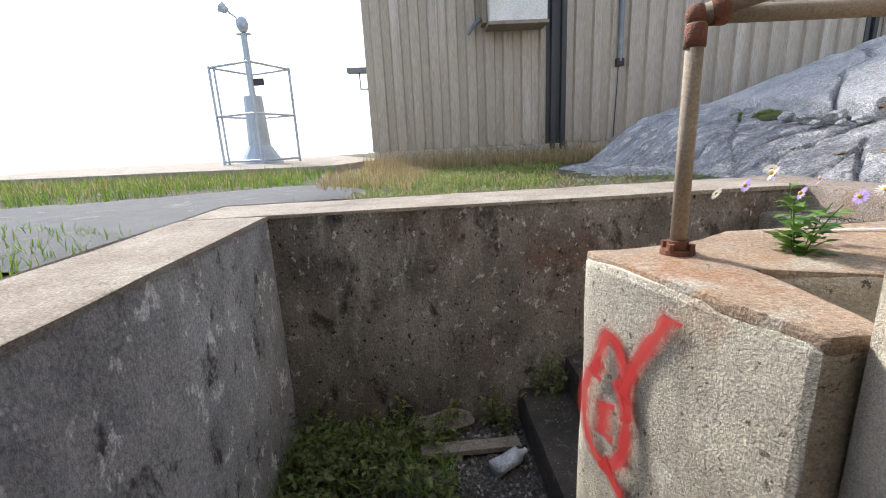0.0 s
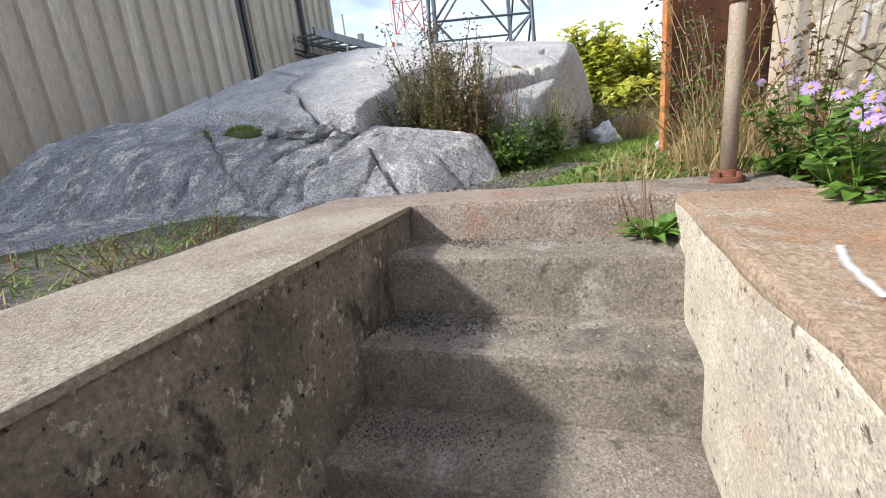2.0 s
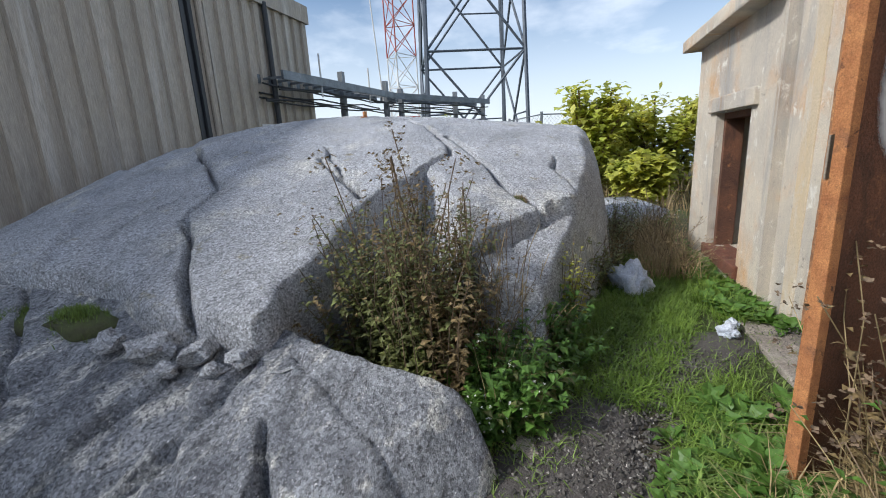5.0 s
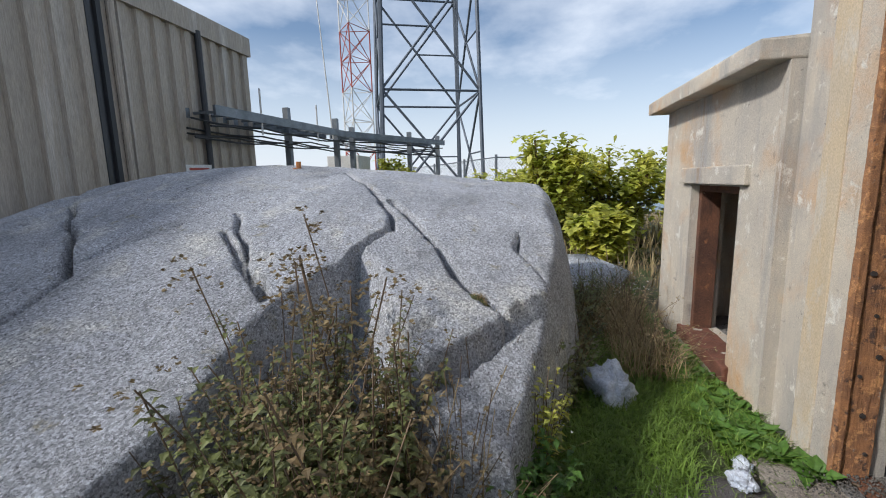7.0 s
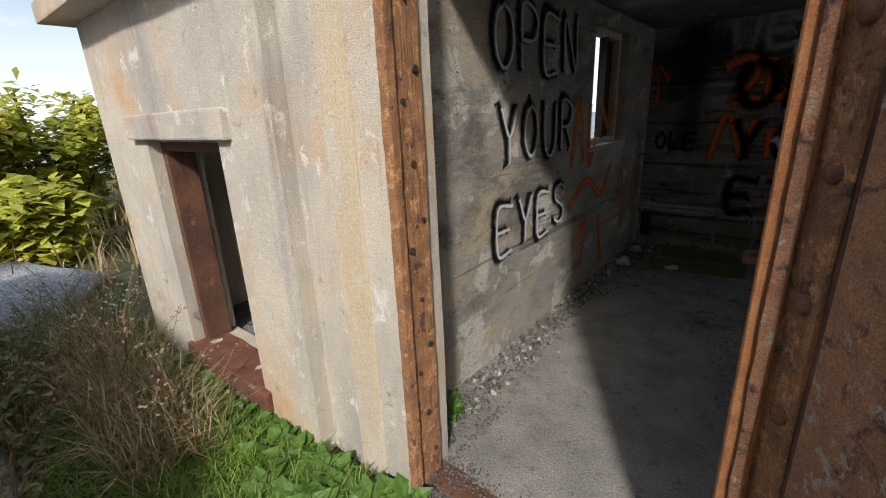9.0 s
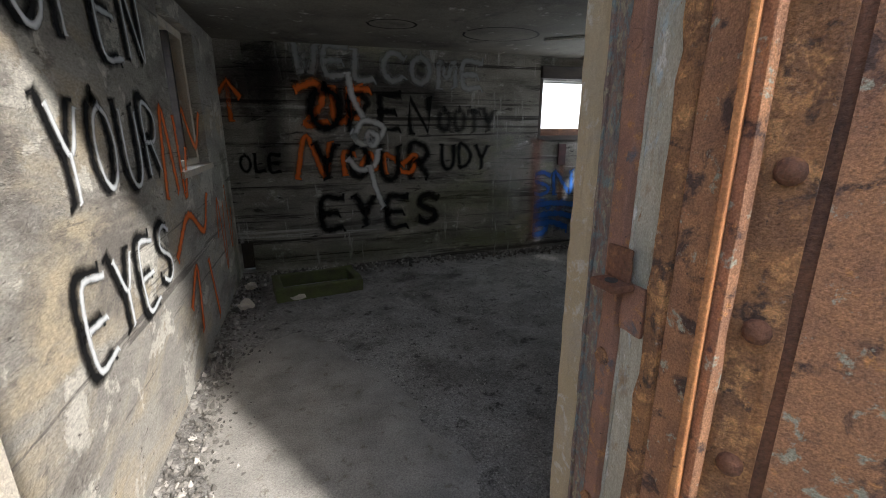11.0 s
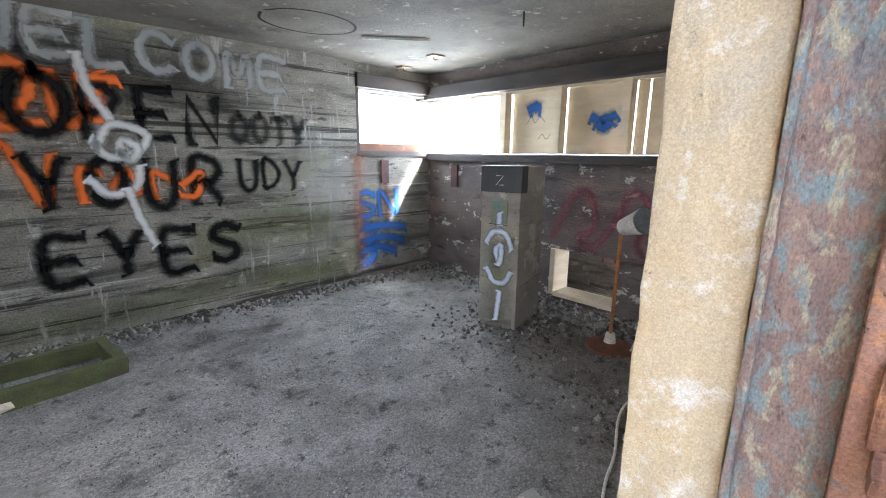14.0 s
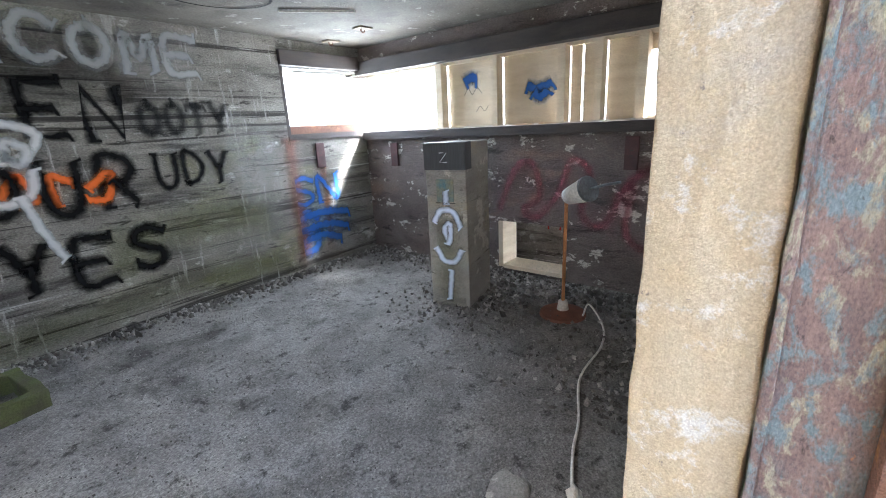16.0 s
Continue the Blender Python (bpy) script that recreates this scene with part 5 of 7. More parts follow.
part("head", tube((-0.03, 0.0, 0.78), (0.03, 0.14, 0.84), 0.05, 16, None, 0.075), M_WHITE, lamp, "cream lamp head", True)
part("ring", tube((0.03, 0.14, 0.84), (0.036, 0.155, 0.846), 0.078, 16), M_STEEL, lamp, "metal ring")
part("arm", path_tube([(0.035, 0.15, 0.84), (0.02, 0.24, 0.87), (0.0, 0.32, 0.885)], 0.008), M_STEEL, lamp)
thing("power_cable", path_tube(smooth_line([(1.66, -0.66, FL + 0.03), (1.45, -0.70, FL + 0.02), (1.70, -0.52, FL + 0.015), (1.95, -0.44, FL + 0.012), (2.3, -0.42, FL + 0.012), (2.62, -0.30, FL + 0.012), (2.8, -0.25, FL + 0.012), (3.0, -0.17, FL + 0.012)]), 0.006),
      M_WHITE, "grey-white power cable lying across the floor", "cable", smooth=True)
part("plug", pebble(0.03, 3, 0.8), M_WHITE).matrix_basis = pose(3.0, -0.16, FL + 0.02)
tagged(bpy.data.objects["plug"], "cream plug at the end of the cable", "plug")

# boarded window band in the west wall
def board(name, y0, y1, z0, z1, x0, x1, material, label, cat="board"):
    return thing(name, box(x0, x1, y0, y1, z0, z1, 0.003), material, label, cat)


for y0, y1, x0 in ((-2.27, -2.20, 0.98), (-1.70, -1.64, 0.98), (-1.14, -1.08, 0.98), (-0.87, -0.82, 0.98), (-0.60, -0.54, 0.98)):
    board("window_stud", y0, y1, 2.275, 2.80, x0, x0 + 0.09, M_WOOD, "raw softwood stud in the window band", "stud")
board("plywood_panel", -2.20, -1.70, 2.275, 2.80, 0.95, 0.965, M_WOOD, "raw plywood panel closing the window band")
board("plywood_panel", -1.64, -1.14, 2.275, 2.80, 0.95, 0.965, M_WOOD, "raw plywood panel closing the window band")
board("timber_board", -1.08, -1.00, 2.275, 2.80, 0.95, 0.97, M_WOOD, "brown timber board in the window band")
board("timber_board", -0.985, -0.87, 2.275, 2.80, 0.95, 0.97, M_WOOD, "brown timber board in the window band")
board("plywood_panel", -0.82, -0.60, 2.275, 2.80, 0.95, 0.965, M_WOOD, "raw plywood panel closing the window band")
bm = bmesh.new()
ring = [(-0.56, 2.30), (-0.30, 2.29), (-0.27, 2.36), (-0.24, 2.40), (-0.24, 2.52), (-0.30, 2.53), (-0.36, 2.50), (-0.40, 2.58), (-0.44, 2.66), (-0.50, 2.70), (-0.56, 2.70)]
outer = [(-0.60, 2.275), (-0.05, 2.275), (-0.05, 2.36), (-0.05, 2.40), (-0.05, 2.52), (-0.05, 2.60), (-0.05, 2.80), (-0.40, 2.80), (-0.44, 2.80), (-0.50, 2.80), (-0.60, 2.80)]
for x in (0.95, 0.965):
    vi, vo = [bm.verts.new((x, *p)) for p in ring], [bm.verts.new((x, *p)) for p in outer]
    for i in range(len(ring)):
        j = (i + 1) % len(ring)
        bm.faces.new((vi[i], vi[j], vo[j], vo[i]))
thing("holed_plywood", bm, M_WOOD, "plywood panel with a ragged hole broken through", "board")
strokes("graffiti_heart", [[(-.08, .03), (-.03, .015), (.03, .03), (.09, .045)], [(-.03, -.03), (.0, -.05), (.05, -.01)]], 0.12, S_BLUE, west(-1.32, 2.52, 0.968), "blue spray-painted heart on plywood")
strokes("graffiti_dot", [[(-.04, .0), (.0, .015), (.04, .0)]], 0.14, S_BLUE, west(-1.95, 2.66, 0.968), "blue spray-painted dot on plywood")
strokes("pencil_scrawl", [[(-.1, 0), (-.06, .05), (-.02, 0), (.03, .05), (.08, 0)], [(.02, -.14), (.06, -.1), (.1, -.14), (.14, -.1)]], 0.008, S_GREY, west(-1.93, 2.54, 0.968), "small unreadable pencil scrawl on plywood")
board("sill_beam", -3.22, -0.05, 2.20, 2.27, 1.075, 1.13, M_DKWOOD, "dark rotten timber sill under the window band", "beam")
board("sill_plank", -3.2, -0.05, 2.272, 2.284, 0.97, 1.12, M_FACADE, "pale splintered sill plank", "beam")
board("head_beam", -3.22, -0.05, 2.81, 2.93, 1.07, 1.15, M_DKWOOD, "dark sooty timber beam over the window band", "beam")
thing("head_beam", box(1.15, 1.99, -3.23, -3.15, 2.85, 2.97, 0.003), M_DKWOOD, "dark sooty timber beam over the corner window", "beam")
thing("head_batten", box(0.98, 1.02, -3.2, -0.05, 2.79, 2.815, 0.003), M_WOOD, "raw softwood batten under the beam", "batten")
thing("window_post", box(1.955, 2.0, -3.26, -3.19, 2.27, 2.87, 0.003), M_DKWOOD, "dark timber window post", "post")
thing("sill_board", box(1.14, 1.96, -3.28, -3.215, 2.29, 2.36, 0.003), M_RUST, "reddish timber rail across the corner window", "board")
thing("sill_board", box(1.14, 1.98, -3.25, -3.19, 2.24, 2.29, 0.003), M_DKWOOD, "dark timber sill of the corner window", "board")
thing("corner_mullion", box(0.955, 0.975, -2.66, -2.64, 2.28, 2.80), M_STEEL, "thin metal mullion in the window band", "mullion")
thing("door_post", roughen(box(1.08, 1.16, -0.26, -0.17, FL, 2.23, 0.004), 0.006, 5, 8), M_DKWOOD, "dark timber post beside a dark opening", "post")
# Plain dark sheet takes the place of the unlit opening.
thing("dark_opening", box(1.083, 1.10, -0.17, 0.23, FL, 2.9), M_DKWOOD, "dark sheet standing in for the unlit opening beside the post", "board")
for m, lab in ((pose(1.67, -3.21, 2.09), "south"), (pose(1.09, -2.81, 2.05, 0, 0, -90), "west"), (pose(1.09, -0.59, 2.06, 0, 0, -90), "west")):
    pl = thing("wall_plate", box(-0.045, 0.045, -0.008, 0.012, -0.11, 0.11, 0.004), M_MAROON, "dull red iron plate fixed to the wall", "plate", "iron wall plates")
    pl.matrix_basis = m
    for z in (-0.02, 0.015):
        s = part("slot", box(-0.012, 0.012, 0.011, 0.0135, z, z + 0.008), M_DKWOOD, pl)
strokes("rust_run", [[(0, 0), (.01, -.4), (0, -.75)]], 0.10, spray("rust_run", (0.30, 0.12, 0.05), 0.6), south(1.66, 2.0, -3.2165), "orange rust run down the wall", category="stain", lift=0.0003)
strokes("rust_run", [[(0, .9), (.0, .3), (0, -.1)]], 0.16, spray("red_stain", (0.28, 0.11, 0.07), 0.55), south(2.0, 1.3, -3.1662), "reddish stain down the wall edge", category="stain", lift=0.0003)
strokes("white_run", [[(0, .9), (.02, .3), (0, -.1)], [(.2, .8), (.2, .0)]], 0.22, spray("lime_run", (0.5, 0.5, 0.48), 0.28), south(2.45, 1.5), "pale lime run down the wall", category="stain", lift=0.0002)
# room beyond the low hole
structure("wall_beyond", box(0.30, 0.40, -2.2, -0.8, 0.0, 2.1), M_ROOM, "concrete wall seen through the low opening")
strokes("graffiti_mark", [[(0, 0), (0, .14), (.12, .14), (.12, .0)], [(.2, .1), (.28, .14), (.3, .04), (.2, .06)]], 0.025, S_RED, west(-1.5, 1.3, 0.404), "red painted mark beyond the opening")
thing("hole_frame", box(0.87, 1.10, -1.63, -1.585, 1.10, 1.50, 0.004), M_WOOD, "pale timber lining of the low opening", "board")
thing("hole_frame", box(0.87, 1.10, -1.585, -1.05, 1.09, 1.125, 0.004), M_WOOD, "pale timber sill of the low opening", "board")

# window in the east wall, ceiling fittings, sump in the floor
window_e = empty("window_frame", (4.99, -2.42, 2.13), "old grey timber window frame without glass", "window")
for a0, a1, z0, z1 in ((0, 0.05, 0, 0.82), (0.69, 0.74, 0, 0.82), (0.05, 0.69, 0.77, 0.82), (0.05, 0.69, 0, 0.04), (0.30, 0.335, 0.04, 0.77)):
    part("rail" if a1 - a0 > 0.1 else "stile", box(0.05, 0.11, a0, a1, z0, z1, 0.003), M_FACADE if a0 < 0.2 else M_DKWOOD, window_e)
# Dark board added to imitate the shaded far reveal of the window.
part("shutter", roughen(box(0.115, 0.135, 0.02, 0.26, 0.0, 0.80, 0.003), 0.004, 8, 5), M_DKWOOD, window_e, "dark board standing in for the shaded window reveal")
part("sill", box(-0.03, 0.20, -0.03, 0.77, -0.035, 0.002, 0.004), M_FACADE, window_e, "pale window sill")
for x, y in ((1.65, -2.49), (1.53, -3.05)):
    cl = empty("ceiling_hook", (x, y, 3.06), "small rusty iron eye on a ceiling plate", "hook", "ceiling hooks")
    part("plate", box(-0.06, 0.06, -0.05, 0.05, -0.012, 0.004, 0.003), M_PIPE, cl)
    part("eye", path_tube([(0.02 * math.cos(a), 0, -0.015 + 0.02 * math.sin(a)) for a in [i * 0.7 for i in range(10)]], 0.005), M_RUST, cl)
for x, y, r in ((3.69, -2.28, 0.17), (2.82, -2.37, 0.30)):
    strokes("ceiling_ring", [[(r * math.cos(a * 0.55), r * 0.8 * math.sin(a * 0.55)) for a in range(12)]], 0.025, S_BLACK, Matrix.Translation((x, y, 3.0565)) @ pose(0, 0, 0, 180), "black painted ring on the ceiling")
thing("ceiling_tube", tube((2.41, -2.42, 3.05), (2.03, -2.13, 3.05), 0.008), M_WHITE, "thin white conduit on the ceiling", "conduit")
thing("ceiling_wire", tube((2.05, -1.3, 3.06), (2.05, -1.3, 2.98), 0.005), M_DKWOOD, "short black wire hanging from the ceiling", "wire")
bm = bmesh.new()
for a0, a1, b0, b1 in ((-0.34, 0.34, 0.16, 0.21), (-0.34, 0.34, -0.21, -0.16), (-0.34, -0.28, -0.16, 0.16), (0.28, 0.34, -0.16, 0.16)):
    box(a0, a1, b0, b1, -0.02, 0.10, 0.008, bm)
sump = thing("floor_sump", roughen(bm, 0.012, 8, 4), M_MOSS, "low mossy concrete kerb round a floor drain", "drain")
sump.matrix_basis = pose(4.33, -2.60, FL, 0, 0, 8)
thing("wall_vent", box(4.862, 4.975, -3.30, -3.28, 1.09, 1.35), M_DKWOOD, "dark square duct in the wall foot", "vent")
stone = thing("pale_stone", pebble(0.075, 8, 0.12), M_ROOMLIT, "pale flat stone slab on the floor", "stone", smooth=True)
stone.matrix_basis = pose(3.10, -0.36, FL + 0.004, 0, 0, 20)
for x, y, r, s in ((4.85, -2.32, 0.07, 2), (4.51, -2.43, 0.08, 3), (4.2, -2.52, 0.06, 4), (4.86, -2.75, 0.06, 5)):
    st = thing("pale_stone", pebble(r, s, 0.6), M_FACADE, "pale broken stone on the floor", "stone", "pale stones")
    st.matrix_basis = pose(x, y, FL + r * 0.35, 0, 0, s * 40)

rng = random.Random(5)


def rubble(name, spots, material, label, rmin, rmax):
    """Loose broken bits, heaped where spots() puts them, as one layer."""
    verts, faces = [], []
    for x, y, z in spots:
        r = rng.uniform(rmin, rmax)
        q = Euler((rng.uniform(0, 6), rng.uniform(0, 6), rng.uniform(0, 6))).to_matrix()
        base = len(verts)
        for v in ((1, 0, 0), (-1, 0.1, 0), (0, 0.8, 0.1), (0.1, -0.9, 0), (0, 0.1, 0.6), (0.1, 0, -0.6)):
            p = q @ (Vector(v) * r * rng.uniform(0.7, 1.2))
            verts.append((x + p.x, y + p.y, z + r * 0.3 + p.z))
        faces += [tuple(base + k for k in f) for f in ((0, 2, 4), (2, 1, 4), (1, 3, 4), (3, 0, 4), (2, 0, 5), (1, 2, 5), (3, 1, 5), (0, 3, 5))]
    me = bpy.data.meshes.new(name)
    me.from_pydata(verts, [], faces)
    me.materials.append(material)
    return tagged(new(name, me), label, "rubble", kind="stuff")


M_BITS = mat("broken_concrete_bits", (0.34, 0.32, 0.295), (0.22, 0.205, 0.19), 8, 90, 0.95, bump=0.3, island=0.5)
M_DBITS = mat("dark_bits", (0.135, 0.125, 0.112), (0.08, 0.073, 0.066), 8, 90, 0.95, bump=0.3, island=0.5)
rubble("floor_grit", [(rng.uniform(1.15, 4.9), rng.uniform(-3.1, 0.4), FL) for i in range(8000)], M_BITS, "pale grit scattered over the floor", 0.002, 0.007)
rubble("floor_grit", [(rng.uniform(1.15, 4.9), rng.uniform(-3.1, 0.3), FL) for i in range(7000)], M_DBITS, "dark grit scattered over the floor", 0.002, 0.007)
edge_spots = [(rng.uniform(1.1, 4.9), -3.17 + abs(rng.gauss(0, 0.09)), FL) for i in range(1100)] + [(1.09 + abs(rng.gauss(0, 0.16)), rng.uniform(-3.2, 0.2), FL) for i in range(1500)] + \
             [(1.75 + rng.gauss(0, 0.28), -1.45 + rng.gauss(0, 0.25), FL) for i in range(700)] + [(4.97 - abs(rng.gauss(0, 0.10)), rng.uniform(-3.1, 0.3), FL) for i in range(900)] + \
             [(rng.uniform(1.3, 2.6), 0.1 - abs(rng.gauss(0, 0.35)), FL) for i in range(900)]
rubble("wall_foot_rubble", edge_spots, M_DBITS, "dark broken rubble along the wall foot", 0.005, 0.021)
rubble("wall_foot_rubble", [p for p in edge_spots if rng.random() < 0.45], M_BITS, "pale broken rubble along the wall foot", 0.006, 0.026)
rubble("wall_foot_rubble", [(1.18 + abs(rng.gauss(0, 0.25)), rng.uniform(-1.0, 0.15), FL) for i in range(160)] + [(rng.uniform(1.2, 4.6), -3.12 + abs(rng.gauss(0, 0.07)), FL) for i in range(120)] + [(rng.uniform(1.3, 1.9), -1.2 + rng.gauss(0, 0.3), FL) for i in range(70)],
       M_DBITS, "larger broken concrete lumps along the walls", 0.016, 0.038)
rubble("doorway_chips", [(4.90 - abs(rng.gauss(0, 0.10)), rng.uniform(-1.6, 0.32), FL + 0.01) for i in range(420)], M_DBITS, "plaster chips along the wall foot", 0.005, 0.018)
rubble("doorway_grit", [(4.72 - abs(rng.gauss(0, 0.17)), 0.15 + rng.gauss(0, 0.28), FL + 0.012) for i in range(2600)], M_DBITS, "dark grit heaped inside the doorway", 0.003, 0.009)
# ---------------------------------------------------------------- on and round the metal building
meter = empty("wall_cabinet", (1.60, BY - 0.06, 3.13), "cream metal cabinet on the corrugated wall", "cabinet")
part("body", box(-0.38, 0.50, -0.42, 0.0, 0.0, 0.62, 0.012), M_WHITE, meter)
part("drip_tray", box(-0.40, 0.52, -0.44, 0.0, -0.05, 0.0, 0.006), M_PIPE, meter, "brown under-tray")
part("bracket", box(-0.46, -0.39, -0.25, 0.0, 0.02, 0.6, 0.006), M_PIPE, meter)
part("hook_pipe", path_tube([(-0.40, -0.12, 0.08), (-0.48, -0.12, 0.10), (-0.60, -0.12, 0.0), (-0.68, -0.1, -0.10)], 0.03), M_STEEL, meter, "pale bent pipe")
conduit = empty("wall_conduit", (3.42, BY - 0.09, 2.5), "pale blue-grey conduit down the corrugated wall", "conduit")
part("pipe", tube((0, 0, 0.05), (0, 0, 2.6), 0.045, 10), M_STEEL, conduit)
part("junction", box(-0.06, 0.06, -0.04, 0.04, -0.02, 0.10, 0.006), M_DKWOOD, conduit, "dark junction box")
part("thin_wire", tube((-0.02, 0.0, -0.02), (-0.04, 0.03, -1.15), 0.008, 6), M_DKWOOD, conduit)
ledge_box = empty("wall_step", (BX0 - 0.12, BY + 0.5, 2.55), "small metal bracket on the building corner", "bracket")
part("shelf", box(-0.25, 0.12, -0.1, 0.1, 0.08, 0.16, 0.004), M_STEEL, ledge_box)
part("loop", path_tube([(-0.05, 0, 0.08), (-0.05, 0, -0.18), (0.12, 0, -0.18)], 0.015), M_STEEL, ledge_box)
for x in (7.95, 9.55):
    dp = thing("downpipe", tube((x, BY - 0.09, 1.4), (x, BY - 0.09, BZ - 0.3), 0.05, 10), M_SIDED if x > 9 else M_SIDING, "dark downpipe on the corrugated wall" if x > 9 else "tan downpipe on the corrugated wall", "downpipe")
under(part("dark_panel", siding(7.55, 8.0, BY - 0.012, 1.3, BZ - 0.35, 0.15), M_SIDED, label="darker siding panel"), hall)

# slab with the caged instrument mast
structure("slab", roughen(prism([(-9.5, 8.95), (-1.35, 7.3), (-0.8, 9.5), (-2.5, 15.0), (-13.0, 16.0)], 0.8, 1.13, 0.02), 0.01, 2, 4), M_TOP, "pale concrete slab behind the grass", "pavement")
mast = empty("instrument_mast", (-3.78, 11.0, 1.13), "grey instrument mast with a flared foot", "mast")
part("foot", tube((0, 0, 0), (0, 0, 0.42), 0.52, 12, None, 0.26), M_GALV, mast)
part("trunk", tube((0, 0, 0.42), (0, 0, 1.55), 0.26, 12, None, 0.21), M_GALV, mast)
part("pole", tube((0, 0, 1.5), (0, 0, 2.9), 0.075, 12, None, 0.07), M_GALV, mast)
part("crosspiece", box(-0.16, 0.16, -0.03, 0.03, 2.88, 2.92), M_GALV, mast)
b = bmesh.new()
bmesh.ops.create_uvsphere(b, u_segments=12, v_segments=8, radius=0.15, matrix=Matrix.Translation((0, 0, 3.1)) @ Matrix.Diagonal((0.9, 0.9, 1.2, 1)))
part("housing", b, M_GALV, mast, "rounded sensor housing", True)
part("cup_arm", tube((-0.05, 0, 3.2), (-0.3, 0, 3.4), 0.02), M_GALV, mast)
part("cup", tube((-0.30, 0, 3.4), (-0.42, 0, 3.48), 0.07, 10, None, 0.12), M_GALV, mast)
cage = empty("pipe_cage", (-3.75, 11.0, 1.13), "open pipe cage fenced round the mast", "cage")
CS, CH = 0.85, 2.2
corners = [Vector((CS * math.cos(a), CS * 1.1 * math.sin(a), 0)) for a in (0.35, 1.92, 3.49, 5.06)]
for i, c in enumerate(corners):
    part("upright", tube(c, c + Vector((0, 0, CH)), 0.032, 8), M_GALV, cage)
    nxt = corners[(i + 1) % 4]
    for z in (0.08, CH * 0.5, CH - 0.04):
        part("rail", tube(c + Vector((0, 0, z)), nxt + Vector((0, 0, z)), 0.026, 8), M_GALV, cage)
part("gate_upright", tube(corners[2] + Vector((0.12, -0.02, 0)), corners[2] + Vector((0.12, -0.02, CH)), 0.026, 8), M_GALV, cage)
part("sign", box(-0.02, 0.28, -0.02, 0.0, CH - 0.42, CH - 0.26), M_SIDED, cage, "small dark blue sign plate")

# cable tray on posts
tray = empty("cable_tray", (10.2, 7.3, 3.4), "grey steel cable bridge on posts with hanging black cables", "cable tray")


def beam(a, b, w, h, bm=None):
    a, b = Vector(a), Vector(b)
    q = (b - a).to_track_quat("X", "Z").to_matrix().to_4x4()
    return box(-(b - a).length / 2, (b - a).length / 2, -w / 2, w / 2, -h / 2, h / 2, 0, bm, Matrix.Translation((a + b) / 2) @ q)


O = Vector((10.2, 7.3, 3.4))
T1, T2, T3 = Vector((9.1, 7.2, 3.62)), Vector((14.2, 7.1, 3.72)), Vector((17.5, 4.9, 3.65))
for a, b in ((T1, T2), (T2, T3)):
    side = (b - a).cross(Vector((0, 0, 1))).normalized() * 0.32
    for s in (-1, 1):
        part("side_rail", beam(a + side * s - O, b + side * s - O, 0.05, 0.16), M_STEEL, tray)
    for i in range(12):
        p = a.lerp(b, (i + 0.5) / 12) - O
        part("rung", beam(p - side, p + side, 0.04, 0.04), M_STEEL, tray)
    for i in range(7):
        off = side * rng.uniform(-0.9, 0.9) + Vector((0, 0, -0.10 - 0.05 * i))
        pts = [a.lerp(b, k / 10) - O + off + Vector((0, 0, -0.05 * abs(math.sin(k * 0.8 + i)))) for k in range(11)]
        part("cable", path_tube(pts, 0.018, 6), M_SIDED, tray)
for p, top in ((Vector((12.2, 7.4, 0)), 4.15), (Vector((14.2, 7.1, 0)), 4.15), (Vector((14.6, 6.8, 0)), 3.95), (Vector((16.4, 5.6, 0)), 3.95), (Vector((17.5, 4.9, 0)), 3.9)):
    part("post", beam(Vector((p.x, p.y, 0.9)) - O, Vector((p.x, p.y, top)) - O, 0.13, 0.13), M_STEEL, tray)
for p in (T1.lerp(T2, 0.25), T1.lerp(T2, 0.68)):
    part("rod", tube(p - O + Vector((0, -0.3, -0.3)), p - O + Vector((0, -0.3, 0.55)), 0.02, 6), M_WHITE, tray)
whip = thing("whip_antenna", tube((14.0, 7.1, 3.6), (13.6, 7.4, 11), 0.022, 6, None, 0.01), M_WHITE, "thin white whip antenna", "antenna")
cab = thing("equipment_cabinet", box(15.0, 16.0, 6.8, 7.8, 0.9, 3.2, 0.02), M_WHITE, "pale equipment cabinet under the cable bridge", "cabinet")
notice = thing("notice_board", box(-0.19, 0.19, -0.01, 0.01, 0, 0.2, 0.004), M_WHITE, "small white notice plate on the rock", "sign")
notice.matrix_basis = pose(8.4, 6.7, 2.52, 0, 0, -20)
part("print_bar", box(-0.15, 0.15, -0.014, -0.012, 0.12, 0.155), M_RED, notice)
part("print_bar", box(-0.15, 0.15, -0.014, -0.012, 0.05, 0.075), M_RED, notice)
bolt = empty("rock_anchor", (6.61, 4.1, 2.50), "rusty iron anchor eye set in the granite", "anchor")
part("pin", tube((0, 0, -0.1), (0.0, 0, 0.12), 0.025, 8), M_RUSTO, bolt)
part("eye", path_tube([(-0.07 + 0.05 * math.cos(a), 0, 0.0 + 0.05 * math.sin(a)) for a in [i * 0.63 for i in range(11)]], 0.014), M_RUSTO, bolt)

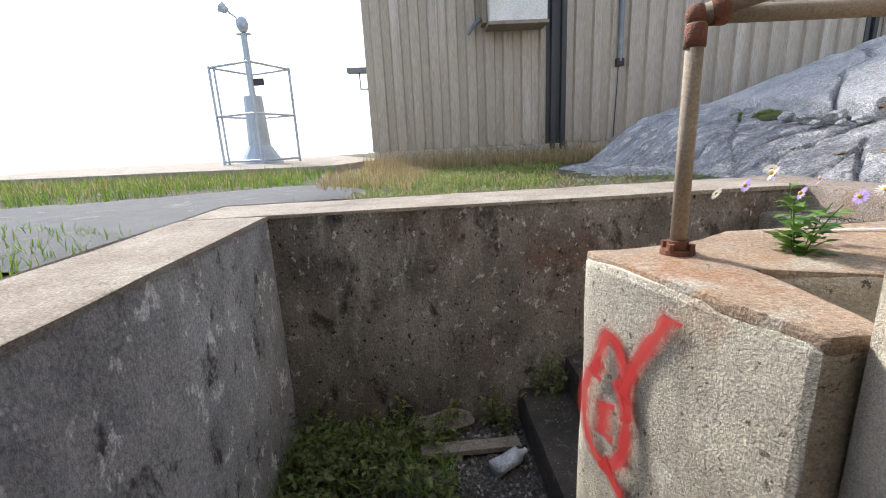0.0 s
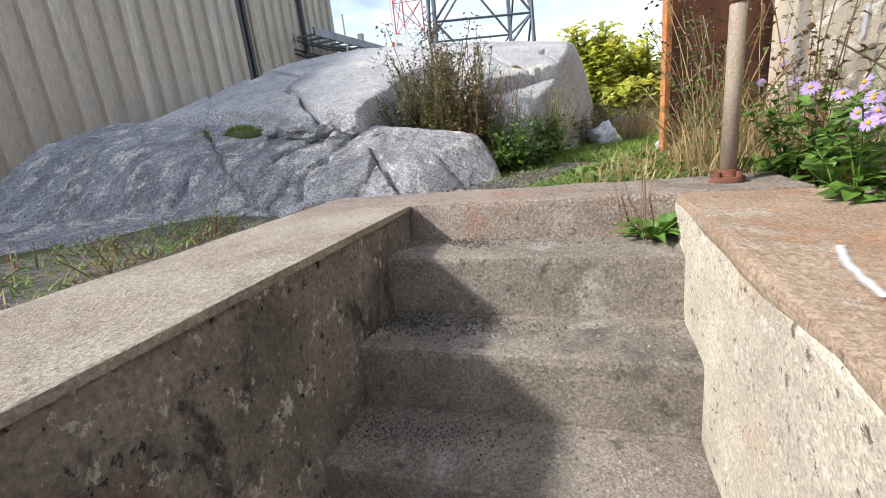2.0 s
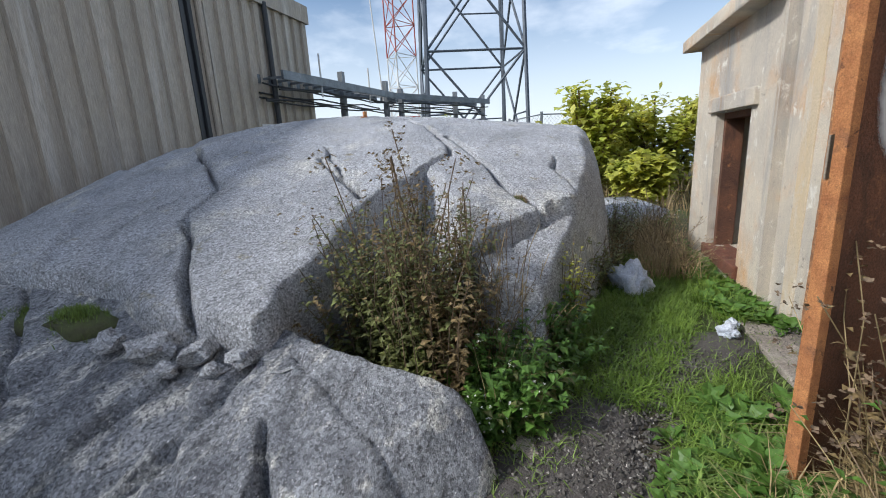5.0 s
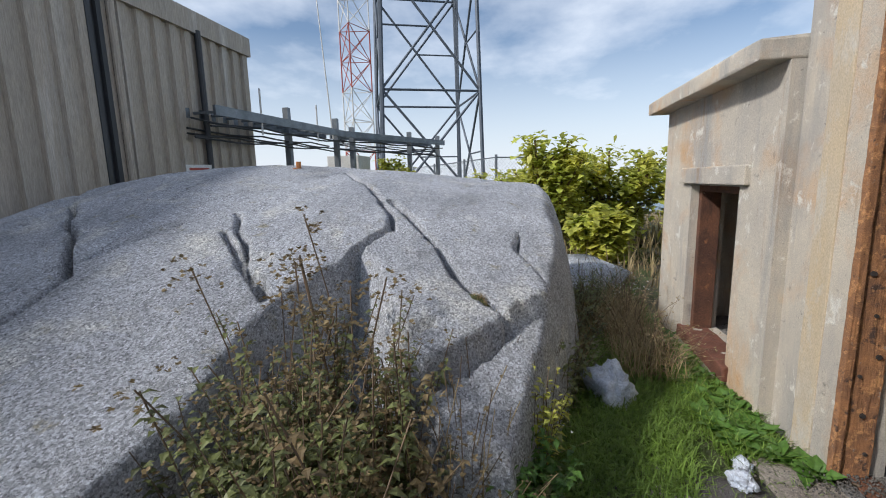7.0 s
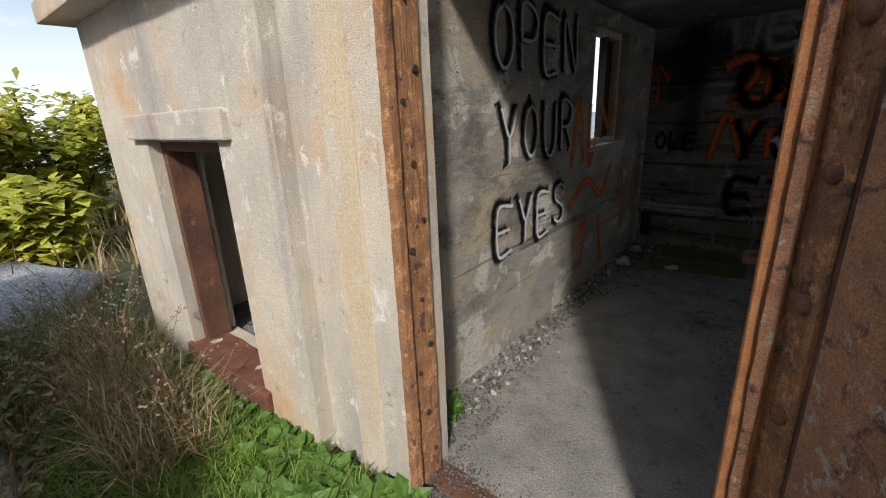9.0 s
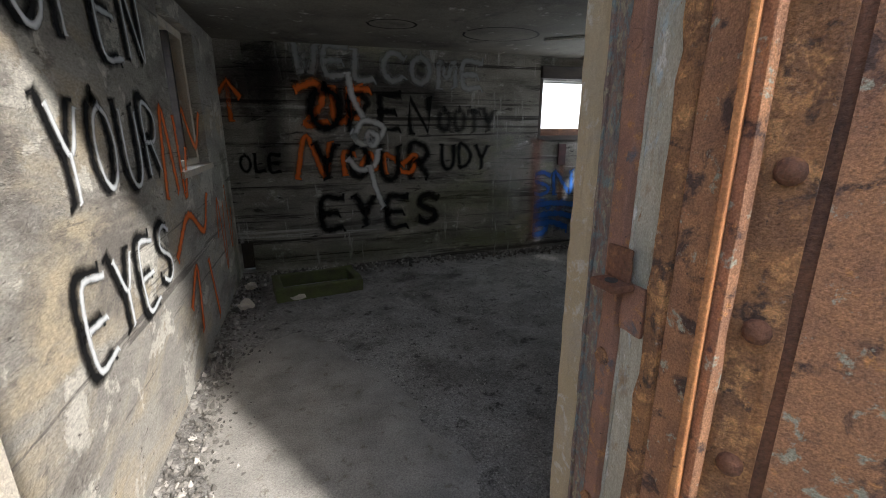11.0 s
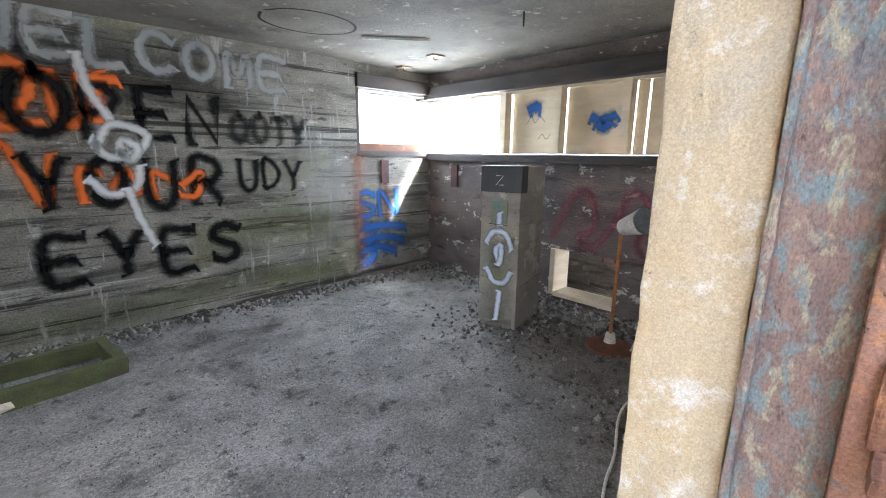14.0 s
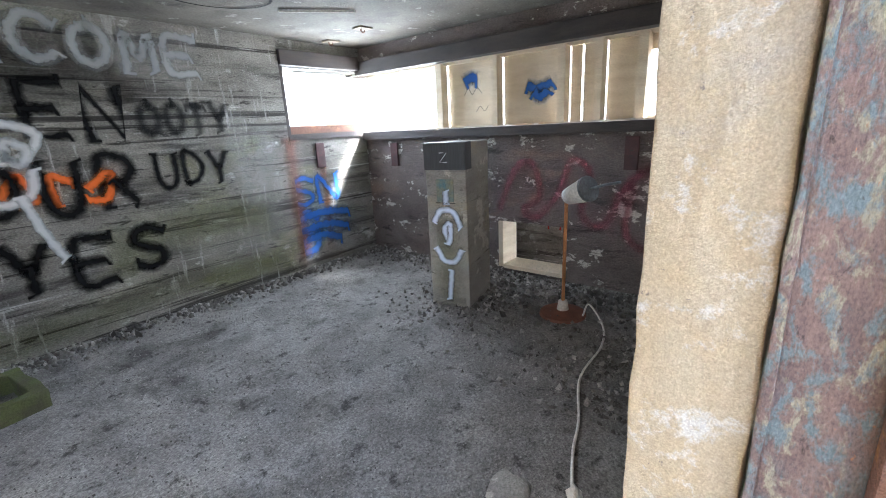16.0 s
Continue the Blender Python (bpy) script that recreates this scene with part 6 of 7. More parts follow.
# lattice towers
def tower(name, place, base, top, height, bays, r, materials, label, rz, legs=4):
    ob = empty(name, place, label, "tower", rz=rz)
    ang = [2 * math.pi * (k + 0.5) / legs for k in range(legs)]
    level = lambda i: (base + (top - base) * i / bays, height * i / bays)
    corner = lambda i, k: Vector((level(i)[0] * math.cos(ang[k % legs]), level(i)[0] * math.sin(ang[k % legs]), level(i)[1]))
    for k in range(legs):
        for i in range(bays):
            m = materials[i % len(materials)]
            part("leg", tube(corner(i, k), corner(i + 1, k), r, 6), m, ob)
            part("brace", tube(corner(i, k), corner(i + 1, k + 1), r * 0.6, 5), m, ob)
            part("brace", tube(corner(i, k + 1), corner(i + 1, k), r * 0.6, 5), m, ob)
            part("girt", tube(corner(i + 1, k), corner(i + 1, k + 1), r * 0.55, 5), m, ob)
            mid = (corner(i, k) + corner(i + 1, k + 1)) / 2
            if r > 0.08:
                part("strut", tube(corner(i, k).lerp(corner(i + 1, k), 0.5), mid, r * 0.4, 5), m, ob)
    return ob


M_TOWER = mat("weathered_tower_steel", (0.12, 0.14, 0.17), (0.09, 0.105, 0.125), 2, 30, 0.6, 0.3, bump=0)
big = tower("lattice_tower", (31.0, 8.4, 0.6), 4.35, 3.4, 28, 4, 0.13, [M_TOWER], "tall grey-blue lattice steel tower", 22)
for k, (dx, dy) in enumerate(((-0.3, -2.2), (0.1, -2.2))):
    part("ladder_rail", tube((dx, dy, 0), (dx, dy, 28), 0.06, 5), M_TOWER, big)
for i in range(50):
    part("rung", tube((-0.3, -2.2, 0.5 + 0.55 * i), (0.1, -2.2, 0.5 + 0.55 * i), 0.035, 4), M_TOWER, big)
tower("mast_tower", (40.0, 16.6, 0.0), 1.55, 1.45, 36, 14, 0.06, [M_RED, M_RED, M_WHITE, M_WHITE], "slim red and white guyed lattice mast", 10, 3)

# chain-link fence
fence = empty("chain_link_fence", (17, 0.5, 0.9), "grey chain-link fence with steel posts", "fence")
FP = [Vector((30, 9, 0)), Vector((26, 6.8, 0)), Vector((22, 4.6, 0)), Vector((19.0, 3.0, 0)), Vector((20.5, 1.2, 0)), Vector((22.0, -0.6, 0))]
FO = Vector((17, 0.5, 0))
for a, b in zip(FP, FP[1:]):
    for z in (0.1, 2.3):
        part("rail", tube(a - FO + Vector((0, 0, z)), b - FO + Vector((0, 0, z)), 0.025, 5), M_STEEL, fence)
    bm = bmesh.new()
    n = int((b - a).length / 0.16)
    for i in range(-14, n):
        for s in (0, 1):
            u0, u1 = max(i, 0), min(i + 14, n)
            z0, z1 = 2.2 * (u0 - i) / 14 + 0.1, 2.2 * (u1 - i) / 14 + 0.1
            if u1 > u0:
                tube(a.lerp(b, u0 / n) - FO + Vector((0, 0, z0 if s else 2.4 - z0)), a.lerp(b, u1 / n) - FO + Vector((0, 0, z1 if s else 2.4 - z1)), 0.004, 3, bm)
    part("mesh", bm, M_STEEL, fence)
for p in FP:
    part("post", tube(p - FO, p - FO + Vector((0, 0, 2.4)), 0.05, 6), M_STEEL, fence)

# ---------------------------------------------------------------- litter and small stones outside
M_BAG = mat("crumpled_plastic", (0.80, 0.84, 0.92), (0.62, 0.68, 0.80), 9, 60, 0.35, bump=0.9, bscale=25, dist=0.02)


def crumple(r, seed, flat):
    bm = bmesh.new()
    bmesh.ops.create_icosphere(bm, subdivisions=4, radius=r)
    for v in bm.verts:
        k = 0.85 + 0.35 * noise.noise(v.co / r * 1.3 + Vector((seed, 0, 0))) - 0.55 * abs(noise.noise(v.co / r * 2.4 + Vector((0, seed, 0)))) + 0.20 * abs(noise.noise(v.co / r * 5.5 + Vector((seed, 0, 2)))) + 0.08 * noise.noise(v.co / r * 9 + Vector((0, seed, 3)))
        v.co = Vector((v.co.x * k, v.co.y * k * 0.8, v.co.z * k * flat))
    return bm


for x, y, r, s in ((5.36, 1.40, 0.19, 1), (4.62, 0.98, 0.075, 4), (4.75, 0.92, 0.06, 7)):
    bag = thing("plastic_bag", crumple(r, s, 0.9 if r > 0.1 else 0.65), M_BAG, "crumpled pale plastic bag lying in the grass", "litter", smooth=True)
    bag.matrix_basis = pose(x, y, G + r * 0.45, 0, 0, s * 50)
for x, y, r, s in ((2.60, 2.12, 0.11, 2), (2.70, 1.90, 0.05, 6), (2.42, 2.33, 0.06, 9), (2.5, 2.25, 0.045, 10), (2.86, 2.0, 0.05, 11), (2.44, 2.48, 0.07, 15), (2.55, 2.38, 0.05, 17), (2.38, 2.60, 0.05, 19), (2.68, 2.30, 0.04, 21), (2.95, 2.14, 0.045, 23), (2.78, 1.88, 0.04, 13), (3.45, 2.0, 0.06, 12)):
    st = thing("loose_stone", pebble(r * 0.8, s, 0.22, 0.5), M_GRAVEL if s % 2 else M_TOP, "loose weathered stone beside the path", "stone", "loose stones")
    st.matrix_basis = pose(x, y, G + r * 0.15, 0, 0, s * 33)
for x, y, z, r, s in ((3.16, 3.42, 1.46, 0.085, 20), (3.19, 3.22, 1.45, 0.075, 21), (3.22, 3.05, 1.42, 0.06, 22), (3.14, 3.62, 1.48, 0.07, 23), (3.10, 3.30, 1.41, 0.05, 24), (3.15, 3.12, 1.40, 0.045, 25), (3.26, 2.90, 1.36, 0.06, 26)):
    st = thing("broken_stone", pebble(r, s, 0.6, 0.4), M_ROCK, "broken granite piece wedged between the rocks", "stone", "loose stones")
    st.matrix_basis = pose(x, y, z, 0, 0, s * 33)
plank = thing("old_plank", roughen(box(-0.26, 0.26, -0.04, 0.04, 0, 0.03, 0.003), 0.004, 9, 6), M_TOP, "grey weathered plank in the stairwell", "plank")
plank.matrix_basis = pose(0.20, 1.93, -0.145, 0, 4, 6)
sheet = thing("torn_sheet", roughen(box(-0.16, 0.16, -0.07, 0.07, 0, 0.008), 0.02, 6, 8), M_STEP, "torn grey sheet lying in the stairwell", "litter")
sheet.matrix_basis = pose(0.08, 2.12, -0.10, 16, 5, 25)
bottle = empty("plastic_bottle", (0.37, 1.80, -0.16), "crushed clear blue plastic bottle in the stairwell", "bottle", rz=30)
b = tube((-0.09, 0, 0.04), (0.06, 0, 0.045), 0.042, 14)
part("bottle_body", roughen(b, 0.006, 20, 1), M_BAG, bottle, smooth=True)
part("neck", tube((0.06, 0, 0.045), (0.10, 0, 0.045), 0.03, 12, None, 0.014), M_BAG, bottle)
part("cap", tube((0.10, 0, 0.045), (0.115, 0, 0.045), 0.016, 12), M_WHITE, bottle)
rubble("pit_grit", [(rng.uniform(-0.1, 0.5), rng.uniform(0.8, 2.15), -0.17) for i in range(1200)], M_BITS, "pale grit on the stairwell floor", 0.004, 0.016)
rubble("step_dirt", [(nx + 0.17 + rng.gauss(0, 0.045), 2.2 - abs(rng.gauss(0, 0.22)), nz) for nx, nz in NOSE for i in range(900)], M_DBITS, "dark dirt and grit lying on the steps", 0.0015, 0.006)
rubble("step_grit", [(nx + rng.uniform(0.02, 0.24), rng.uniform(1.3, 2.18), nz) for nx, nz in NOSE for i in range(160)], M_BITS, "pale grit lying on the steps", 0.0015, 0.006)
rubble("path_gravel", [(2.5 + 1.9 * t + rng.gauss(0, 0.12), 2.10 - 0.75 * t + rng.gauss(0, 0.10), G + 0.008) for t in [rng.random() for i in range(1100)]], M_BITS, "small grey gravel on the trodden path", 0.003, 0.009)
rubble("path_gravel", [(2.5 + 1.9 * t + rng.gauss(0, 0.14), 2.10 - 0.75 * t + rng.gauss(0, 0.12), G + 0.008) for t in [rng.random() for i in range(3200)]], M_DBITS, "small dark gravel on the trodden path", 0.004, 0.016)
nail = thing("iron_spike", path_tube([(3.275, FY - 0.02, 2.03), (3.28, FY + 0.03, 2.03), (3.36, FY + 0.055, 2.02)], 0.007), M_RUST, "bent rusty iron spike in the wall", "spike")

M_PATH = mat("trodden_gravel_path", (0.125, 0.112, 0.105), (0.075, 0.066, 0.06), 5, 130, 0.97, bump=0.9, bscale=60, spots=(0.24, 0.22, 0.205), spot_scale=50, spot_at=(0.6, 0.67), dist=0.012)


def ground_patch(name, pts, z, material, label, step=0.06):
    """A thin sheet of another ground with a ragged outline."""
    pa = np.array(pts)
    gx, gy = np.meshgrid(np.arange(pa[:, 0].min() - 0.2, pa[:, 0].max() + 0.2, step), np.arange(pa[:, 1].min() - 0.2, pa[:, 1].max() + 0.2, step), indexing="ij")
    dd = inside_distance(gx, gy, pts) + 0.10 * noise_grid(gx, gy, 3.0, 33)
    ny = gx.shape[1]
    vs = np.stack([gx, gy, z + 0.03 * np.clip(dd / 0.15, -1, 0.25)], -1).reshape(-1, 3).tolist()
    fs = [(i * ny + j, (i + 1) * ny + j, (i + 1) * ny + j + 1, i * ny + j + 1) for i in range(gx.shape[0] - 1) for j in range(ny - 1) if dd[i:i + 2, j:j + 2].max() > -0.05]
    me = bpy.data.meshes.new(name)
    me.from_pydata(vs, [], fs)
    me.materials.append(material)
    for p in me.polygons:
        p.use_smooth = True
    return tagged(new(name, me), label, "ground", kind="structure")


ground_patch("path", [(2.20, 2.95), (2.40, 2.40), (2.42, 2.0), (2.9, 1.86), (3.35, 1.60), (3.85, 1.50), (4.25, 1.12), (4.6, 0.86), (4.65, 1.0), (4.2, 1.38), (3.72, 1.80), (3.42, 2.0), (2.9, 2.24), (2.60, 2.50), (2.36, 2.80)], G + 0.004, M_PATH, "dark trodden gravel path between rock and weeds")
# Paler floor sheet: the pool of doorway sun is put into its colour.
ground_patch("floor_dust", [(4.0, 0.40), (4.72, 0.40), (4.75, -0.2), (4.80, -0.9), (4.86, -1.5), (4.5, -1.75), (4.1, -1.2), (3.9, -0.4)], FL + 0.012, M_PALEGREY, "pale concrete inside the doorway, lightened for the sunlit floor")
ground_patch("soil_patch", [(1.0, 2.72), (2.1, 2.72), (2.35, 3.2), (2.4, 3.65), (1.7, 3.7), (1.2, 3.7)], G + 0.012, M_GRAVEL, "dark gravelly soil between stairwell and rock")
ground_patch("asphalt_path", [(-12, 3.6), (-12, 2.3), (-1.1, 1.7), (-1.05, 3.0), (-0.5, 3.9), (-1.0, 4.6), (-1.7, 4.4), (-3.0, 3.9)], G + 0.014, M_ASPHALT, "blue-grey worn asphalt path", 0.12)
# ---------------------------------------------------------------- plants
M_GRASS = mat("fresh_grass", (0.20, 0.31, 0.045), (0.13, 0.21, 0.035), 3, 30, 0.6, bump=0, island=0.35, trans=0.3)
M_TURF = mat("worn_turf", (0.20, 0.295, 0.065), (0.15, 0.21, 0.05), 3, 30, 0.7, bump=0, island=0.4, trans=0.25)
M_STRAW = mat("dry_grass", (0.46, 0.36, 0.19), (0.32, 0.24, 0.125), 5, 30, 0.7, bump=0, island=0.35, trans=0.25)
M_BROWN = mat("dead_brown_stalks", (0.20, 0.14, 0.085), (0.13, 0.09, 0.06), 5, 30, 0.8, bump=0, island=0.35)
M_LEAF = mat("weed_leaf", (0.12, 0.235, 0.04), (0.08, 0.165, 0.03), 8, 40, 0.5, bump=0.1, island=0.35, trans=0.3)
M_DLEAF = mat("dark_shrub_leaf", (0.185, 0.205, 0.065), (0.115, 0.125, 0.045), 8, 40, 0.5, bump=0.1, island=0.45, trans=0.25)
M_YLEAF = mat("yellow_green_bush_leaf", (0.66, 0.62, 0.13), (0.44, 0.50, 0.10), 2.5, 40, 0.5, bump=0.1, island=0.35, trans=0.5)
M_RLEAF = mat("reddish_dry_leaf", (0.23, 0.17, 0.075), (0.15, 0.105, 0.05), 8, 40, 0.7, bump=0.1, island=0.4, trans=0.2)
M_PETAL = mat("lilac_petal", (0.46, 0.36, 0.68), (0.38, 0.28, 0.60), 8, 40, 0.6, bump=0, island=0.15, trans=0.3)
M_PETALW = mat("white_petal", (0.75, 0.75, 0.72), (0.65, 0.65, 0.6), 8, 40, 0.6, bump=0, trans=0.3)
M_HEART = mat("flower_heart", (0.55, 0.38, 0.05), None, 8, 40, 0.7, bump=0)
rg = random.Random(11)


def blade(verts, faces, x, y, z, h, w, lean, az, bend=0.5):
    """One grass blade: two bent segments to a tip."""
    ca, sa = math.cos(az), math.sin(az)
    px, py = -sa * w / 2, ca * w / 2
    o1, o2 = lean * h * 0.35 * (1 - bend * 0.4), lean * h
    z1, z2 = z + h * 0.55, z + h * (1 - 0.35 * lean * lean)
    b = len(verts)
    verts += [(x + px, y + py, z), (x - px, y - py, z), (x + ca * o1 + px * 0.8, y + sa * o1 + py * 0.8, z1), (x + ca * o1 - px * 0.8, y + sa * o1 - py * 0.8, z1), (x + ca * o2, y + sa * o2, z2)]
    faces += [(b, b + 1, b + 3, b + 2), (b + 2, b + 3, b + 4)]


def pydata(name, verts, faces, material):
    me = bpy.data.meshes.new(name)
    me.from_pydata(verts, [], faces)
    for m in (material if isinstance(material, list) else [material]):
        me.materials.append(m)
    return new(name, me)


def grass(name, spots, hmin, hmax, w, material, label, lean=(0.1, 0.7), zoff=0.0):
    v, f = [], []
    for x, y, z in spots:
        blade(v, f, x, y, z - 0.02 + zoff, rg.uniform(hmin, hmax), w * rg.uniform(0.7, 1.3), rg.uniform(*lean), rg.uniform(0, 6.283))
    return tagged(pydata(name, v, f, material), label, "grass", kind="stuff")


def scatter(n, outline, keep=lambda x, y: True, clump=0.0, scale=1.6):
    """Random places inside a plan outline, thinned out in patches."""
    pa = np.array(outline)
    lo, hi = pa.min(0), pa.max(0)
    out = []
    while len(out) < n:
        m = max(4000, n)
        P = np.array([[rg.uniform(lo[0], hi[0]), rg.uniform(lo[1], hi[1])] for i in range(m)])
        ok = inside_distance(P[:, 0], P[:, 1], outline) > 0
        for x, y in P[ok].tolist():
            if keep(x, y) and (not clump or noise.noise(Vector((x * scale, y * scale, 3))) > rg.uniform(-1, 0.4) * (1 - clump) + clump * 0.0):
                out.append((x, y, ground_z(x, y)))
                if len(out) >= n:
                    break
    return out


def leaf(verts, faces, p, d, size, width=0.45, droop=0.3):
    """One leaf: a folded blade of four points along d."""
    d = Vector(d).normalized()
    side = d.cross(Vector((rg.uniform(-0.3, 0.3), rg.uniform(-0.3, 0.3), 1))).normalized() * size * width
    mid = Vector(p) + d * size * 0.5 + Vector((0, 0, 0.06 * size))
    tip = Vector(p) + d * size - Vector((0, 0, droop * size))
    b = len(verts)
    verts += [tuple(p), tuple(mid + side), tuple(tip), tuple(mid - side), tuple(mid - Vector((0, 0, 0.05 * size)))]
    faces += [(b, b + 1, b + 4), (b + 1, b + 2, b + 4), (b + 2, b + 3, b + 4), (b + 3, b, b + 4)]


def rosette(name, place, n, size, label, material=M_LEAF, up=0.6, group="leafy weeds", width=0.2):
    """A low weed of broad leaves from one root."""
    ob = empty(name, place, label, "plant", group)
    for i in range(n):
        v, f = [], []
        a, s = i * 2.4 + rg.uniform(-0.3, 0.3), size * rg.uniform(0.6, 1.15)
        leaf(v, f, (0, 0, 0), (math.cos(a), math.sin(a), up * rg.uniform(0.4, 1.5)), s, width, 0.25)
        part_ob = pydata("leaf", v, f, material)
        part_ob.parent = ob
    return ob


def herb(name, place, height, n_stems, leaf_size, per_stem, label, stem_m, leaf_m, spread=0.25, group="", top=None, category="plant", droop=0.3):
    """An upright plant: several curved stems with leaves all along them, and seed heads or flowers on top."""
    ob = empty(name, place, label, category, group)
    sb, lv, lf, tv, tf = bmesh.new(), [], [], [], []
    for s in range(n_stems):
        a, l = rg.uniform(0, 6.283), rg.uniform(0.1, 1) * spread
        h = height * rg.uniform(0.65, 1.1)
        base = Vector((math.cos(a) * l * 0.35, math.sin(a) * l * 0.35, -0.03))
        pts = [base + Vector((math.cos(a) * l * t * t, math.sin(a) * l * t * t, h * t)) + Vector((noise.noise(Vector((s, t * 2, 0))), noise.noise(Vector((s, t * 2, 5))), 0)) * 0.05 * h for t in (0, 0.25, 0.5, 0.75, 1.0)]
        path_tube(pts, max(0.0016, 0.0026 * height), 4, sb)
        for i in range(per_stem):
            t = rg.uniform(0.12, 1.0)
            k = min(3, int(t * 4))
            p = pts[k].lerp(pts[k + 1], t * 4 - k)
            b = rg.uniform(0, 6.283)
            leaf(lv, lf, p, (math.cos(b), math.sin(b), rg.uniform(-0.1, 0.8)), leaf_size * rg.uniform(0.6, 1.3) * (1.15 - 0.5 * t), 0.24, droop)
        if top:
            for i in range(top[1]):
                p = pts[-1] + Vector((rg.gauss(0, 1), rg.gauss(0, 1), rg.uniform(-1.5, 0.6))) * top[2]
                for q in range(5):
                    b = rg.uniform(0, 6.283)
                    leaf(tv, tf, p, (math.cos(b), math.sin(b), rg.uniform(-0.5, 1)), top[3], 0.4, 0.0)
    part("stem", sb, stem_m, ob)["kind"] = "stuff"
    for nm, v, f, m in (("foliage", lv, lf, leaf_m), ("seed_head", tv, tf, top[0] if top else None)):
        if v:
            leafy = pydata(nm, v, f, m)
            leafy.parent, leafy["kind"] = ob, "stuff"
    return ob


# grass
off_path = lambda x, y: not (abs(y - (2.05 - 0.42 * (x - 2.5))) < 0.15 and 2.3 < x < 3.75)
CORRIDOR = [(2.42, 0.62), (5.0, 0.62), (5.2, 0.70), (7.1, 0.70), (8.6, 0.5), (9.5, 1.6), (8.3, 1.7), (7.6, 1.45), (6.9, 1.4), (5.5, 1.85), (4.4, 2.0), (3.5, 2.3), (2.42, 1.9)]
grass("grass", scatter(24000, CORRIDOR, off_path, 0.3), 0.03, 0.10, 0.006, M_TURF, "short worn green grass along the path", (0.4, 1.2))
grass("grass", scatter(6000, [(2.42, 0.62), (3.9, 0.62), (3.55, 1.35), (2.7, 1.75), (2.42, 1.75)], clump=0.4, scale=3), 0.05, 0.15, 0.007, M_TURF, "trampled green grass by the bunker wall", (0.6, 1.4))
grass("dry_grass", scatter(1300, [(2.42, 0.62), (3.75, 0.62), (3.7, 1.0), (3.0, 1.45), (2.42, 1.6)], clump=0.2), 0.08, 0.28, 0.005, M_STRAW, "tangled dry straw grass by the bunker wall", (0.5, 1.4))
grass("dry_grass", scatter(1100, [(5.5, 0.86), (7.0, 0.78), (8.0, 0.9), (6.9, 1.25), (5.6, 1.25)]), 0.14, 0.42, 0.005, M_STRAW, "tangled dry straw grass along the annex", (0.4, 1.1))
grass("dry_grass", scatter(1500, [(3.4, 2.15), (4.3, 1.95), (5.4, 1.65), (6.8, 1.25), (7.5, 1.3), (5.6, 1.95), (4.4, 2.1)]), 0.15, 0.45, 0.005, M_STRAW, "dry grass along the foot of the rock", (0.2, 0.9))
grass("grass", scatter(15000, [(3.75, 1.55), (3.9, 1.95), (4.4, 1.86), (5.3, 1.62), (6.4, 1.36), (6.4, 1.05), (5.1, 1.0), (4.45, 1.2)], clump=0.15), 0.04, 0.13, 0.006, M_GRASS, "bright green grass between rock and annex", (0.4, 1.2))
grass("grass", scatter(5000, [(2.43, 1.92), (2.95, 1.80), (3.35, 1.55), (3.9, 1.42), (4.15, 1.1), (3.75, 0.95), (3.3, 1.1), (2.43, 1.35)], off_path, clump=0.5, scale=4), 0.04, 0.13, 0.006, M_GRASS, "green grass beside the path", (0.5, 1.3))
grass("dry_grass", scatter(1300, [(2.43, 0.64), (3.60, 0.64), (3.3, 1.0), (2.9, 1.20), (2.43, 1.15)], clump=0.35, scale=4), 0.15, 0.48, 0.0045, M_STRAW, "tall tangled straw by the bunker wall", (0.3, 1.1))
grass("dry_grass", scatter(700, [(5.75, 0.92), (7.0, 0.85), (7.6, 1.0), (6.9, 1.30), (5.7, 1.22)], clump=0.2), 0.20, 0.45, 0.0045, M_STRAW, "tangled straw grass along the annex", (0.4, 1.1))
grass("grass", scatter(5000, [(4.82, 0.66), (6.3, 0.70), (6.2, 0.98), (5.2, 1.02), (4.75, 0.95)], clump=0.15), 0.05, 0.16, 0.007, M_GRASS, "lush green grass at the annex wall", (0.3, 1.1))
BACK = [(-0.55, 2.72), (2.0, 2.72), (2.05, 2.9), (1.4, 3.2), (1.4, 4.5), (1.9, 5.8), (2.6, 7.35), (-0.7, 7.35), (-1.0, 4.8), (-0.45, 4.0)]
grass("grass", scatter(5000, BACK, clump=0.4), 0.04, 0.13, 0.006, M_STRAW, "dry blades in the grass behind the stairwell", (0.4, 1.2))
grass("grass", scatter(16000, BACK, clump=0.3), 0.03, 0.10, 0.008, M_GRASS, "bright green grass between stairwell and building", (0.3, 1.1))
grass("grass", scatter(2200, [(1.1, 2.72), (2.05, 2.72), (2.3, 3.2), (2.35, 3.6), (1.7, 3.62), (1.1, 3.6)], clump=0.45, scale=4), 0.03, 0.10, 0.007, M_TURF, "sparse green turf between stairwell and rock", (0.5, 1.3))
grass("dry_grass", scatter(3600, [(-0.8, 6.3), (2.2, 6.4), (3.4, 7.0), (3.4, 7.4), (-0.8, 7.4)]), 0.12, 0.36, 0.008, M_STRAW, "dry grass along the metal building", (0.1, 0.6))
grass("dry_grass", scatter(1200, [(-0.9, 3.9), (-0.1, 3.6), (0.2, 5.6), (-1.3, 6.2)], clump=0.3), 0.08, 0.22, 0.007, M_STRAW, "dry grass tufts near the stairwell", (0.1, 0.7))
LEFT = [(-1.3, 4.6), (-3.2, 4.15), (-9.0, 4.1), (-13, 4.5), (-13, 9.3), (-1.2, 7.2)]
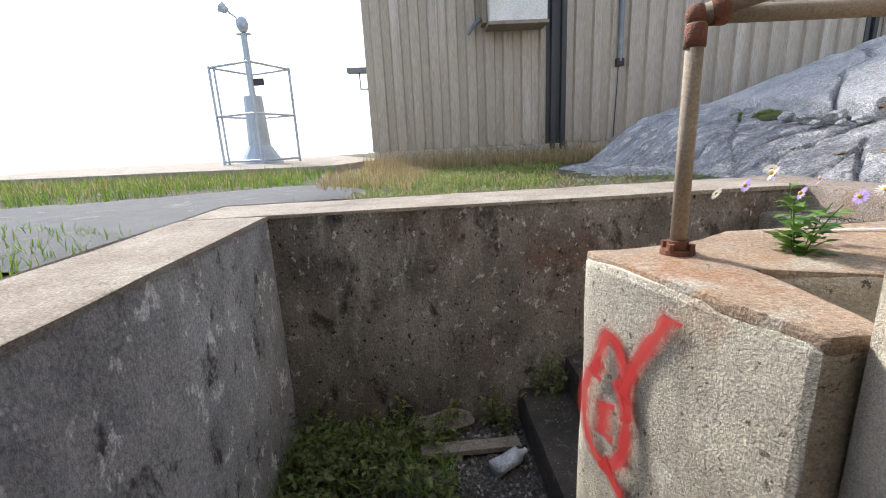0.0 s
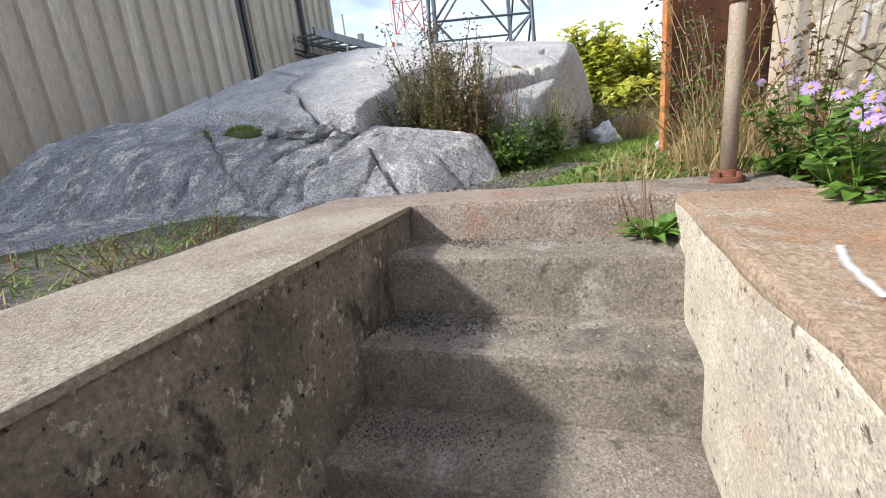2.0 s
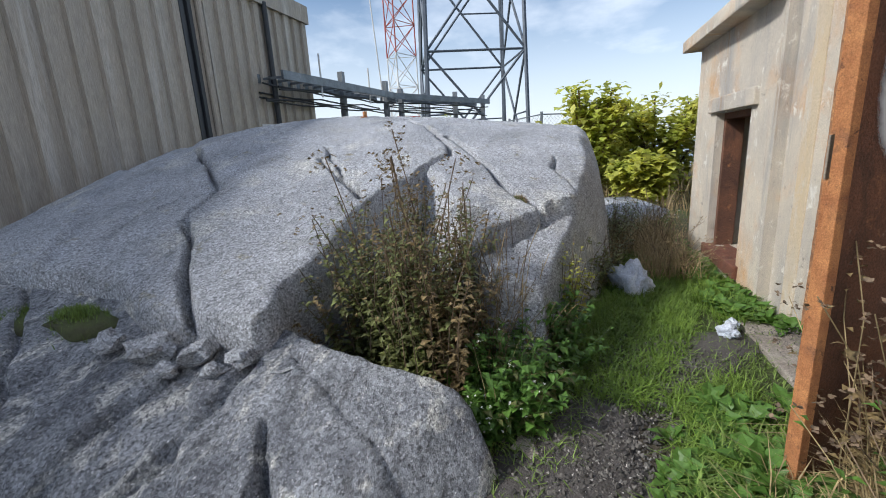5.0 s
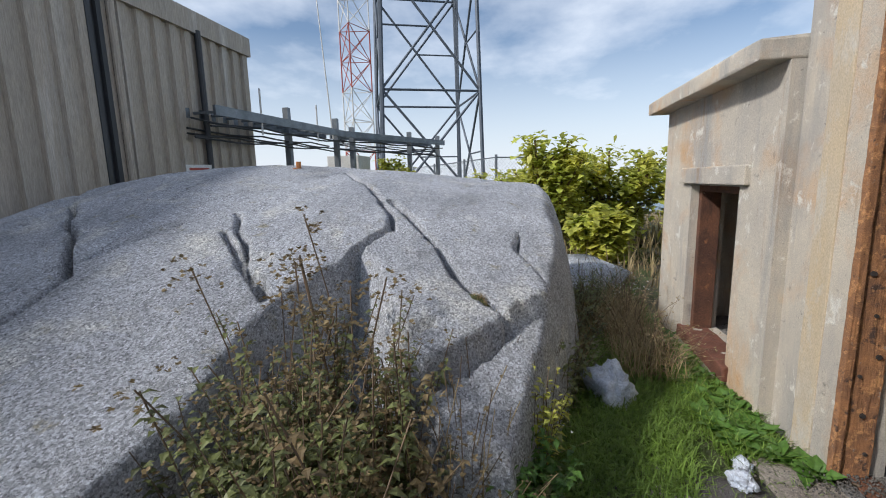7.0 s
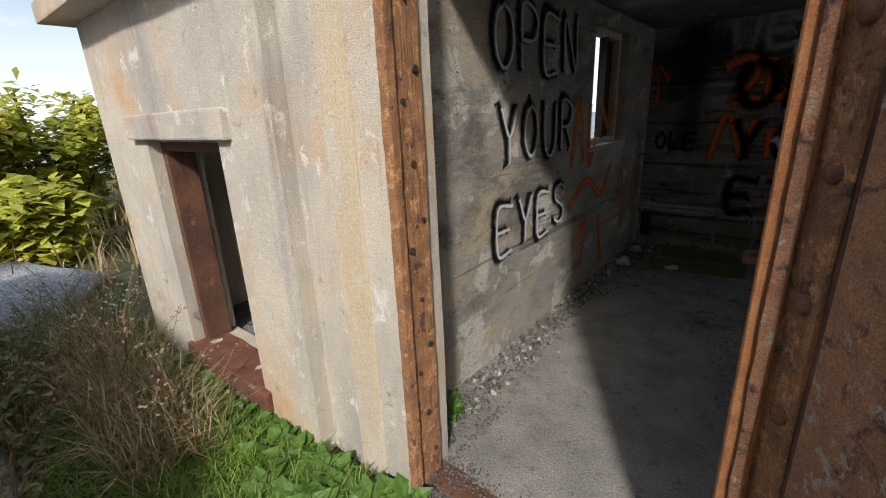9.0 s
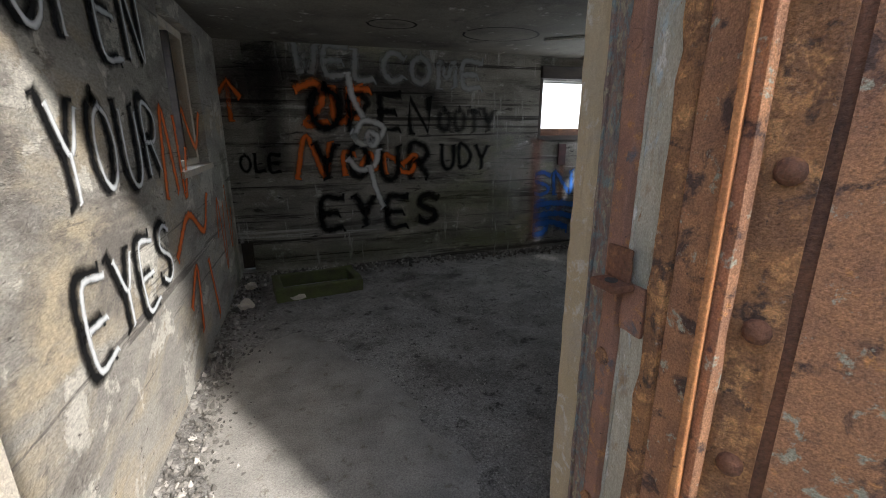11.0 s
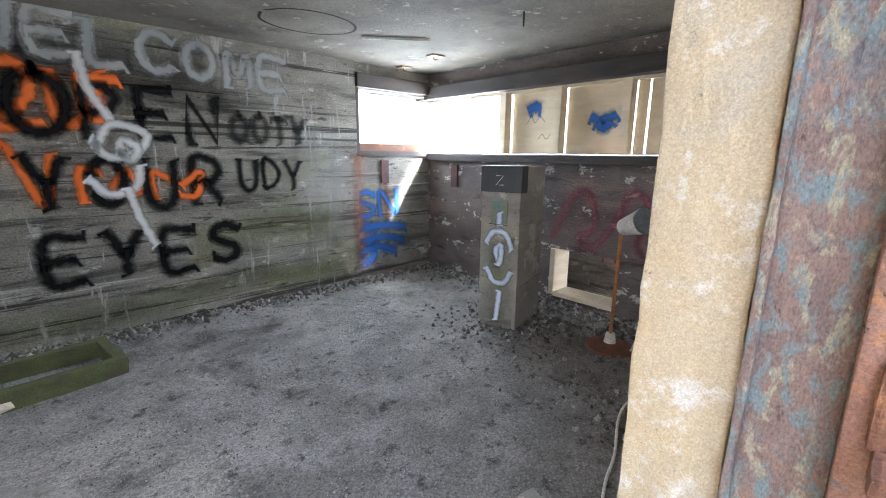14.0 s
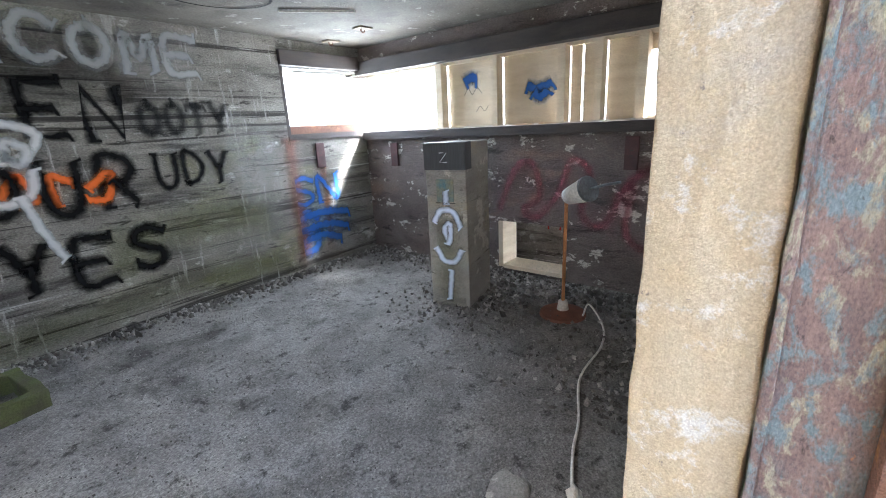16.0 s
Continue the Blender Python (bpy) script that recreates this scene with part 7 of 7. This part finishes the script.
grass("grass", scatter(9000, LEFT, clump=0.2), 0.08, 0.20, 0.012, M_GRASS, "green grass beside the asphalt path")
grass("dry_grass", scatter(6000, [(-1.8, 5.2), (-4, 5.0), (-13, 5.0), (-13, 8.6), (-1.5, 7.0)]), 0.06, 0.18, 0.012, M_STRAW, "low dry grass below the slab", (0.1, 0.6))
grass("grass", scatter(2600, [(-1.25, 1.75), (-1.2, 2.1), (-2.2, 2.6), (-5, 3.0), (-5, 1.5), (-1.25, 0.7)], clump=0.3), 0.05, 0.13, 0.008, M_GRASS, "green grass beside the stairwell wall")
grass("grass", scatter(5500, [(7.6, -1), (9, 2.2), (9.2, 6), (16, 8), (20, 4), (18, -4), (8, -3)], clump=0.2), 0.15, 0.5, 0.02, M_STRAW, "pale meadow grass behind the annex")

# shrub and weeds in the broken corner of the rock
for i in range(24):
    x, y = 3.52 + 0.62 * rg.random(), 2.30 + 0.58 * rg.random()
    herb("shrub", (x, y, 1.02), rg.uniform(0.55, 0.95), 9, 0.056, 58, "dark leafy shrub with dry seed stalks by the rock", M_BROWN, M_DLEAF if i % 4 else M_RLEAF, 0.28, "shrubs by the rock", (M_RLEAF, 4, 0.05, 0.014), "shrub")
for i in range(5):
    herb("seed_stalk", (3.9 + 0.45 * rg.random(), 2.45 + 0.35 * rg.random(), 1.02), rg.uniform(1.05, 1.3), 3, 0.03, 16, "tall dry brown seed stalk", M_BROWN, M_RLEAF, 0.2, "seed stalks", (M_RLEAF, 16, 0.05, 0.018))
for i in range(16):
    t = rg.random()
    herb("green_weed", (3.45 + 0.75 * t, 2.28 - 0.22 * t + rg.uniform(-0.12, 0.12), 1.02), rg.uniform(0.22, 0.42), 6, 0.075, 16, "bushy green weed at the foot of the rock", M_LEAF, M_LEAF, 0.16, "green weeds", (M_PETALW, 2, 0.02, 0.01) if i % 4 == 0 else None)
for i in range(30):
    t = rg.random()
    herb("dark_weed", (4.9 + 2.3 * t, 1.80 - 0.5 * t + rg.uniform(-0.08, 0.08), 1.02), rg.uniform(0.3, 0.6), 6, 0.07, 16, "dark weed in the shade of the rock", M_BROWN, M_DLEAF, 0.2, "dark weeds")
for i in range(9):
    x = 4.4 + 0.3 * rg.random()
    herb("yellow_weed", (x, 1.82 + 0.1 * rg.random(), 1.02), rg.uniform(0.35, 0.6), 3, 0.055, 18, "small yellow-green sapling beside the rock", M_BROWN, M_YLEAF, 0.12, "yellow weeds")
for i in range(30):
    t = rg.random()
    herb("green_weed", (3.50 + 0.95 * t + rg.uniform(-0.08, 0.08), 2.14 - 0.26 * t + rg.uniform(-0.13, 0.13), 1.02), rg.uniform(0.18, 0.40), 7, 0.075, 16, "bushy green weed at the foot of the rock", M_LEAF, M_LEAF if i % 4 else M_DLEAF, 0.18, "green weeds",
         (M_PETALW, 2, 0.02, 0.008) if i % 5 == 0 else None)
for i in range(14):
    herb("dry_stalk_weed", (3.75 + 0.75 * rg.random(), 2.02 + 0.25 * rg.random(), 1.02), rg.uniform(0.45, 0.75), 8, 0.03, 10, "dry brown grassy stalks in the broken corner", M_STRAW if i % 2 else M_BROWN, M_RLEAF, 0.22, "dry stalk weeds")
# weeds by the bunker wall and door
for i in range(20):
    herb("tall_weed", (2.45 + 1.2 * rg.random(), 0.66 + 0.42 * rg.random(), 1.02), rg.uniform(0.40, 0.85), 5, 0.05, 12, "tall dry weed with brown seed heads by the wall", M_STRAW if i % 2 else M_BROWN, M_RLEAF if i % 3 else M_LEAF, 0.3, "tall weeds",
         (M_BROWN, 4, 0.04, 0.016))
for i in range(120):
    t = rg.random()
    rosette("broad_weed", (2.50 + 1.45 * t, 1.58 - 0.42 * t + rg.uniform(-0.5, 0.20), 1.03), 8, rg.uniform(0.09, 0.15), "broad-leaved green weed beside the path", M_LEAF, 0.9)
for i in range(6):
    rosette("broad_weed", (3.28 + 0.24 * rg.random(), 1.15 + 0.16 * rg.random(), 1.04), 12, 0.15, "bright broad-leaved weed below the steel door", M_LEAF, 1.2)
for i in range(60):
    rosette("dock_plant", (4.86 + 2.1 * rg.random() ** 1.5, 0.70 + 0.24 * rg.random(), 1.02), 9, 0.16, "broad-leaved dock plant at the wall foot", M_LEAF, 0.9)
for i in range(6):
    rosette("dock_plant", (4.70 + 0.14 * rg.random(), 0.62 + 0.20 * rg.random(), 1.03), 9, 0.15, "broad-leaved dock plant at the doorstep", M_LEAF, 0.9)
for i in range(12):
    herb("brown_weed", (5.6 + 2.0 * rg.random(), 0.86 + 0.30 * rg.random(), 1.02), rg.uniform(0.4, 0.65), 7, 0.03, 14, "dead brown bushy weed along the annex", M_BROWN, M_RLEAF, 0.32, "brown weeds", (M_STRAW, 4, 0.04, 0.012))
for x, y in ((7.7, 1.15), (7.4, 1.05), (8.0, 1.0), (7.1, 1.15)):
    herb("white_aster", (x, y, 1.02), 0.4, 7, 0.05, 10, "weed with small white flowers", M_LEAF, M_DLEAF, 0.25, "white asters", (M_PETALW, 4, 0.04, 0.014))
herb("small_fern", (4.86, 0.18, FL), 0.20, 6, 0.05, 12, "small pale green plant inside the doorway", M_LEAF, M_LEAF, 0.08)


def aster(place, h, n, label):
    """A leafy stem plant with open lilac daisies, each with petals and a yellow heart."""
    ob = herb("aster", place, h, n, 0.065, 22, label, M_LEAF, M_LEAF, 0.16, "asters", None, "flower", 0.15)
    for i in range(n + (6 if n > 4 else 2)):
        c = Vector((rg.gauss(0, 0.08), rg.gauss(0, 0.08), h * rg.uniform(0.7, 1.1)))
        v, f = [], []
        face_n = Vector((rg.gauss(-0.6, 0.4), rg.gauss(0.45, 0.4), rg.uniform(0.3, 1.0))).normalized()
        eu = face_n.orthogonal().normalized()
        ev = face_n.cross(eu)
        for k in range(16):
            a = k * 0.3927 + rg.uniform(-0.08, 0.08)
            dp, dq = eu * math.cos(a) + ev * math.sin(a), ev * math.cos(a) - eu * math.sin(a)
            q = len(v)
            v += [tuple(c), tuple(c + dp * 0.013 + dq * 0.0028), tuple(c + dp * 0.021 - face_n * 0.002), tuple(c + dp * 0.013 - dq * 0.0028)]
            f.append((q, q + 1, q + 2, q + 3))
        fl = pydata("flower", v, f, M_PETAL if place[0] > 1.5 else (M_PETALW if i % 2 else M_PETAL))
        fl.parent = ob
        b = bmesh.new()
        bmesh.ops.create_icosphere(b, subdivisions=1, radius=0.0055, matrix=Matrix.Translation(c + face_n * 0.002))
        part("heart", b, M_HEART, fl)
    return ob


herb("leafy_weed", (2.32, 0.90, TOP), 0.34, 9, 0.085, 22, "bright leafy green weed beside the railing", M_LEAF, M_LEAF, 0.20, "leafy weeds")
aster((1.86, 0.95, TOP), 0.25, 9, "leafy aster with open lilac daisies on the stair wall")
aster((1.90, 0.80, TOP), 0.36, 7, "leafy aster with lilac daisies beside the railing")
aster((0.98, 1.05, TOP), 0.20, 5, "leafy aster with small pale flowers on the stair wall")
aster((2.95, 0.72, 1.03), 0.50, 2, "leafy aster with lilac daisies by the wall")
for x, y in ((2.5, 0.82), (2.42, 0.95), (2.55, 1.0), (2.25, 0.78), (2.15, 0.9)):
    rosette("broad_weed", (x, y, TOP - 0.01), 10, 0.13, "bright leafy weed beside the landing", M_LEAF, 1.2)
for x, y, h in ((1.25, 0.95, 0.42), (1.38, 0.9, 0.5), (1.15, 0.82, 0.45)):
    herb("dead_stalk", (x, y, TOP), h, 6, 0.03, 8, "dry brown seed stalk on the stair wall", M_BROWN, M_RLEAF, 0.25, "dry stalks", (M_BROWN, 5, 0.04, 0.016))
strokes("paint_mark", [[(0, 0), (.12, -.02), (.22, -.05)]], 0.018, S_WHITE, Matrix.Translation((1.22, 1.22, TOP + 0.012)), "worn white paint mark on the stair wall", category="paint mark")
rosette("step_weed", (2.0, 1.38, 0.965), 30, 0.15, "green leafy weed growing on the top step", M_LEAF, 0.9, "", 0.12)
for i in range(3):
    herb("dry_twig", (1.98 + 0.03 * i, 1.40 + 0.02 * i, 0.965), 0.30, 2, 0.012, 4, "thin dry dark twig on the top step", M_BROWN, M_BROWN, 0.1, "dry twigs")
# the stairwell's own growth
grass("pit_grass", [(rg.uniform(-0.74, 0.1), 2.17 - abs(rg.gauss(0, 0.35)), -0.17) for i in range(1500)], 0.05, 0.18, 0.008, M_TURF, "dark grass in the stairwell", (0.4, 1.1))
# Dark leaf tone imitates the shade at the bottom of the stairwell.
for i in range(22):
    herb("pit_weed", (rg.uniform(-0.70, 0.12), 2.12 - abs(rg.gauss(0, 0.33)), -0.17), rg.uniform(0.15, 0.34), 6, 0.06, 12, "green weed in the stairwell, leaf tone darkened for shade", M_LEAF, M_DLEAF, 0.22, "stairwell weeds")
for x, y, z in ((0.42, 2.1, -0.17), (0.34, 2.14, -0.17), (0.60, 2.14, 0.015), (0.70, 2.12, 0.015)):
    herb("pit_weed", (x, y, z), 0.3, 5, 0.05, 10, "green weed in the stairwell, leaf tone darkened for shade", M_LEAF, M_DLEAF, 0.12, "stairwell weeds")
for i in range(26):
    herb("edge_weed", (0.9 + 1.2 * rg.random(), 2.74 + 0.7 * rg.random(), 1.02), 0.14, 5, 0.035, 8, "low straggling weed behind the stairwell wall", M_BROWN, M_LEAF if i % 2 else M_RLEAF, 0.14, "edge weeds")
for i in range(30):
    x = -0.6 + 3.8 * rg.random()
    herb("wall_weed", (x, 7.1 + 0.25 * rg.random(), 1.02), rg.uniform(0.25, 0.5), 5, 0.05, 10, "dry weed along the metal building", M_BROWN, M_RLEAF if i % 2 else M_DLEAF, 0.25, "wall weeds")
# moss cushions on the rock
for x, y, z, sx, sy in ((3.28, 4.00, 1.46, 0.24, 0.13), (3.24, 4.34, 1.45, 0.24, 0.14), (3.20, 4.66, 1.43, 0.20, 0.12), (4.74, 2.16, 1.78, 0.07, 0.05)):
    bm = pebble(1.0, x * 3, 0.30, 0.2)
    bmesh.ops.scale(bm, vec=(sx, sy, 0.24), verts=bm.verts)
    ms = thing("moss_cushion", bm, M_MOSS, "green moss and grass cushion on the granite", "moss", smooth=True)
    ms.matrix_basis = pose(x, y, z, 0, 0, 80)
    tufts = [(rg.gauss(0, 0.42), rg.gauss(0, 0.42)) for i in range(1300 if x < 4 else 160)]
    grass("moss_grass", [(x + a * sy, y + b * sx, z + (0.075 if x < 4 else 0.06) * max(0.0, 1 - a * a - b * b)) for a, b in tufts], 0.02, 0.06, 0.005, M_TURF if x < 4 else M_STRAW, "fine grass on the moss cushion")


# yellow-green bushes beyond the annex
def bush(place, w, h, n, label, seed, leaf_m=M_YLEAF):
    r2 = random.Random(seed)
    ob = empty("bush", place, label, "bush", "bushes beyond the annex")
    sb, v, f = bmesh.new(), [], []
    for s in range(16):
        a, l = r2.uniform(0, 6.283), r2.uniform(0.2, 1.0)
        tip = Vector((math.cos(a) * w * l * 0.5, math.sin(a) * w * l * 0.5, h * r2.uniform(0.75, 1.08) * (1.05 - 0.4 * l * l)))
        pts = [Vector((math.cos(a) * 0.1, math.sin(a) * 0.1, 0)), tip * 0.5 + Vector((0, 0, 0.12 * h)), tip]
        path_tube(pts, 0.02, 5, sb)
        for i in range(n // 16):
            t = r2.uniform(0.15, 1.03)
            p = pts[0].lerp(pts[1], t * 2) if t < 0.5 else pts[1].lerp(pts[2], t * 2 - 1)
            p = p + Vector((r2.gauss(0, 0.14 * w), r2.gauss(0, 0.14 * w), r2.gauss(0, 0.08 * h))) * (0.35 + 0.4 * (1 - t))
            if p.z < 0.05:
                p.z = 0.05 + r2.random() * 0.3
            d = (r2.gauss(0, 1), r2.gauss(0, 1), r2.uniform(-0.4, 0.7))
            leaf(v, f, p, d, r2.uniform(0.12, 0.22), 0.36, 0.2)
    part("branch", sb, M_BROWN, ob)
    pydata("leaves", v, f, leaf_m).parent = ob
    return ob


for i, (x, y, w, h) in enumerate(((11.2, 1.6, 2.2, 2.3), (12.2, 0.2, 2.6, 2.2), (13.2, 2.8, 2.6, 1.5), (14.5, 1.2, 3.0, 2.0), (11.0, -1.2, 2.4, 2.1), (13.0, -2.5, 3.0, 2.3), (15.5, 3.6, 2.6, 1.2), (17.0, 2.2, 3.0, 1.6), (9.9, 0.7, 1.3, 0.9),
                                  (16.0, 6.0, 2.0, 2.0), (9.5, -2.6, 2.4, 1.8), (8.2, -3.6, 2.4, 1.8))):
    bush((x, y, 0.9), w, h, 4200, "dense yellow-green leafy bush beyond the annex", 40 + i)
